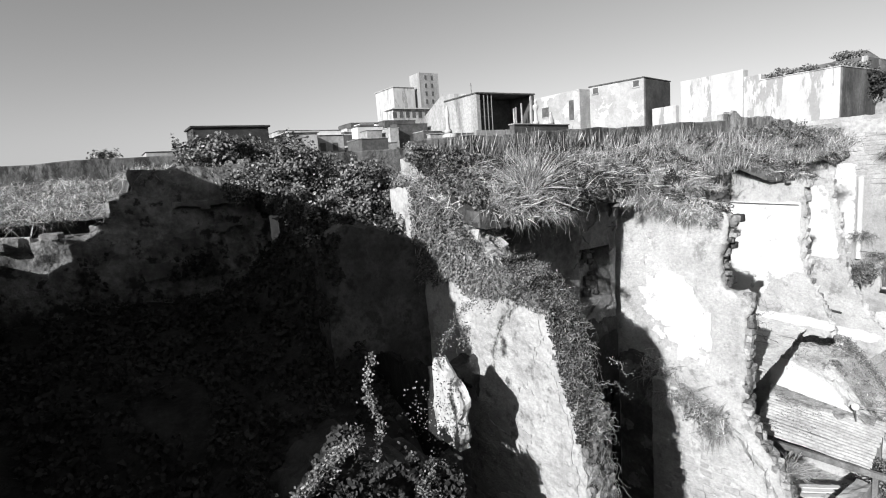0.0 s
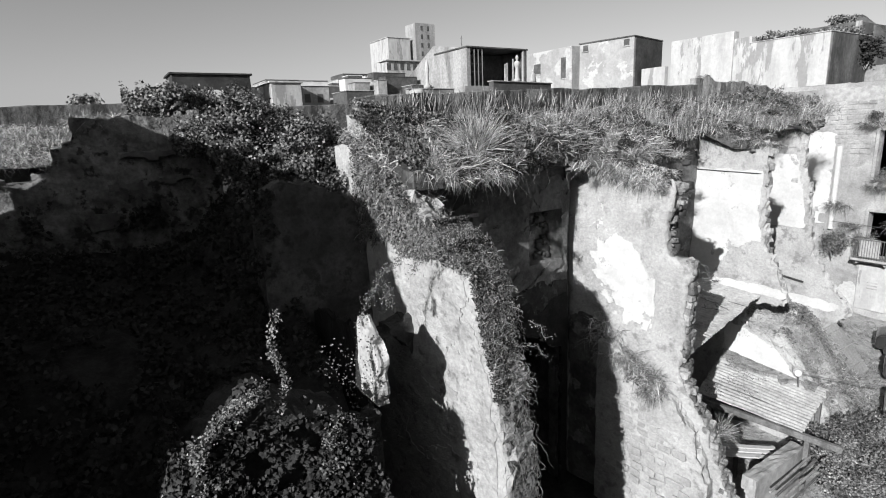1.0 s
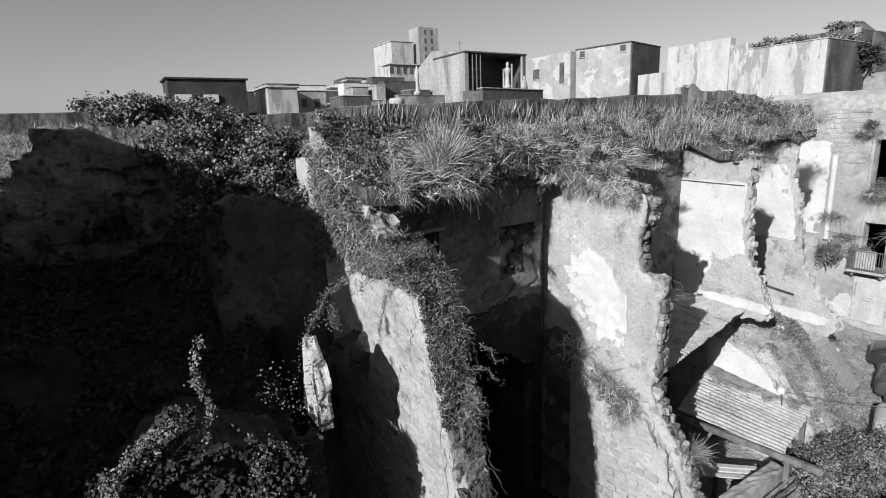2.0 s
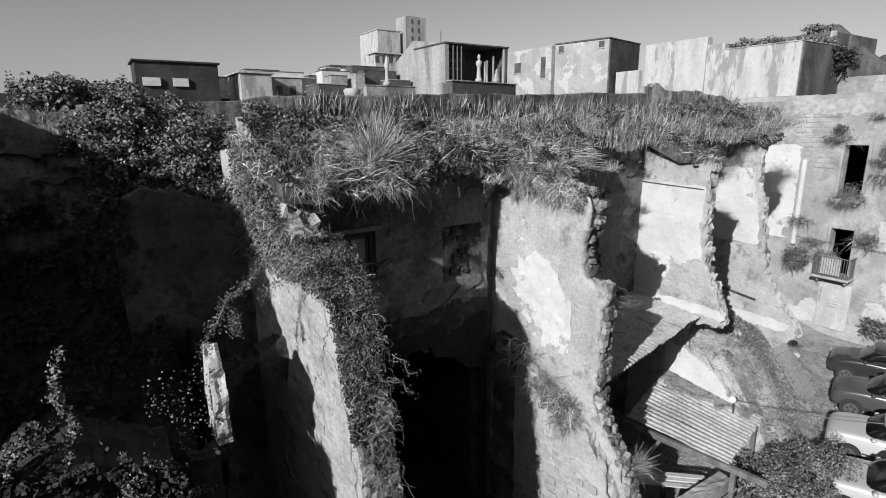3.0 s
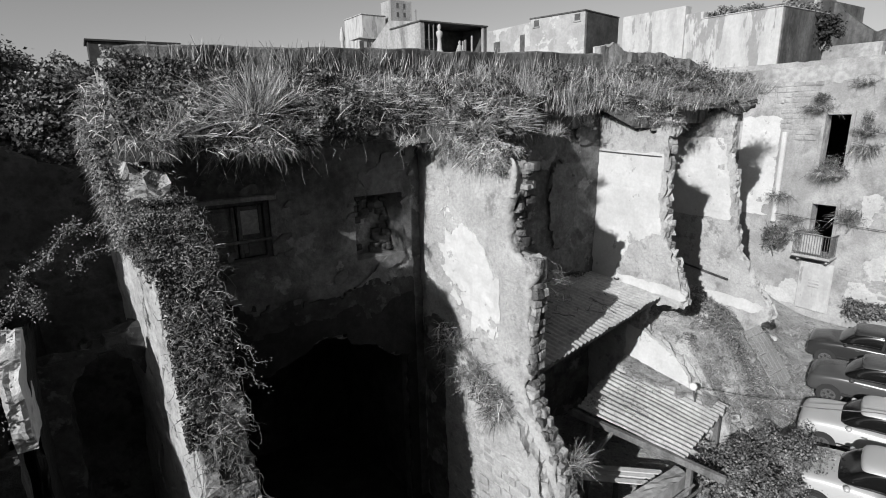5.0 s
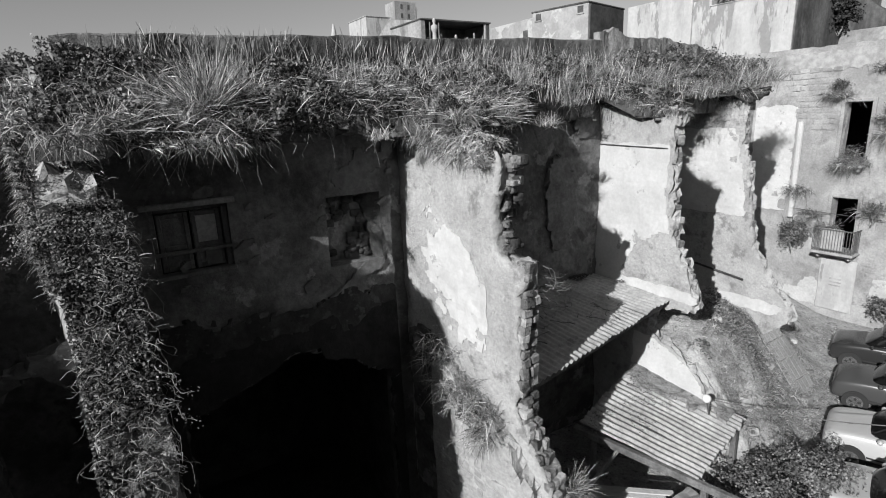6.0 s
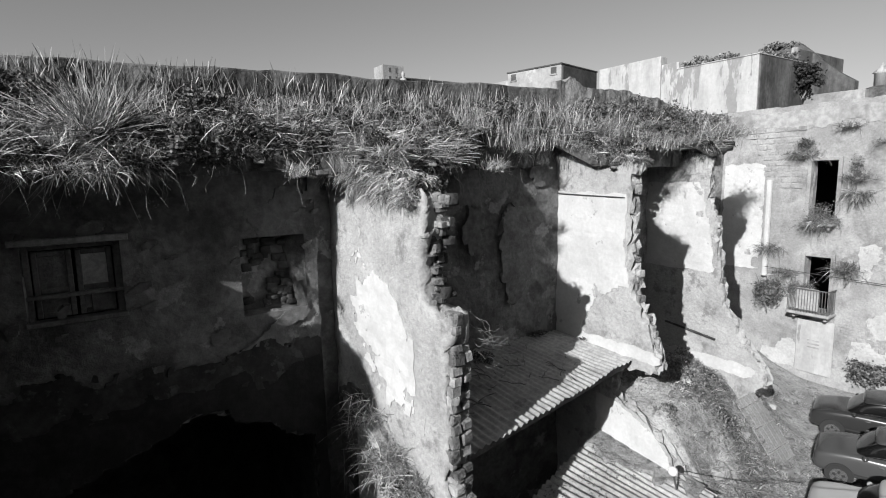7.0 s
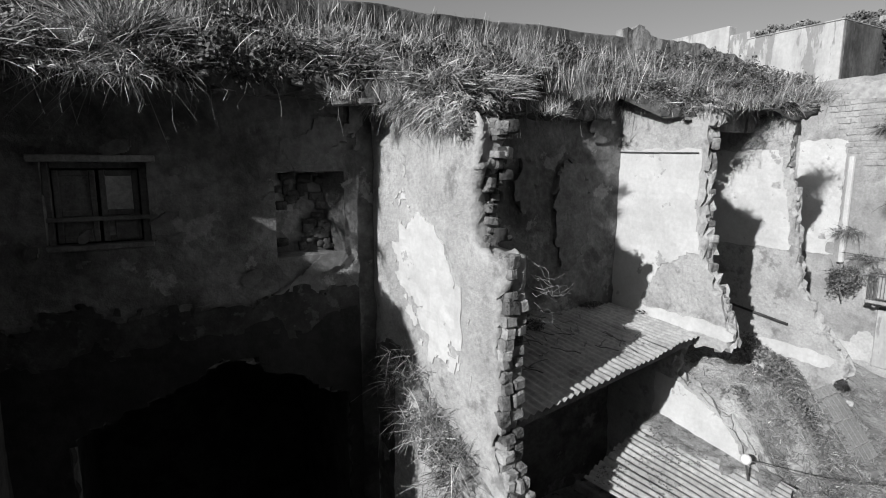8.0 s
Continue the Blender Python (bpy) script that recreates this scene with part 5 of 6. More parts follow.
house("white_house", 33.1, 33.7, 16.3, 17.3, 9.8, 13.05, FARWHITE, "white house wall with a stepped top", None)
house("white_house", 33.0, 37.9, 12.25, 16.3, 9.8, 12.65, FARWHITE, "white house with rain-streaked render and flat roof", FARWHITE, (), 0.03, 0.06)
# Rain-stained sheet whose dark tone also paints the end wall's shade.
bm = bmesh.new()
box(bm, 33.05, 37.9, 12.16, 12.22, 9.8, 12.6)
tagged(part("stained_render", bm, STAINED), label="rain-stained render, also darkened for the unlit end wall", category="render")
g = empty("gabled_house", 38, 12.8, 9.8, label="grey gabled house with a dark rain-stained side", category="house")
m = Matrix.Translation(-g.location)
bm = bmesh.new()
box(bm, 38.0, 44, 12.9, 17, 9.8, 13.6, m, 0.03)
part("wall", bm, STAINED, g)
bm = bmesh.new()
box(bm, 37.85, 38.05, 12.75, 13.05, 9.8, 13.6, m, 0.03)
part("corner_strip", bm, FARWHITE, g)
bm = bmesh.new()
prof = [(10.9, 9.8), (14.1, 9.8), (14.1, 14.2), (13.6, 14.2), (11.6, 12.3), (10.9, 11.8)]
a = [bm.verts.new((40.0, y, z)) for y, z in prof]
b = [bm.verts.new((40.5, y, z)) for y, z in prof]
bm.faces.new(a)
bm.faces.new(list(reversed(b)))
for k in range(6):
    bm.faces.new((a[k], a[(k + 1) % 6], b[(k + 1) % 6], b[k]))
bmesh.ops.transform(bm, matrix=m, verts=bm.verts[:])
part("gable", bm, STAINED, g)
house("roof_wall", 37.5, 38.0, 9.6, 12.8, 9.6, 11.05, FARGREY, "low rendered roof wall beside the gable", None)

# dome with lantern
dome = empty("church_dome", 90, 25.4, 6.1, label="distant church dome with a white lantern", category="dome")
for name, prof, mat in (("drum", [(3.2, -10.5), (3.2, 7.5), (3.5, 7.6), (3.5, 8.0)], FARWHITE), ("cupola", [(3.2, 8.0), (3.1, 8.6), (2.7, 9.7), (1.9, 10.6), (0.8, 11.1)], STAINED), ("lantern", [(0.6, 11.0), (0.6, 12.6), (0.75, 12.7), (0.3, 13.3), (0.05, 13.9)], FARWHITE)):
    ob = turned(name, 0, 0, 0, prof, mat, "", "")
    ob.parent = dome
for k in range(8):
    a = k * math.pi / 4 + 0.2
    bm = bmesh.new()
    box(bm, -0.3, 0.3, -0.5, 0.5, 5.2, 7.0, pose(3.1 * math.cos(a), 3.1 * math.sin(a), 0, 0, 0, math.degrees(a)))
    part("window", bm, FARDARK, dome)

dome.scale = (1.3, 1.3, 1.0)

# tower block
tower = house("tower_block", 57.3, 61.9, 95, 99, GROUND, 29.2, FARGREY, "distant grey concrete tower block", None, [("y", 57.3 + 1.5 + 1.5 * (k % 2), 27.8 - 1.6 * (k // 2), 0.5, 0.9) for k in range(8)], category="tower")
house("white_block", 51.6, 56.6, 96, 104, GROUND, 26.3, FARWHITE, "distant white apartment block", FARWHITE, category="building")
house("town_house", 48.5, 57.5, 91, 93.8, GROUND - 0.3, 21.3, FARWHITE, "pale low house with a flat overhanging roof", FARWHITE, [("y", 48.9 + 1.4 * k, 19.7, 0.8, 1.2) for k in range(6)], 0.4, 0.25)

# the town beyond: flat roofs, sheds and walls
shed = house("dark_shed", 5.8, 11.2, 42, 45, GROUND - 0.3, 13.1, PITCH, "long dark roof shed with pale panels", PITCH, category="shed")
for x0, x1 in ((6.2, 7.3), (8.1, 9.1)):
    bm = bmesh.new()
    box(bm, x0, x1, 41.8, 41.98, 11.5, 12.05, Matrix.Translation(-shed.location))
    part("panel", bm, WHITE, shed, "bright white sheet")
house("pale_shed", 12.7, 15.1, 42, 46, GROUND - 0.3, 12.6, FARWHITE, "pale rendered roof shed", FARWHITE, category="shed")
TOWN = ((11.5, 17, 47, 50, 13.1, 1), (15.4, 18.2, 44, 48, 12.5, 0), (16.5, 20, 52, 56, 13.2, 2), (18.5, 21, 41, 44, 11.9, 1), (20, 24.5, 46, 52, 12.3, 0), (21.5, 24, 58, 62, 13.3, 2), (24, 28, 52, 58, 12.9, 1), (26, 31, 62, 68, 14.3, 2), (30, 36, 70, 76, 15.6, 0), (34, 41, 80, 88, 17.2, 2), (40, 47, 92, 98, 19.4, 1), (19, 23, 66, 72, 15.6, 0), (-3, 3, 60, 66, 11.2, 1), (-16, -9, 75, 82, 11.0, 2), (3.2, 5.6, 50, 54, 12.0, 0), (44, 52, 60, 70, 14.5, 2), (52, 60, 44, 52, 12.5, 0), (60, 72, 70, 80, 15, 1))
for x0, x1, y0, y1, z1, k in TOWN:
    z1 -= 0.45 if 44 < y0 < 100 and x0 > 10 else 0.0
    house("town_house", x0, x1, y0, y1, GROUND - 0.3, z1, (FARGREY, FARDARK, FARWHITE)[k], ("grey rendered low house in the distance", "dark low house in the distance", "whitewashed low house in the distance")[k], (FARDARK, FARGREY, FARGREY)[k], overhang=0.06, slab=0.07, windows=[("y", x0 + (x1 - x0) * q, z1 - 1.3, 0.5, 0.7) for q in (0.3, 0.7)])
rnd = random.Random(4)
for k in range(64):
    y = rnd.uniform(44, 85)
    x = 6 + (y * 0.35) + rnd.uniform(0, 14)
    z = 8.6 + 0.103 * y + rnd.uniform(-0.9, 0.15)
    w = rnd.uniform(0.7, 2.4)
    house("roof_structure", x, x + w, y, y + 2, GROUND - 0.3, z, rnd.choice((FARWHITE, FARGREY, FARDARK)), "small flat roof structure in the distant town", rnd.choice((FARWHITE, FARGREY, FARDARK)), overhang=0.05, slab=0.06)
for k in range(46):
    y = rnd.uniform(48, 56)
    x = rnd.uniform(13.5, 27)
    z = 13.1 + 0.11 * (x - 14.8) + rnd.uniform(-1.3, 0.25)
    w = rnd.uniform(1.0, 4.0)
    house("roof_structure", x, x + w, y, y + 1.5, GROUND - 0.3, z, rnd.choice((WHITE, FARGREY, FARDARK, FARDARK)), "small flat roof structure in the distant town", rnd.choice((WHITE, FARDARK, FARDARK)), overhang=0.03, slab=0.08)
# unseen block added behind the camera to cut sky light on the rooms
house("sky_blocker", -45, 40, -20, -9, GROUND - 0.3, 12.5, CONCRETE, "unseen plain block added to cut the sky light", FARDARK, category="building")
rail = empty("roof_railing", -14, 45, 8, label="thin iron roof railing in the distance", category="railing")
for k in range(7):
    beam(rail, "post", (-9.5 + k * 0.9, 45, GROUND), (-9.5 + k * 0.9, 45, 9.6 + 0.2), 0.06, 0.06, METAL)
beam(rail, "top_rail", (-9.6, 45, 9.8), (-4.0, 45, 9.8), 0.06, 0.06, METAL)
mast = empty("aerial_mast", 30.2, 41, 15.8, label="thin metal aerial mast on a roof", category="aerial")
beam(mast, "pole", (30.2, 41, 15.8), (30.2, 41, 16.8), 0.05, 0.05, METAL)
beam(mast, "arm", (30.05, 41, 16.6), (30.35, 41, 16.6), 0.03, 0.03, METAL)



# ---------- plants ----------
def scatter(n, x0, x1, y0, y1, height, keep=None):
    out = []
    while len(out) < n:
        x, y = random.uniform(x0, x1), random.uniform(y0, y1)
        if keep is None or keep(x, y):
            out.append((x, y, height(x, y)))
    return np.array(out)


def grass_field(name, roots, length, mat, label, lean=(0, -0.4, 1.0), spread=0.6, width=0.009, droop=0.5):
    n = len(roots)
    ways = np.array(lean)[None] + rng.normal(size=(n, 3)) * spread
    v, f = blades(roots, ways, rng.uniform(length * 0.4, length * 1.3, n), width * rng.uniform(0.6, 1.4, n), droop)
    return merge(name, v, f, mat, label=label, category="grass", kind="stuff")


def clumpy(x, y, cut=-0.2, s=0.9):
    return fbm(x, y, 21, s) > cut + random.uniform(-0.5, 0.5)


top = scatter(60000, 5.0, 23.9, 7.0, 9.6, terrace_height, lambda x, y: y > terrace_front(x) - 0.1 and clumpy(x, y, 0.05 if x > 9.5 else 0.45, 1.6))
grass_field("terrace_grass", top, 0.17, GRASS, "matted dry grass covering the terrace", lean=(0.1, -0.4, 0.2), spread=1.2, width=0.006)
thin = scatter(11000, 5.0, 23.9, 7.0, 9.6, terrace_height, lambda x, y: y > terrace_front(x) - 0.1 and clumpy(x, y, 0.0 if x > 9.5 else 0.5, 0.7))
ways = rng.normal(size=(len(thin), 3)) * np.array([1.0, 0.55, 0.16]) + np.array([0, -0.15, 0.12])
v, f = blades(thin + rng.uniform(0, 0.12, (len(thin), 1)) * np.array([0, 0, 1]), ways, rng.uniform(0.2, 0.6, len(thin)), rng.uniform(0.004, 0.0085, len(thin)), 0.12)
merge("dry_stalks", v, f, STRAW, label="pale dry stalks lying over the matted grass", category="grass", kind="stuff")
end_straw = scatter(7000, 4.7, 7.4, 7.2, 9.3, terrace_height, lambda x, y: clumpy(x, y, -0.1, 1.5))
grass_field("dry_stalks", end_straw, 0.26, STRAW, "pale straw over the broken end of the terrace", lean=(-0.1, -0.3, 0.25), spread=1.0, width=0.005, droop=0.4)
lip = []
while len(lip) < 13000:
    x = random.uniform(5.0, 23)
    if clumpy(x, 1, -0.5 if x > 16 else 0.6 if 7.8 < x < 10.4 else 0.1, 1.3):
        y = terrace_front(x) + random.uniform(-0.1, 0.35)
        lip.append((x, y, terrace_height(x, y)))
for x0, x1, y0, y1, n in ((16.5, 17.2, 7.4, 9.3, 900), (17.4, 18.6, 7.5, 9.2, 800), (13.2, 14.3, 8.0, 9.2, 600)):
    for k in range(n):
        x = random.uniform(x0, x1)
        y = max(terrace_front(x), random.uniform(y0, y1)) + random.uniform(-0.08, 0.1)
        lip.append((x, y, terrace_height(x, y)))
lip = np.array(lip)
grass_field("hanging_grass", lip, 0.19, GRASS, "dry grass hanging over the broken edge", lean=(0, -0.5, 0.25), spread=1.0, width=0.006, droop=0.55)
w = scatter(30000, -9, 3.0, 13.1, 18, west_height, lambda x, y: clumpy(x, y, -0.3))
grass_field("rough_grass", w, 0.34, STRAW, "pale dry grass on the far terrace", spread=0.9, width=0.0045)
r = scatter(5000, 5, 24, 9.9, 17.5, lambda x, y: 8.35, lambda x, y: clumpy(x, y, -0.1))
grass_field("rough_grass", r, 0.8, GRASS, "tall dry grass on the roof behind the parapet", width=0.006)


def tuft(x, y, z, n, length, lean=(0, -0.2, 1), label="fountain of long dry grass on the terrace edge", mat=STRAW, spread=0.55, width=0.0045, droop=0.25, base=0.12):
    n = int(n * 1.5)
    roots = np.array([x, y, z]) + rng.normal(size=(n, 3)) * np.array([base, base, 0.03])
    ways = np.array(lean)[None] + rng.normal(size=(n, 3)) * spread
    v, f = blades(roots, ways, rng.uniform(length * 0.5, length * 1.15, n), width * rng.uniform(0.6, 1.3, n), droop)
    return merge("grass_tuft", v, f, mat, label=label, category="grass tuft", kind="stuff", group="grass tufts on the ruins")


for x, y, n, L in ((7.0, 7.95, 300, 1.0), (6.7, 7.6, 160, 0.7), (7.5, 7.55, 160, 0.7), (9.7, 7.6, 160, 0.5), (10.5, 7.5, 200, 0.6), (10.95, 7.1, 240, 0.5), (10.85, 7.8, 300, 0.7), (12.4, 7.6, 220, 0.7), (8.4, 7.9, 160, 0.7), (5.8, 7.7, 220, 0.7), (13.8, 7.9, 200, 0.6), (15.2, 8.6, 250, 0.8), (15.5, 9.2, 240, 0.85), (17.9, 9.3, 240, 0.8), (14.4, 9.3, 160, 0.7), (22.5, 8.8, 200, 0.7), (10.0, 9.2, 130, 0.7), (12.0, 9.3, 120, 0.7), (7.6, 9.3, 130, 0.7)):
    tuft(x, y, terrace_height(x, y) - 0.02, n // (1 if L > 0.8 else 2), L * (0.95 if L > 0.8 else 0.66))
for k in range(120):
    x, y = (random.uniform(7.5, 24.2) if k % 2 else random.uniform(12.5, 24.6)), random.uniform(8.7, 9.6)
    tuft(x, y, terrace_height(x, y) - 0.02, random.randint(12, 50), random.uniform(0.35, 0.7) + (0.2 if x > 14 and k % 3 == 0 else 0), (0, -0.12, 1.3), "tall dry weeds along the parapet wall", GRASS if k % 3 else STRAW, 0.35, 0.006, 0.15, 0.25)
tuft(7.15, 8.0, terrace_height(7.15, 8.0), 300, 1.25, (0, -0.35, 0.55), spread=0.75, width=0.0055, droop=0.12)
for k in range(40):
    x, y = random.uniform(17.0, 25.6), random.uniform(8.9, 9.5)
    tuft(x, y, terrace_height(min(x, 23.9), y) - 0.02, random.randint(60, 130), random.uniform(0.35, 0.8), (0, -0.2, 1.2), "tall dry weeds along the parapet wall", GRASS if k % 3 else STRAW, 0.7, 0.006, 0.4, 0.25)
for wx0, wx1, y0, y1 in ((C0 - 0.1, C1 + 0.1, 6.9, 9.4), (D0 - 0.1, D1 + 0.1, 8.6, 9.6)):
    r = np.array([(random.uniform(wx0, wx1), y, 7.75 + 0.12 * (y - 7)) for y in [random.uniform(y0, y1) for _ in range(2600)]])
    grass_field("wall_top_grass", r, 0.22, GRASS, "dry grass on the broken wall top", lean=(-0.2, -0.2, 0.5), spread=0.9, width=0.006, droop=0.5)
for k in range(34):
    y = random.uniform(5.7, 7.7)
    z = lerp([(5.7, 2.25), (6.6, 2.95), (7.7, 3.4)], y) + random.uniform(-0.35, 0.3)
    tuft(10.72 - random.uniform(0, 0.2), y, z, random.randint(25, 60), random.uniform(0.25, 0.55), (random.uniform(-0.9, -0.1), random.uniform(-0.6, 0.2), random.uniform(-0.2, 0.8)), "dry weeds growing from a ledge of the wall", STRAW if k % 2 else GRASS, 0.85, 0.005, 0.3, 0.14)
tuft(11.7, 5.0, 1.4, 220, 0.5, (0.2, -0.4, 0.5), "dry grass at the broken foot of the wall", GRASS, 0.6)
tuft(5.3, 4.7, 0.2, 220, 0.6, (-0.3, -0.5, 0.6), "dry grass at the broken foot of the wall", GRASS, 0.6)
for k in range(60):
    x, y = random.uniform(17.8, 29.5), random.uniform(4.4, 8.4)
    tuft(x, y, ground_height(x, y) - 0.02, 70, random.uniform(0.18, 0.34), (0, -0.2, 1), "low dry grass tuft on the rubble slope", GRASS, 0.7, 0.007, 0.5, 0.16)
# dead stalks standing against the parapet
r = []
while len(r) < 1300:
    x = random.uniform(5.4, 18.0)
    if fbm(x, 4, 9, 1.3) > random.uniform(-0.5, 0.35):
        r.append((x, random.uniform(9.45, 9.66), terrace_height(min(x, 23.9), 9.6) + random.uniform(-0.05, 0.4)))
r = np.array(r)
v, f = blades(r, np.array([(0, -0.06, 1.0)]) + rng.normal(size=(len(r), 3)) * np.array([0.28, 0.05, 0.3]), rng.uniform(0.15, 0.5, len(r)), rng.uniform(0.005, 0.011, len(r)), 0.12)
merge("dead_stalks", v, f, GRASS, label="dead stalks standing against the parapet wall", category="grass", kind="stuff")
# ledge under the tufts of the second cross wall
ledge = ragged_wall("wall_ledge_inner", "x", 4.7, 7.6, GROUND - 0.3, 3.2, 10.68, 11.1, lambda y, z: z < lerp([(4.7, 1.3), (5.2, 1.75), (5.8, 2.3), (6.6, 2.85), (7.6, 3.3)], y) + rag(y, z, 0.15) and y > lerp([(-2, 4.5), (0.5, 4.75), (1.6, 5.1), (3, 6.1)], z), PLASTER, 0.12, 0.06, label="broken masonry ledge at the foot of the wall")
ledge.matrix_basis = B_LEAN
for row in range(14):
    z = -0.6 + row * 0.2
    y = 4.9 + 0.16 * (row % 2)
    while y < 7.2:
        w = random.uniform(0.24, 0.44)
        if y > lerp([(-2, 4.6), (1.6, 5.2), (3, 6.2)], z) and z < lerp([(4.7, 1.1), (5.2, 1.5), (5.8, 1.9), (6.6, 2.3), (7.4, 2.6)], y) and random.random() < 0.6:
            stone(ledge, 10.72, y + w / 2, z, 0.12, w * 0.97, 0.18, meshes=FACE_ROCKS)
        y += w


def ivy(name, centres, normals, size, label, kind="stuff", mat=LEAF, spread=0.8, gaps=-0.15):
    keep = np.array([fbm(p[0], p[1], p[2], 2.6) > gaps for p in centres])
    centres, normals = np.asarray(centres)[keep], np.asarray(normals)[keep]
    v, f = leaves(centres, normals, size, spread)
    return merge(name, v, f, mat, label=label, category="ivy", kind=kind)


# leafy weeds mixed into the terrace grass
pts = []
while len(pts) < 22000:
    x, y = random.uniform(5.0, 23.8), random.uniform(7.0, 9.55)
    if y > terrace_front(x) - 0.15 and fbm(x, y, 41, 1.4) > 0.2 + random.uniform(-0.15, 0.15):
        pts.append((x, y, terrace_height(x, y) + random.uniform(0.0, 0.3) * (0.5 + fbm(x, y, 41, 1.4))))
c = np.array(pts)
ivy("leafy_weeds", c, np.tile([[-0.3, -0.4, 0.8]], (len(c), 1)), 0.05, "low leafy weeds growing through the dry grass")
# Dark weeds also paint the shaded gaps in the grass.
pts = []
while len(pts) < 20000:
    x, y = random.uniform(5.0, 24.4), random.uniform(7.0, 9.6)
    d = fbm(x, y, 77, 1.7) - (0.15 if x < 7.0 else 0.0)
    if y > terrace_front(x) - 0.2 and d > 0.15 + random.uniform(-0.1, 0.1):
        pts.append((x, y, terrace_height(min(x, 23.9), y) + random.uniform(0.0, 0.42) * min(1.2, 0.3 + d)))
ivy("dark_weeds", np.array(pts), np.tile([[-0.3, -0.4, 0.8]], (len(pts), 1)), 0.042, "dark leafy weeds that also paint the shaded gaps in the dry grass", mat=IVY, gaps=-0.3)
pieces = []
for k in range(1500):
    x = random.uniform(5.2, 23)
    y = random.uniform(terrace_front(x), 9.5)
    z = terrace_height(x, y)
    a = random.uniform(0, 6.28)
    L = random.uniform(0.3, 0.9)
    pieces.append(strand(wiggle((x, y, z), (x + 0.6 * L * math.cos(a), y + 0.6 * L * math.sin(a) - 0.1, z + 0.35 * L), 6, 0.22, 0, k), 3, 0.005, 0.4))
v, f = gather(pieces)
merge("dead_stems", v, f, STRAW, label="tangled dead stems over the grass", category="stems", kind="stuff")
# creepers on the upper face of the first cross wall
pts = []
while len(pts) < 11000:
    y, z = random.uniform(5.4, 8.8), random.uniform(5.6, 8.4)
    if z < lerp(A_TOP, y) + 0.12 and z > 6.25 + 0.4 * fbm(y, z, 17, 1.2) + 0.05 * (y - 6):
            pts.append(tuple(A_LEAN @ Vector((A0 - random.uniform(0.0, 0.16), y, z))))
c = np.array(pts)
ivy("creeper", c, np.tile([[-1, -0.3, 0.3]], (len(c), 1)), 0.036, "leafy creeper over the upper wall face", gaps=-0.6)
r = c[::7]
v, f = blades(r, np.array([(-0.7, -0.4, 0.1)]) + rng.normal(size=(len(r), 3)) * 0.5, rng.uniform(0.06, 0.18, len(r)), 0.0045, 0.6)
merge("straw_mat", v, f, GRASS, label="dead straw hanging down the upper wall face", category="grass", kind="stuff")
# ivy carpet in the first bay
c = scatter(34000, -6, 3.3, 5.2, 12.9, lambda x, y: slope_height(x, y) + random.uniform(0.0, 0.22), lambda x, y: fbm(x, y, 31, 0.8) > -0.45)
# These leaves carry the shade of the bay in their colour.
ivy("ivy_carpet", c, np.tile([[0, -0.6, 0.8]], (len(c), 1)), 0.075, "dense ivy carpet over the rubble slope, shade in its colour", mat=IVY)
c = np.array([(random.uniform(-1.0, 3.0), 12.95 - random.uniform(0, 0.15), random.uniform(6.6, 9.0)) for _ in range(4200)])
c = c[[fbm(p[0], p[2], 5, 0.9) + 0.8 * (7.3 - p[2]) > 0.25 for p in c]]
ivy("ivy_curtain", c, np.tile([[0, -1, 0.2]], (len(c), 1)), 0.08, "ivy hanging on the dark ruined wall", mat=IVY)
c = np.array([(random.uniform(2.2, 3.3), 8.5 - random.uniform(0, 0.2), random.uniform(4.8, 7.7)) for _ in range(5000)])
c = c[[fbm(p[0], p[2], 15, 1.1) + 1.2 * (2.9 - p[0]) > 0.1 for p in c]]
ivy("ivy_curtain", c, np.tile([[0, -1, 0.2]], (len(c), 1)), 0.06, "ivy beside the vault fragment, shade in its colour", mat=IVY)
# bramble mound on the hump and the vault back
pts = []
for k in range(42000):
    x, y = random.uniform(1.2, 5.2), random.uniform(9.1, 14.5)
    base = lerp([(9.0, 7.3), (9.6, 7.75), (11, 8.1), (13.2, 8.4), (14.5, 9.1)], y)
    h = 0.35 + 0.9 * max(0, fbm(x, y, 12, 0.6) + 0.35) * min(1, (y - 8.9) / 2)
    if x < 2.4 and y < 11.5 or x < 2.0 and y < 13.3:
        continue
    pts.append((x, y, base + h * random.uniform(0.1, 1.0)))
c = np.array(pts)
ivy("bramble_thicket", c, np.tile([[-0.3, -0.6, 0.7]], (len(c), 1)), 0.052, "dense leafy bramble thicket over the broken vault", gaps=0.0)
# Darker leaves set lower paint the shade between the brambles.
ivy("bramble_thicket", c[::2] - np.array([0, -0.05, 0.08]), np.tile([[-0.3, -0.6, 0.7]], (len(c[::2]), 1)), 0.06, "dark leaves painting the shade inside the bramble thicket", mat=IVY, gaps=-1)


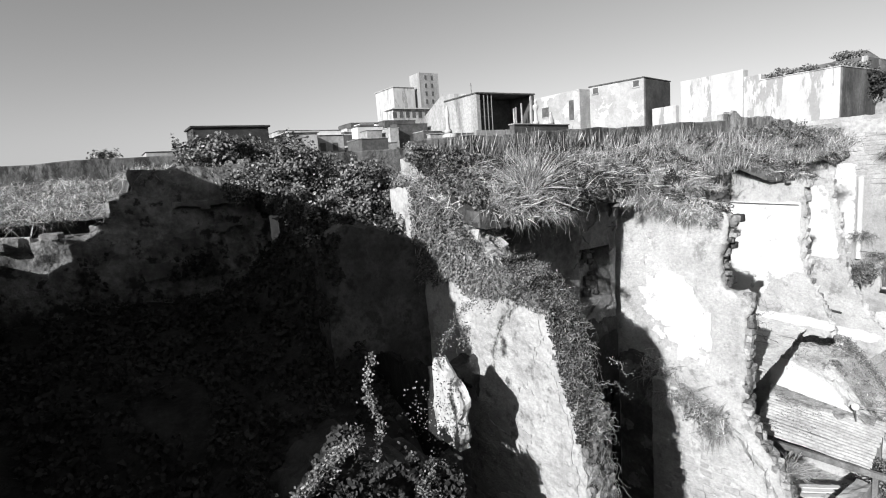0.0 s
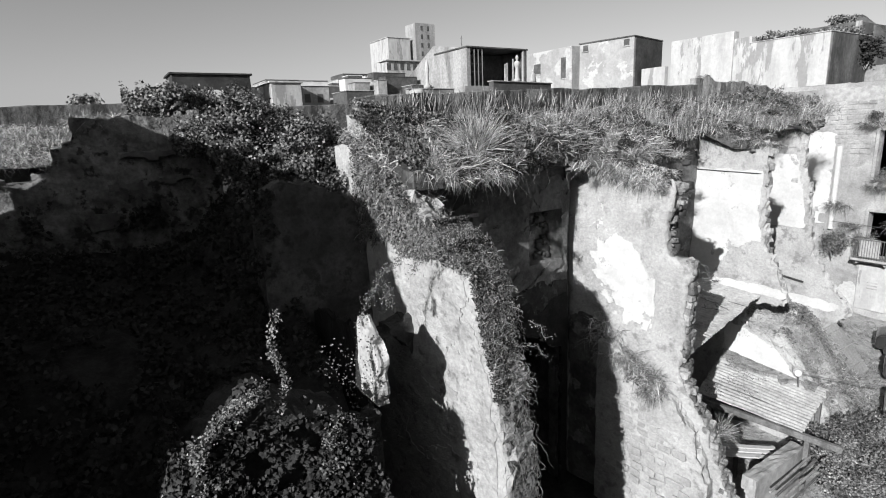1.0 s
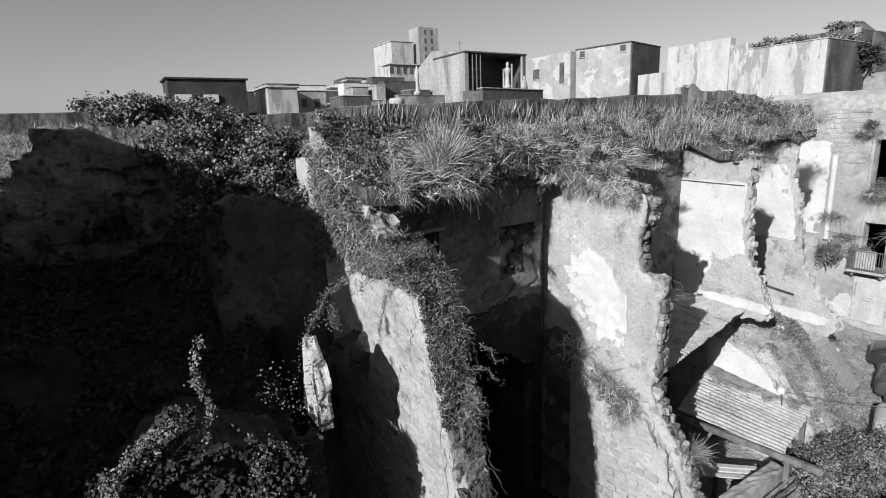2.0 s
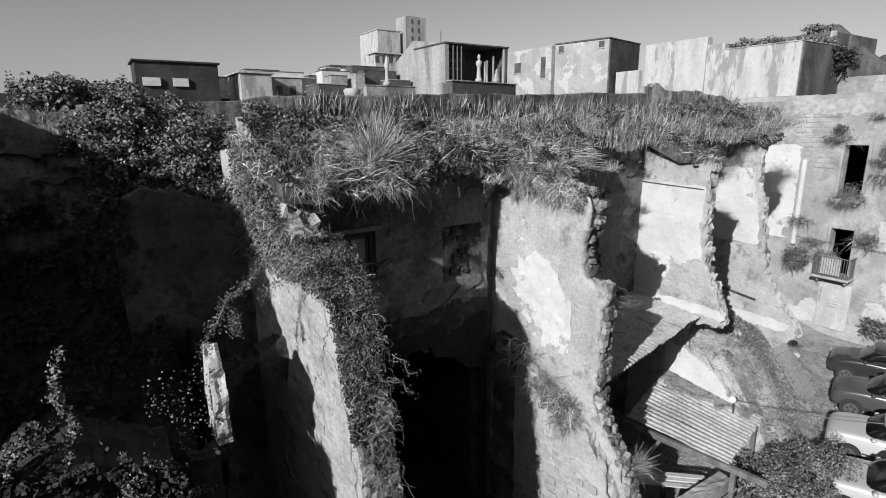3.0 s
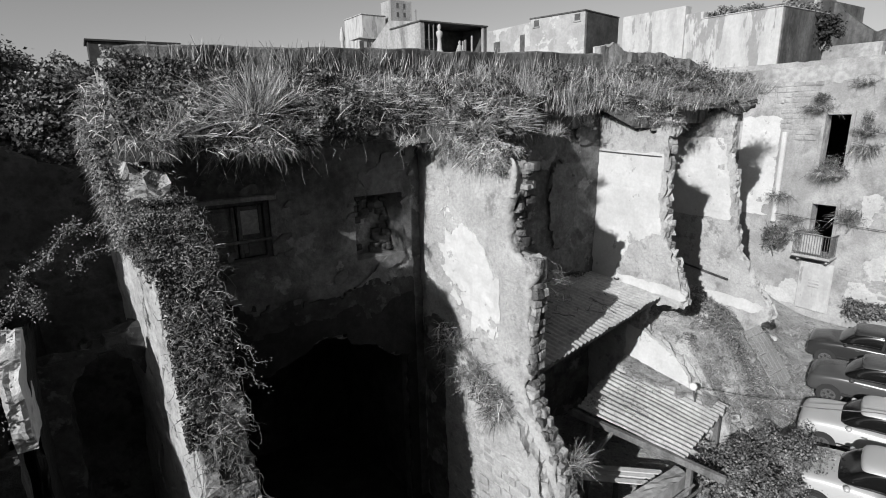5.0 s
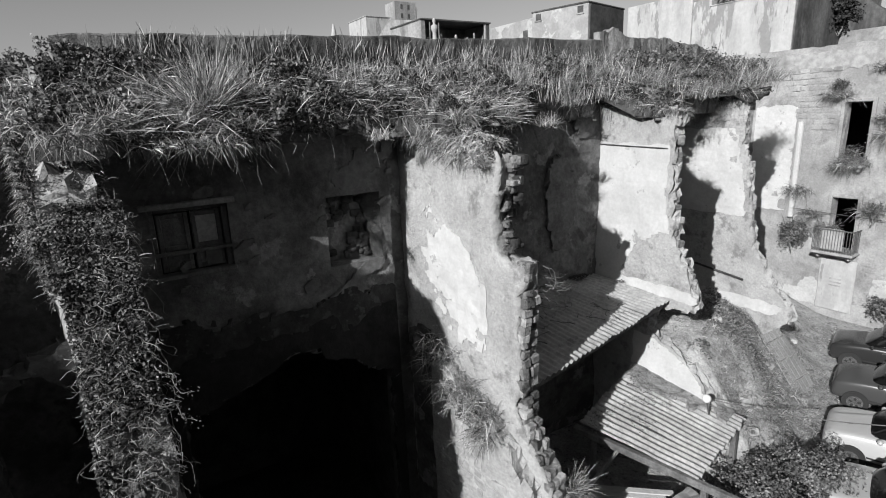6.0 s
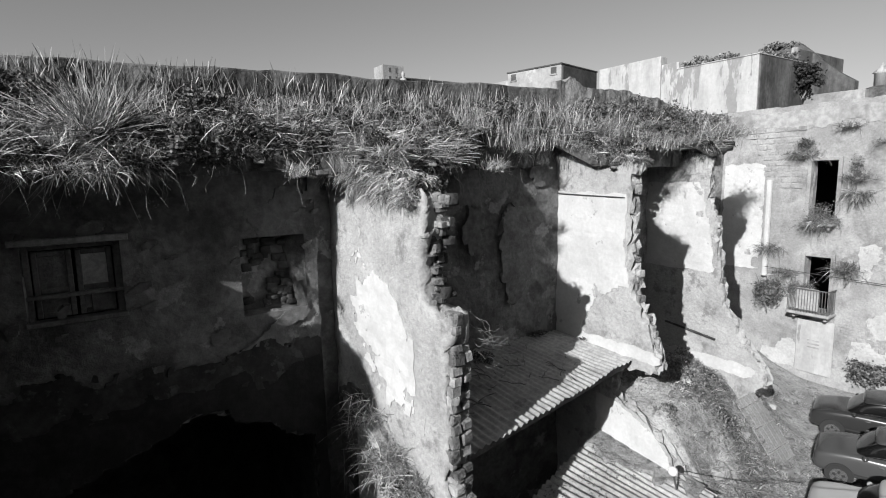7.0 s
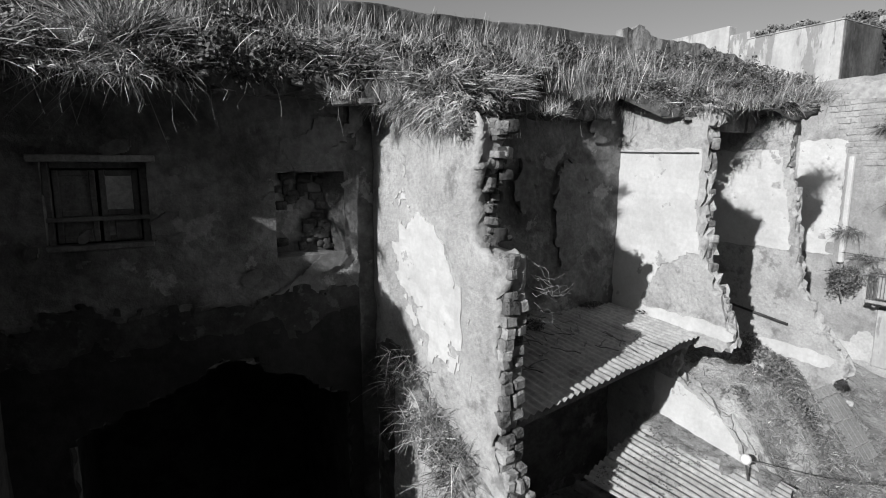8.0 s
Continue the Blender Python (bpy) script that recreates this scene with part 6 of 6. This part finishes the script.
def bush(name, x, y, z, rx, ry, rz, n, size, label, category="bush", mat=SHRUB, trunk=0.25):
    b = empty(name, x, y, z, label=label, category=category)
    p = unit(rng.normal(size=(n, 3))) * (rng.uniform(0.35, 1.0, (n, 1)) ** 0.45)
    lump = np.array([0.68 + 0.8 * fbm(q[0] + x, q[1] + y, q[2], 2.0) for q in p])[:, None]
    p = p * np.clip(lump, 0.2, 1.35) * np.array([rx, ry, rz]) + np.array([0, 0, rz * 0.75 + trunk])
    p[:, 2] = np.maximum(p[:, 2], 0.03)
    v, f = leaves(p, p - np.array([0, 0, rz * 0.4]), size, 0.7)
    merge("crown", v, f, mat, b)
    for k in range(5):
        a = random.uniform(0, 6.28)
        v, f = strand(wiggle((0, 0, -0.1), (0.55 * rx * math.cos(a), 0.55 * ry * math.sin(a), rz * 0.9 + trunk), 7, 0.12, 0, k + x), 5, 0.025 * max(rx, 0.5), 0.3)
        merge("stem", v, f, TWIG, b)
    return b


pts = [(random.uniform(4.7, 5.35), random.uniform(7.5, 9.6), random.uniform(7.4, 9.0)) for _ in range(9000)]
pts = [p for p in pts if p[2] < 7.95 + 0.42 * (p[1] - 7.7) + 0.25 * fbm(p[0], p[1], 6, 1.5)]
ivy("creeper", np.array(pts), np.tile([[-0.8, -0.4, 0.5]], (len(pts), 1)), 0.042, "leafy creeper over the broken terrace end")
bush("bush", 10.6, 6.5, 2.35, 0.25, 0.55, 0.3, 900, 0.04, "dry weed clump growing from the wall ledge", trunk=0.05)
bush("bush", 2.2, 13.5, 8.9, 1.0, 0.7, 0.5, 4600, 0.06, "leafy fig bush on top of the ruined wall")
bush("bush", 3.3, 11.6, 8.2, 0.9, 0.9, 0.75, 6000, 0.055, "leafy bramble bush over the broken vault")
bush("bush", 4.3, 10.4, 7.9, 0.8, 0.7, 0.55, 5000, 0.055, "leafy bramble bush over the broken vault")
bush("bush", 6.2, 9.25, 8.4, 0.7, 0.3, 0.28, 2000, 0.042, "leafy weed clump beside the parapet", mat=LEAF)
pts = [(random.uniform(5.1, 6.6), random.uniform(9.4, 9.75), random.uniform(8.5, 9.42)) for _ in range(4500)]
pts = [p for p in pts if p[2] < 9.22 - 0.35 * max(0, p[0] - 5.6) + 0.2 * fbm(p[0], p[2], 8, 1.7)]
ivy("creeper", np.array(pts), np.tile([[-0.5, -0.8, 0.3]], (len(pts), 1)), 0.042, "leafy creeper over the end of the parapet", gaps=-0.25)
bush("bush", 16.3, 3.9, -1.2, 1.5, 1.1, 0.85, 26000, 0.042, "large grey-green shrub beside the shed roof")
bush("bush", 18.0, 3.7, -1.2, 1.2, 0.9, 0.75, 19000, 0.042, "large grey-green shrub beside the shed roof")
bush("bush", 15.3, 3.2, -1.2, 1.0, 0.8, 0.6, 12000, 0.042, "low shrub beside the yard wall")
bush("bush", E0 - 0.25, 8.3, 5.3, 0.3, 0.5, 0.35, 900, 0.035, "shaggy bush growing on the ruined balcony")
bush("bush", E0 - 0.2, 7.25, 6.7, 0.22, 0.28, 0.6, 700, 0.035, "weeds rooted in the facade masonry")
bush("bush", E0 - 0.2, 7.3, 3.1, 0.26, 0.34, 0.4, 1000, 0.034, "round caper bush growing from the facade")
bush("bush", E0 - 0.5, 9.9, 1.7, 0.6, 0.7, 0.6, 4200, 0.045, "bush growing at the foot of the lost room")
bush("bush", E0 - 0.2, 9.0, 7.9, 0.25, 0.4, 0.3, 700, 0.04, "weeds rooted in the facade masonry")
bush("bush", E0 - 0.3, 6.2, -0.7, 0.5, 1.0, 0.5, 2400, 0.075, "weeds at the foot of the facade")
for x, y, s in ((15.2, 9.2, 0.55), (16.2, 9.4, 0.45), (17.6, 9.3, 0.55), (18.3, 9.4, 0.6), (19.6, 9.2, 0.5), (21.0, 9.1, 0.5), (22.4, 9.0, 0.45), (21.8, 9.3, 0.75), (23.2, 9.2, 0.7), (24.4, 9.2, 0.6), (20.3, 9.35, 0.7), (19.0, 9.4, 0.65), (13.2, 9.2, 0.35), (8.6, 9.3, 0.35), (10.9, 8.9, 0.35)):
    bush("bush", x, y, terrace_height(min(x, 23.9), y) - 0.05, s * 1.2, s * 0.8, s * 0.7, int(3200 * s), 0.05, "shaggy dry weed clump on the terrace", trunk=0.02)
for y, z, n, L, way in ((8.1, 5.4, 420, 0.7, (-0.6, 0.1, 0.3)), (8.5, 5.4, 420, 0.7, (-0.6, -0.1, 0.1)), (7.25, 7.0, 300, 0.7, (-0.4, 0, 0.8)), (7.2, 6.5, 260, 0.7, (-0.5, 0, -0.2)), (8.9, 7.95, 260, 0.55, (-0.4, 0, 0.7)), (9.2, 8.0, 200, 0.5, (-0.4, 0, 0.5)), (7.6, 8.9, 200, 0.5, (-0.4, 0, 0.8)), (10.1, 4.2, 260, 0.7, (-0.5, 0, 0.2)), (9.9, 2.6, 260, 0.8, (-0.5, 0, 0.6)), (6.4, 8.3, 160, 0.4, (-0.4, 0, 0.6)), (7.3, 3.6, 380, 0.75, (-0.4, 0, 0.5)), (8.9, 2.7, 260, 0.7, (-0.4, 0, 0.5)), (9.4, 3.2, 260, 0.7, (-0.4, 0, 0.4))):
    tuft(E0 - 0.05, y, z, n, L * 0.8, way, "shaggy dry weeds rooted in the facade masonry", GRASS, 0.55, 0.008, 0.35, 0.2)
# weeds over the rubble slope
pts = []
while len(pts) < 6500:
    x, y = random.uniform(17.6, 24.0), random.uniform(4.6, 9.2)
    if fbm(x, y, 51, 0.9) - 0.08 * max(0, x - 20) > 0.12 + random.uniform(-0.15, 0.15):
        pts.append((x, y, ground_height(x, y) + random.uniform(0.0, 0.3) * (0.4 + fbm(x, y, 51, 0.9))))
ivy("leafy_weeds", np.array(pts), np.tile([[-0.4, -0.4, 0.8]], (len(pts), 1)), 0.045, "low leafy weeds over the rubble slope", mat=LITTER)
low_grass = scatter(15000, 17.6, 25.0, 4.4, 9.4, ground_height, lambda x, y: clumpy(x, y, 0.0, 1.1))
grass_field("slope_grass", low_grass, 0.22, GRASS, "thin dry grass over the rubble slope", spread=1.0, width=0.006)
for dx, dy, dz, s in ((23.8, 8.75, 8.12, 0.7), (24.1, 8.85, 8.28, 0.6), (23.4, 8.6, 8.05, 0.4)):
    ob = new("rubble_block", rock_mesh("rubble_block", 17.0 + dx, DARKSTONE))
    ob.matrix_world = pose(dx, dy, dz, 4, -6, 15 * dx) @ Matrix.Diagonal((s, s * 0.8, 0.16, 1))
    tagged(ob, label="flat dark stone slab on the terrace edge", category="stone")
bush("tree", 37.0, 12.0, 10.95, 0.9, 0.9, 1.0, 3000, 0.1, "dark round tree beside the gabled house", "tree", IVY)
for x, y, z in ((34.5, 14.5, 12.6), (35.5, 13.2, 12.6), (33.9, 15.6, 12.6), (39.0, 14.2, 13.6), (37.0, 13.0, 12.6)):
    bush("bush", x, y, z, 1.0, 0.9, 0.4, 900, 0.1, "dry weeds growing on the house roof", trunk=0.0)
bush("tree", 0.4, 62, 11.3, 1.5, 1.2, 1.0, 900, 0.22, "small distant tree above the terrace wall", "tree", trunk=0.4)

# ivy on the first cross wall: end face, top and hanging strands
pts, nrm = [], []
for k in range(26000):
    z = random.uniform(1.2, 7.1)
    x = random.uniform(A0 - 0.1, A1 - 0.02)
    if fbm(x, z, 9, 1.6) + (z - 5.15) * 0.55 < random.uniform(-0.25, 0.25):
        continue
    pts.append((x, lerp(A_END, z) - random.uniform(0.0, 0.16), z))
    nrm.append((0.1, -1, 0.2))
for k in range(5000):
    y = random.uniform(5.4, 8.3)
    x = random.uniform(A0 - 0.15, A1 + 0.02)
    pts.append(tuple(A_LEAN @ Vector((x, y, lerp(A_TOP, y) + random.uniform(-0.05, 0.14)))))
    nrm.append((0, -0.3, 1))
# Dark layer behind the leaves paints the shadowed wall end.
ivy("ivy_mantle", np.array(pts[:8000]) + np.array([0, 0.03, 0]), np.array(nrm[:8000]), 0.034, "ivy mantle over the broken wall end, shade in its colour", mat=IVY, gaps=-1)
ivy("ivy_mantle", np.array(pts), np.array(nrm), 0.024, "leafy ivy mantle over the broken wall end", gaps=-0.7)
r = np.array([tuple(A_LEAN @ Vector((random.uniform(A0 - 0.1, A1 + 0.15), y, lerp(A_TOP, y)))) for y in [random.uniform(5.7, 8.2) for _ in range(1100)]])
grass_field("wall_top_grass", r, 0.2, STRAW, "dry grass on the broken wall top", lean=(0.1, -0.4, 0.4), spread=0.9, width=0.005, droop=0.5)
r = np.array([tuple(B_LEAN @ Vector((random.uniform(B0 - 0.12, B1 + 0.1), y, lerp(B_TOP, y)))) for y in [random.uniform(6.15, 8.2) for _ in range(1800)]])
grass_field("wall_top_grass", r, 0.24, GRASS, "dry grass on the broken wall top", lean=(-0.2, -0.3, 0.5), spread=0.9, width=0.0045, droop=0.6)

# thick straw mat over the top of the second cross wall, hanging over its faces and end
mat_roots, mat_ways = [], []
for k in range(8000):
    y = 6.12 + 2.4 * random.random() ** 1.15
    u = random.uniform(-0.22, B1 - B0 + (0.08 if y > 6.8 else -0.04))
    over = max(0.0, -u, u - (B1 - B0))
    z = lerp(B_TOP, y) + random.uniform(-0.02, 0.2) - 1.3 * over + 0.06 * fbm(y, u, 3, 2.5)
    mat_roots.append(tuple(B_LEAN @ Vector((B0 + u, y, z))))
    mat_ways.append((random.gauss(-0.2 if u < 0.2 else 0.2, 0.9), random.gauss(-0.3, 0.8), random.gauss(-0.05, 0.28)))
v, f = blades(mat_roots, mat_ways, rng.uniform(0.4, 1.0, len(mat_roots)) * np.array([0.16 if p[1] < 6.6 else 0.34 for p in mat_roots]), rng.uniform(0.004, 0.008, len(mat_roots)), 0.5)
merge("straw_mat", v, f, STRAW, label="thick mat of dead straw over the wall top", category="grass", kind="stuff")
mat_roots = [tuple(B_LEAN @ Vector((random.uniform(B0 - 0.1, B1 + 0.12), y, lerp(B_TOP, y) + random.uniform(-0.12, 0.2)))) for y in [random.uniform(6.05, 8.3) for _ in range(3000)]]
# Dark leaves paint the gaps of shade under the straw.
ivy("leafy_weeds", np.array(mat_roots), np.tile([[-0.4, -0.5, 0.7]], (len(mat_roots), 1)), 0.045, "dark leaves painting the shaded gaps under the wall-top straw", mat=IVY, gaps=-0.4)


def vine(name, paths, per, size, spread, label):
    per, size = int(per * 4.2), size * 0.46
    pieces_s, centres = [], []
    for k, (p, q, amp, sag) in enumerate(paths):
        pts = wiggle(p, q, 14, amp, sag, k * 1.7)
        pieces_s.append(strand(pts, 4, 0.008, 0.5))
        a = np.array(pts)
        idx = rng.uniform(0, len(pts) - 1.001, per)
        i = idx.astype(int)
        c = a[i] + (a[i + 1] - a[i]) * (idx - i)[:, None] + rng.normal(size=(per, 3)) * spread * 0.7
        centres.append(c)
    holder = empty(name, *paths[0][0], label=label, category="vine")
    v, f = gather(pieces_s)
    merge("stem", v - np.array(paths[0][0]), f, TWIG, holder)
    c = np.concatenate(centres) - np.array(paths[0][0])
    v, f = leaves(c, np.tile([[-0.4, -0.8, 0.3]], (len(c), 1)), size, 0.8)
    merge("foliage", v, f, LEAF, holder)
    return holder


vine("ivy_vine", [((1.9, 5.2, 5.2), (2.0, 5.25, 6.45), 0.15, 0)], 150, 0.06, 0.045, "single ivy shoot standing above the ledge")
vine("ivy_vine", [((1.7, 5.1, 5.6), (0.85, 5.0, 5.0), 0.1, -0.2), ((0.9, 5.05, 5.3), (0.85, 5.0, 4.2), 0.1, 0)], 170, 0.06, 0.06, "arching ivy shoot above the ledge")
vine("ivy_vine", [((2.6, 5.1, 5.0), (3.3, 5.4, 4.1), 0.2, 0), ((2.4, 5.0, 4.8), (2.9, 5.0, 3.8), 0.2, 0)], 80, 0.055, 0.05, "thin ivy shoots hanging from the ledge")
vine("ivy_vine", [((5.2, 5.6, 7.05), (4.4, 5.9, 6.97), 0.15, 0.03), ((4.4, 5.9, 6.97), (3.95, 6.1, 6.55), 0.1, 0.0), ((3.95, 6.1, 6.55), (3.47, 6.3, 5.78), 0.1, 0.0), ((5.0, 5.7, 6.9), (4.35, 6.05, 6.45), 0.15, 0.0), ((3.9, 6.1, 6.3), (3.95, 6.1, 5.95), 0.08, 0.0)], 110, 0.042, 0.06, "ivy trailing from the wall to the jamb")
vine("ivy_vine", [((5.75, 4.9, 5.6), (6.05, 4.7, 5.3), 0.1, 0), ((5.75, 4.9, 5.2), (6.0, 4.75, 5.0), 0.1, 0)], 18, 0.035, 0.05, "bare ivy twigs sticking out of the wall end")
pts = []
for k in range(17000):
    x = random.uniform(0.8, 3.2)
    z = random.uniform(2.6, 5.8)
    topz = lerp([(0.8, 5.0), (1.2, 5.45), (1.6, 5.75), (2.0, 5.55), (2.6, 5.0), (3.2, 4.75)], x)
    if z > topz or fbm(x, z, 14, 1.1) < -0.2 + 0.25 * max(0, x - 2.3):
        continue
    pts.append((x, 5.15 - 0.12 * max(0, 5 - z) + 0.5 * max(0, z - 5.0) - random.uniform(0, 0.25), z))
ivy("ivy_cascade", np.array(pts), np.tile([[-0.4, -0.8, 0.4]], (len(pts), 1)), 0.033, "sunlit ivy cascading down the masonry ledge", gaps=0.3)
# Dark layers behind the cascade paint its shade.
ivy("ivy_cascade", np.array(pts) + np.array([0, 0.12, -0.08]), np.tile([[-0.4, -0.8, 0.4]], (len(pts), 1)), 0.065, "shade-coloured ivy layer behind the cascade on the masonry ledge", mat=IVY, gaps=-0.6)
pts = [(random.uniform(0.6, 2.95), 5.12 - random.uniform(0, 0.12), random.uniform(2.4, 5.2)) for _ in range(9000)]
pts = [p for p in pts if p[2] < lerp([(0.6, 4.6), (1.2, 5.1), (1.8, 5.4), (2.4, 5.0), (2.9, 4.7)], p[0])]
ivy("ivy_cascade", np.array(pts), np.tile([[-0.2, -0.9, 0.2]], (len(pts), 1)), 0.055, "shade-coloured ivy covering the masonry ledge", mat=IVY, gaps=-0.12)
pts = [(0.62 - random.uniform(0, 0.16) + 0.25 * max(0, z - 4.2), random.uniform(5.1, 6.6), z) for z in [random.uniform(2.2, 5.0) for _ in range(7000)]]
ivy("ivy_cascade", np.array(pts), np.tile([[-0.9, -0.3, 0.2]], (len(pts), 1)), 0.055, "shade-coloured ivy over the end of the masonry ledge", mat=IVY, gaps=-0.7)
ivy("ivy_cascade", np.array(pts)[::3], np.tile([[-0.9, -0.3, 0.2]], (len(pts[::3]), 1)), 0.04, "ivy over the end of the masonry ledge", gaps=0.1)
pts = [(random.uniform(2.7, 3.5), random.uniform(5.6, 6.1), random.uniform(4.6, 5.7)) for _ in range(420)]
ivy("ivy_patch", np.array(pts), np.tile([[-0.5, -1, 0.2]], (len(pts), 1)), 0.026, "ivy beside the sunlit jamb")

for mat, n, low, label in ((TWIG, 300, 2.2, "dry bramble stems clinging to the wall end"), (GRASS, 420, 4.4, "dead stems tangled over the wall end")):
    pieces = []
    for k in range(n):
        z = random.uniform(low, 7.0)
        x = random.uniform(A0, A1)
        y = lerp(A_END, z) - (0.06 if mat is TWIG else random.uniform(0.06, 0.17))
        drop = random.uniform(0.1, 0.8) if mat is TWIG else random.uniform(-0.1, 0.3)
        pieces.append(strand(wiggle((x, y, z), (x + random.uniform(-0.3, 0.3), y - random.uniform(0.0, 0.12), z - drop), 9, 0.12, 0, k), 3, 0.005, 0.5))
    v, f = gather(pieces)
    merge("bramble_stems", v, f, mat, label=label, category="stems", kind="stuff")
# roots and dead stems hanging below the terrace edge
pieces = []
for k in range(90):
    x = random.choice((random.uniform(5.9, 8.6), random.uniform(5.9, 11), random.uniform(11.5, 16)))
    y = terrace_front(x) + random.uniform(-0.15, 0.15)
    L = random.uniform(0.25, 0.85)
    pieces.append(strand(wiggle((x, y, 7.95), (x + random.uniform(-0.2, 0.3), y - random.uniform(0.0, 0.25), 7.9 - L), 7, 0.12, 0, k), 4, 0.009, 0.4))
for p, q in (((10.45, 7.5, 7.7), (10.75, 7.2, 6.9)), ((10.6, 7.5, 7.6), (10.55, 7.3, 7.2)), ((11.55, 5.7, 5.4), (11.9, 5.4, 5.1)), ((11.55, 5.7, 5.2), (12.0, 5.5, 4.9)), ((11.6, 5.6, 5.0), (11.95, 5.3, 5.15)), ((11.6, 5.6, 4.8), (12.0, 5.6, 4.6))):
    for k in range(3):
        pieces.append(strand(wiggle(p, (q[0] + random.uniform(-0.12, 0.12), q[1] + random.uniform(-0.1, 0.1), q[2] + random.uniform(-0.15, 0.15)), 7, 0.2, 0, k + p[0]), 4, 0.005, 0.4))
v, f = gather(pieces)
merge("hanging_roots", v, f, TWIG, label="bare roots and dead stems hanging from the edge", category="roots", kind="stuff")
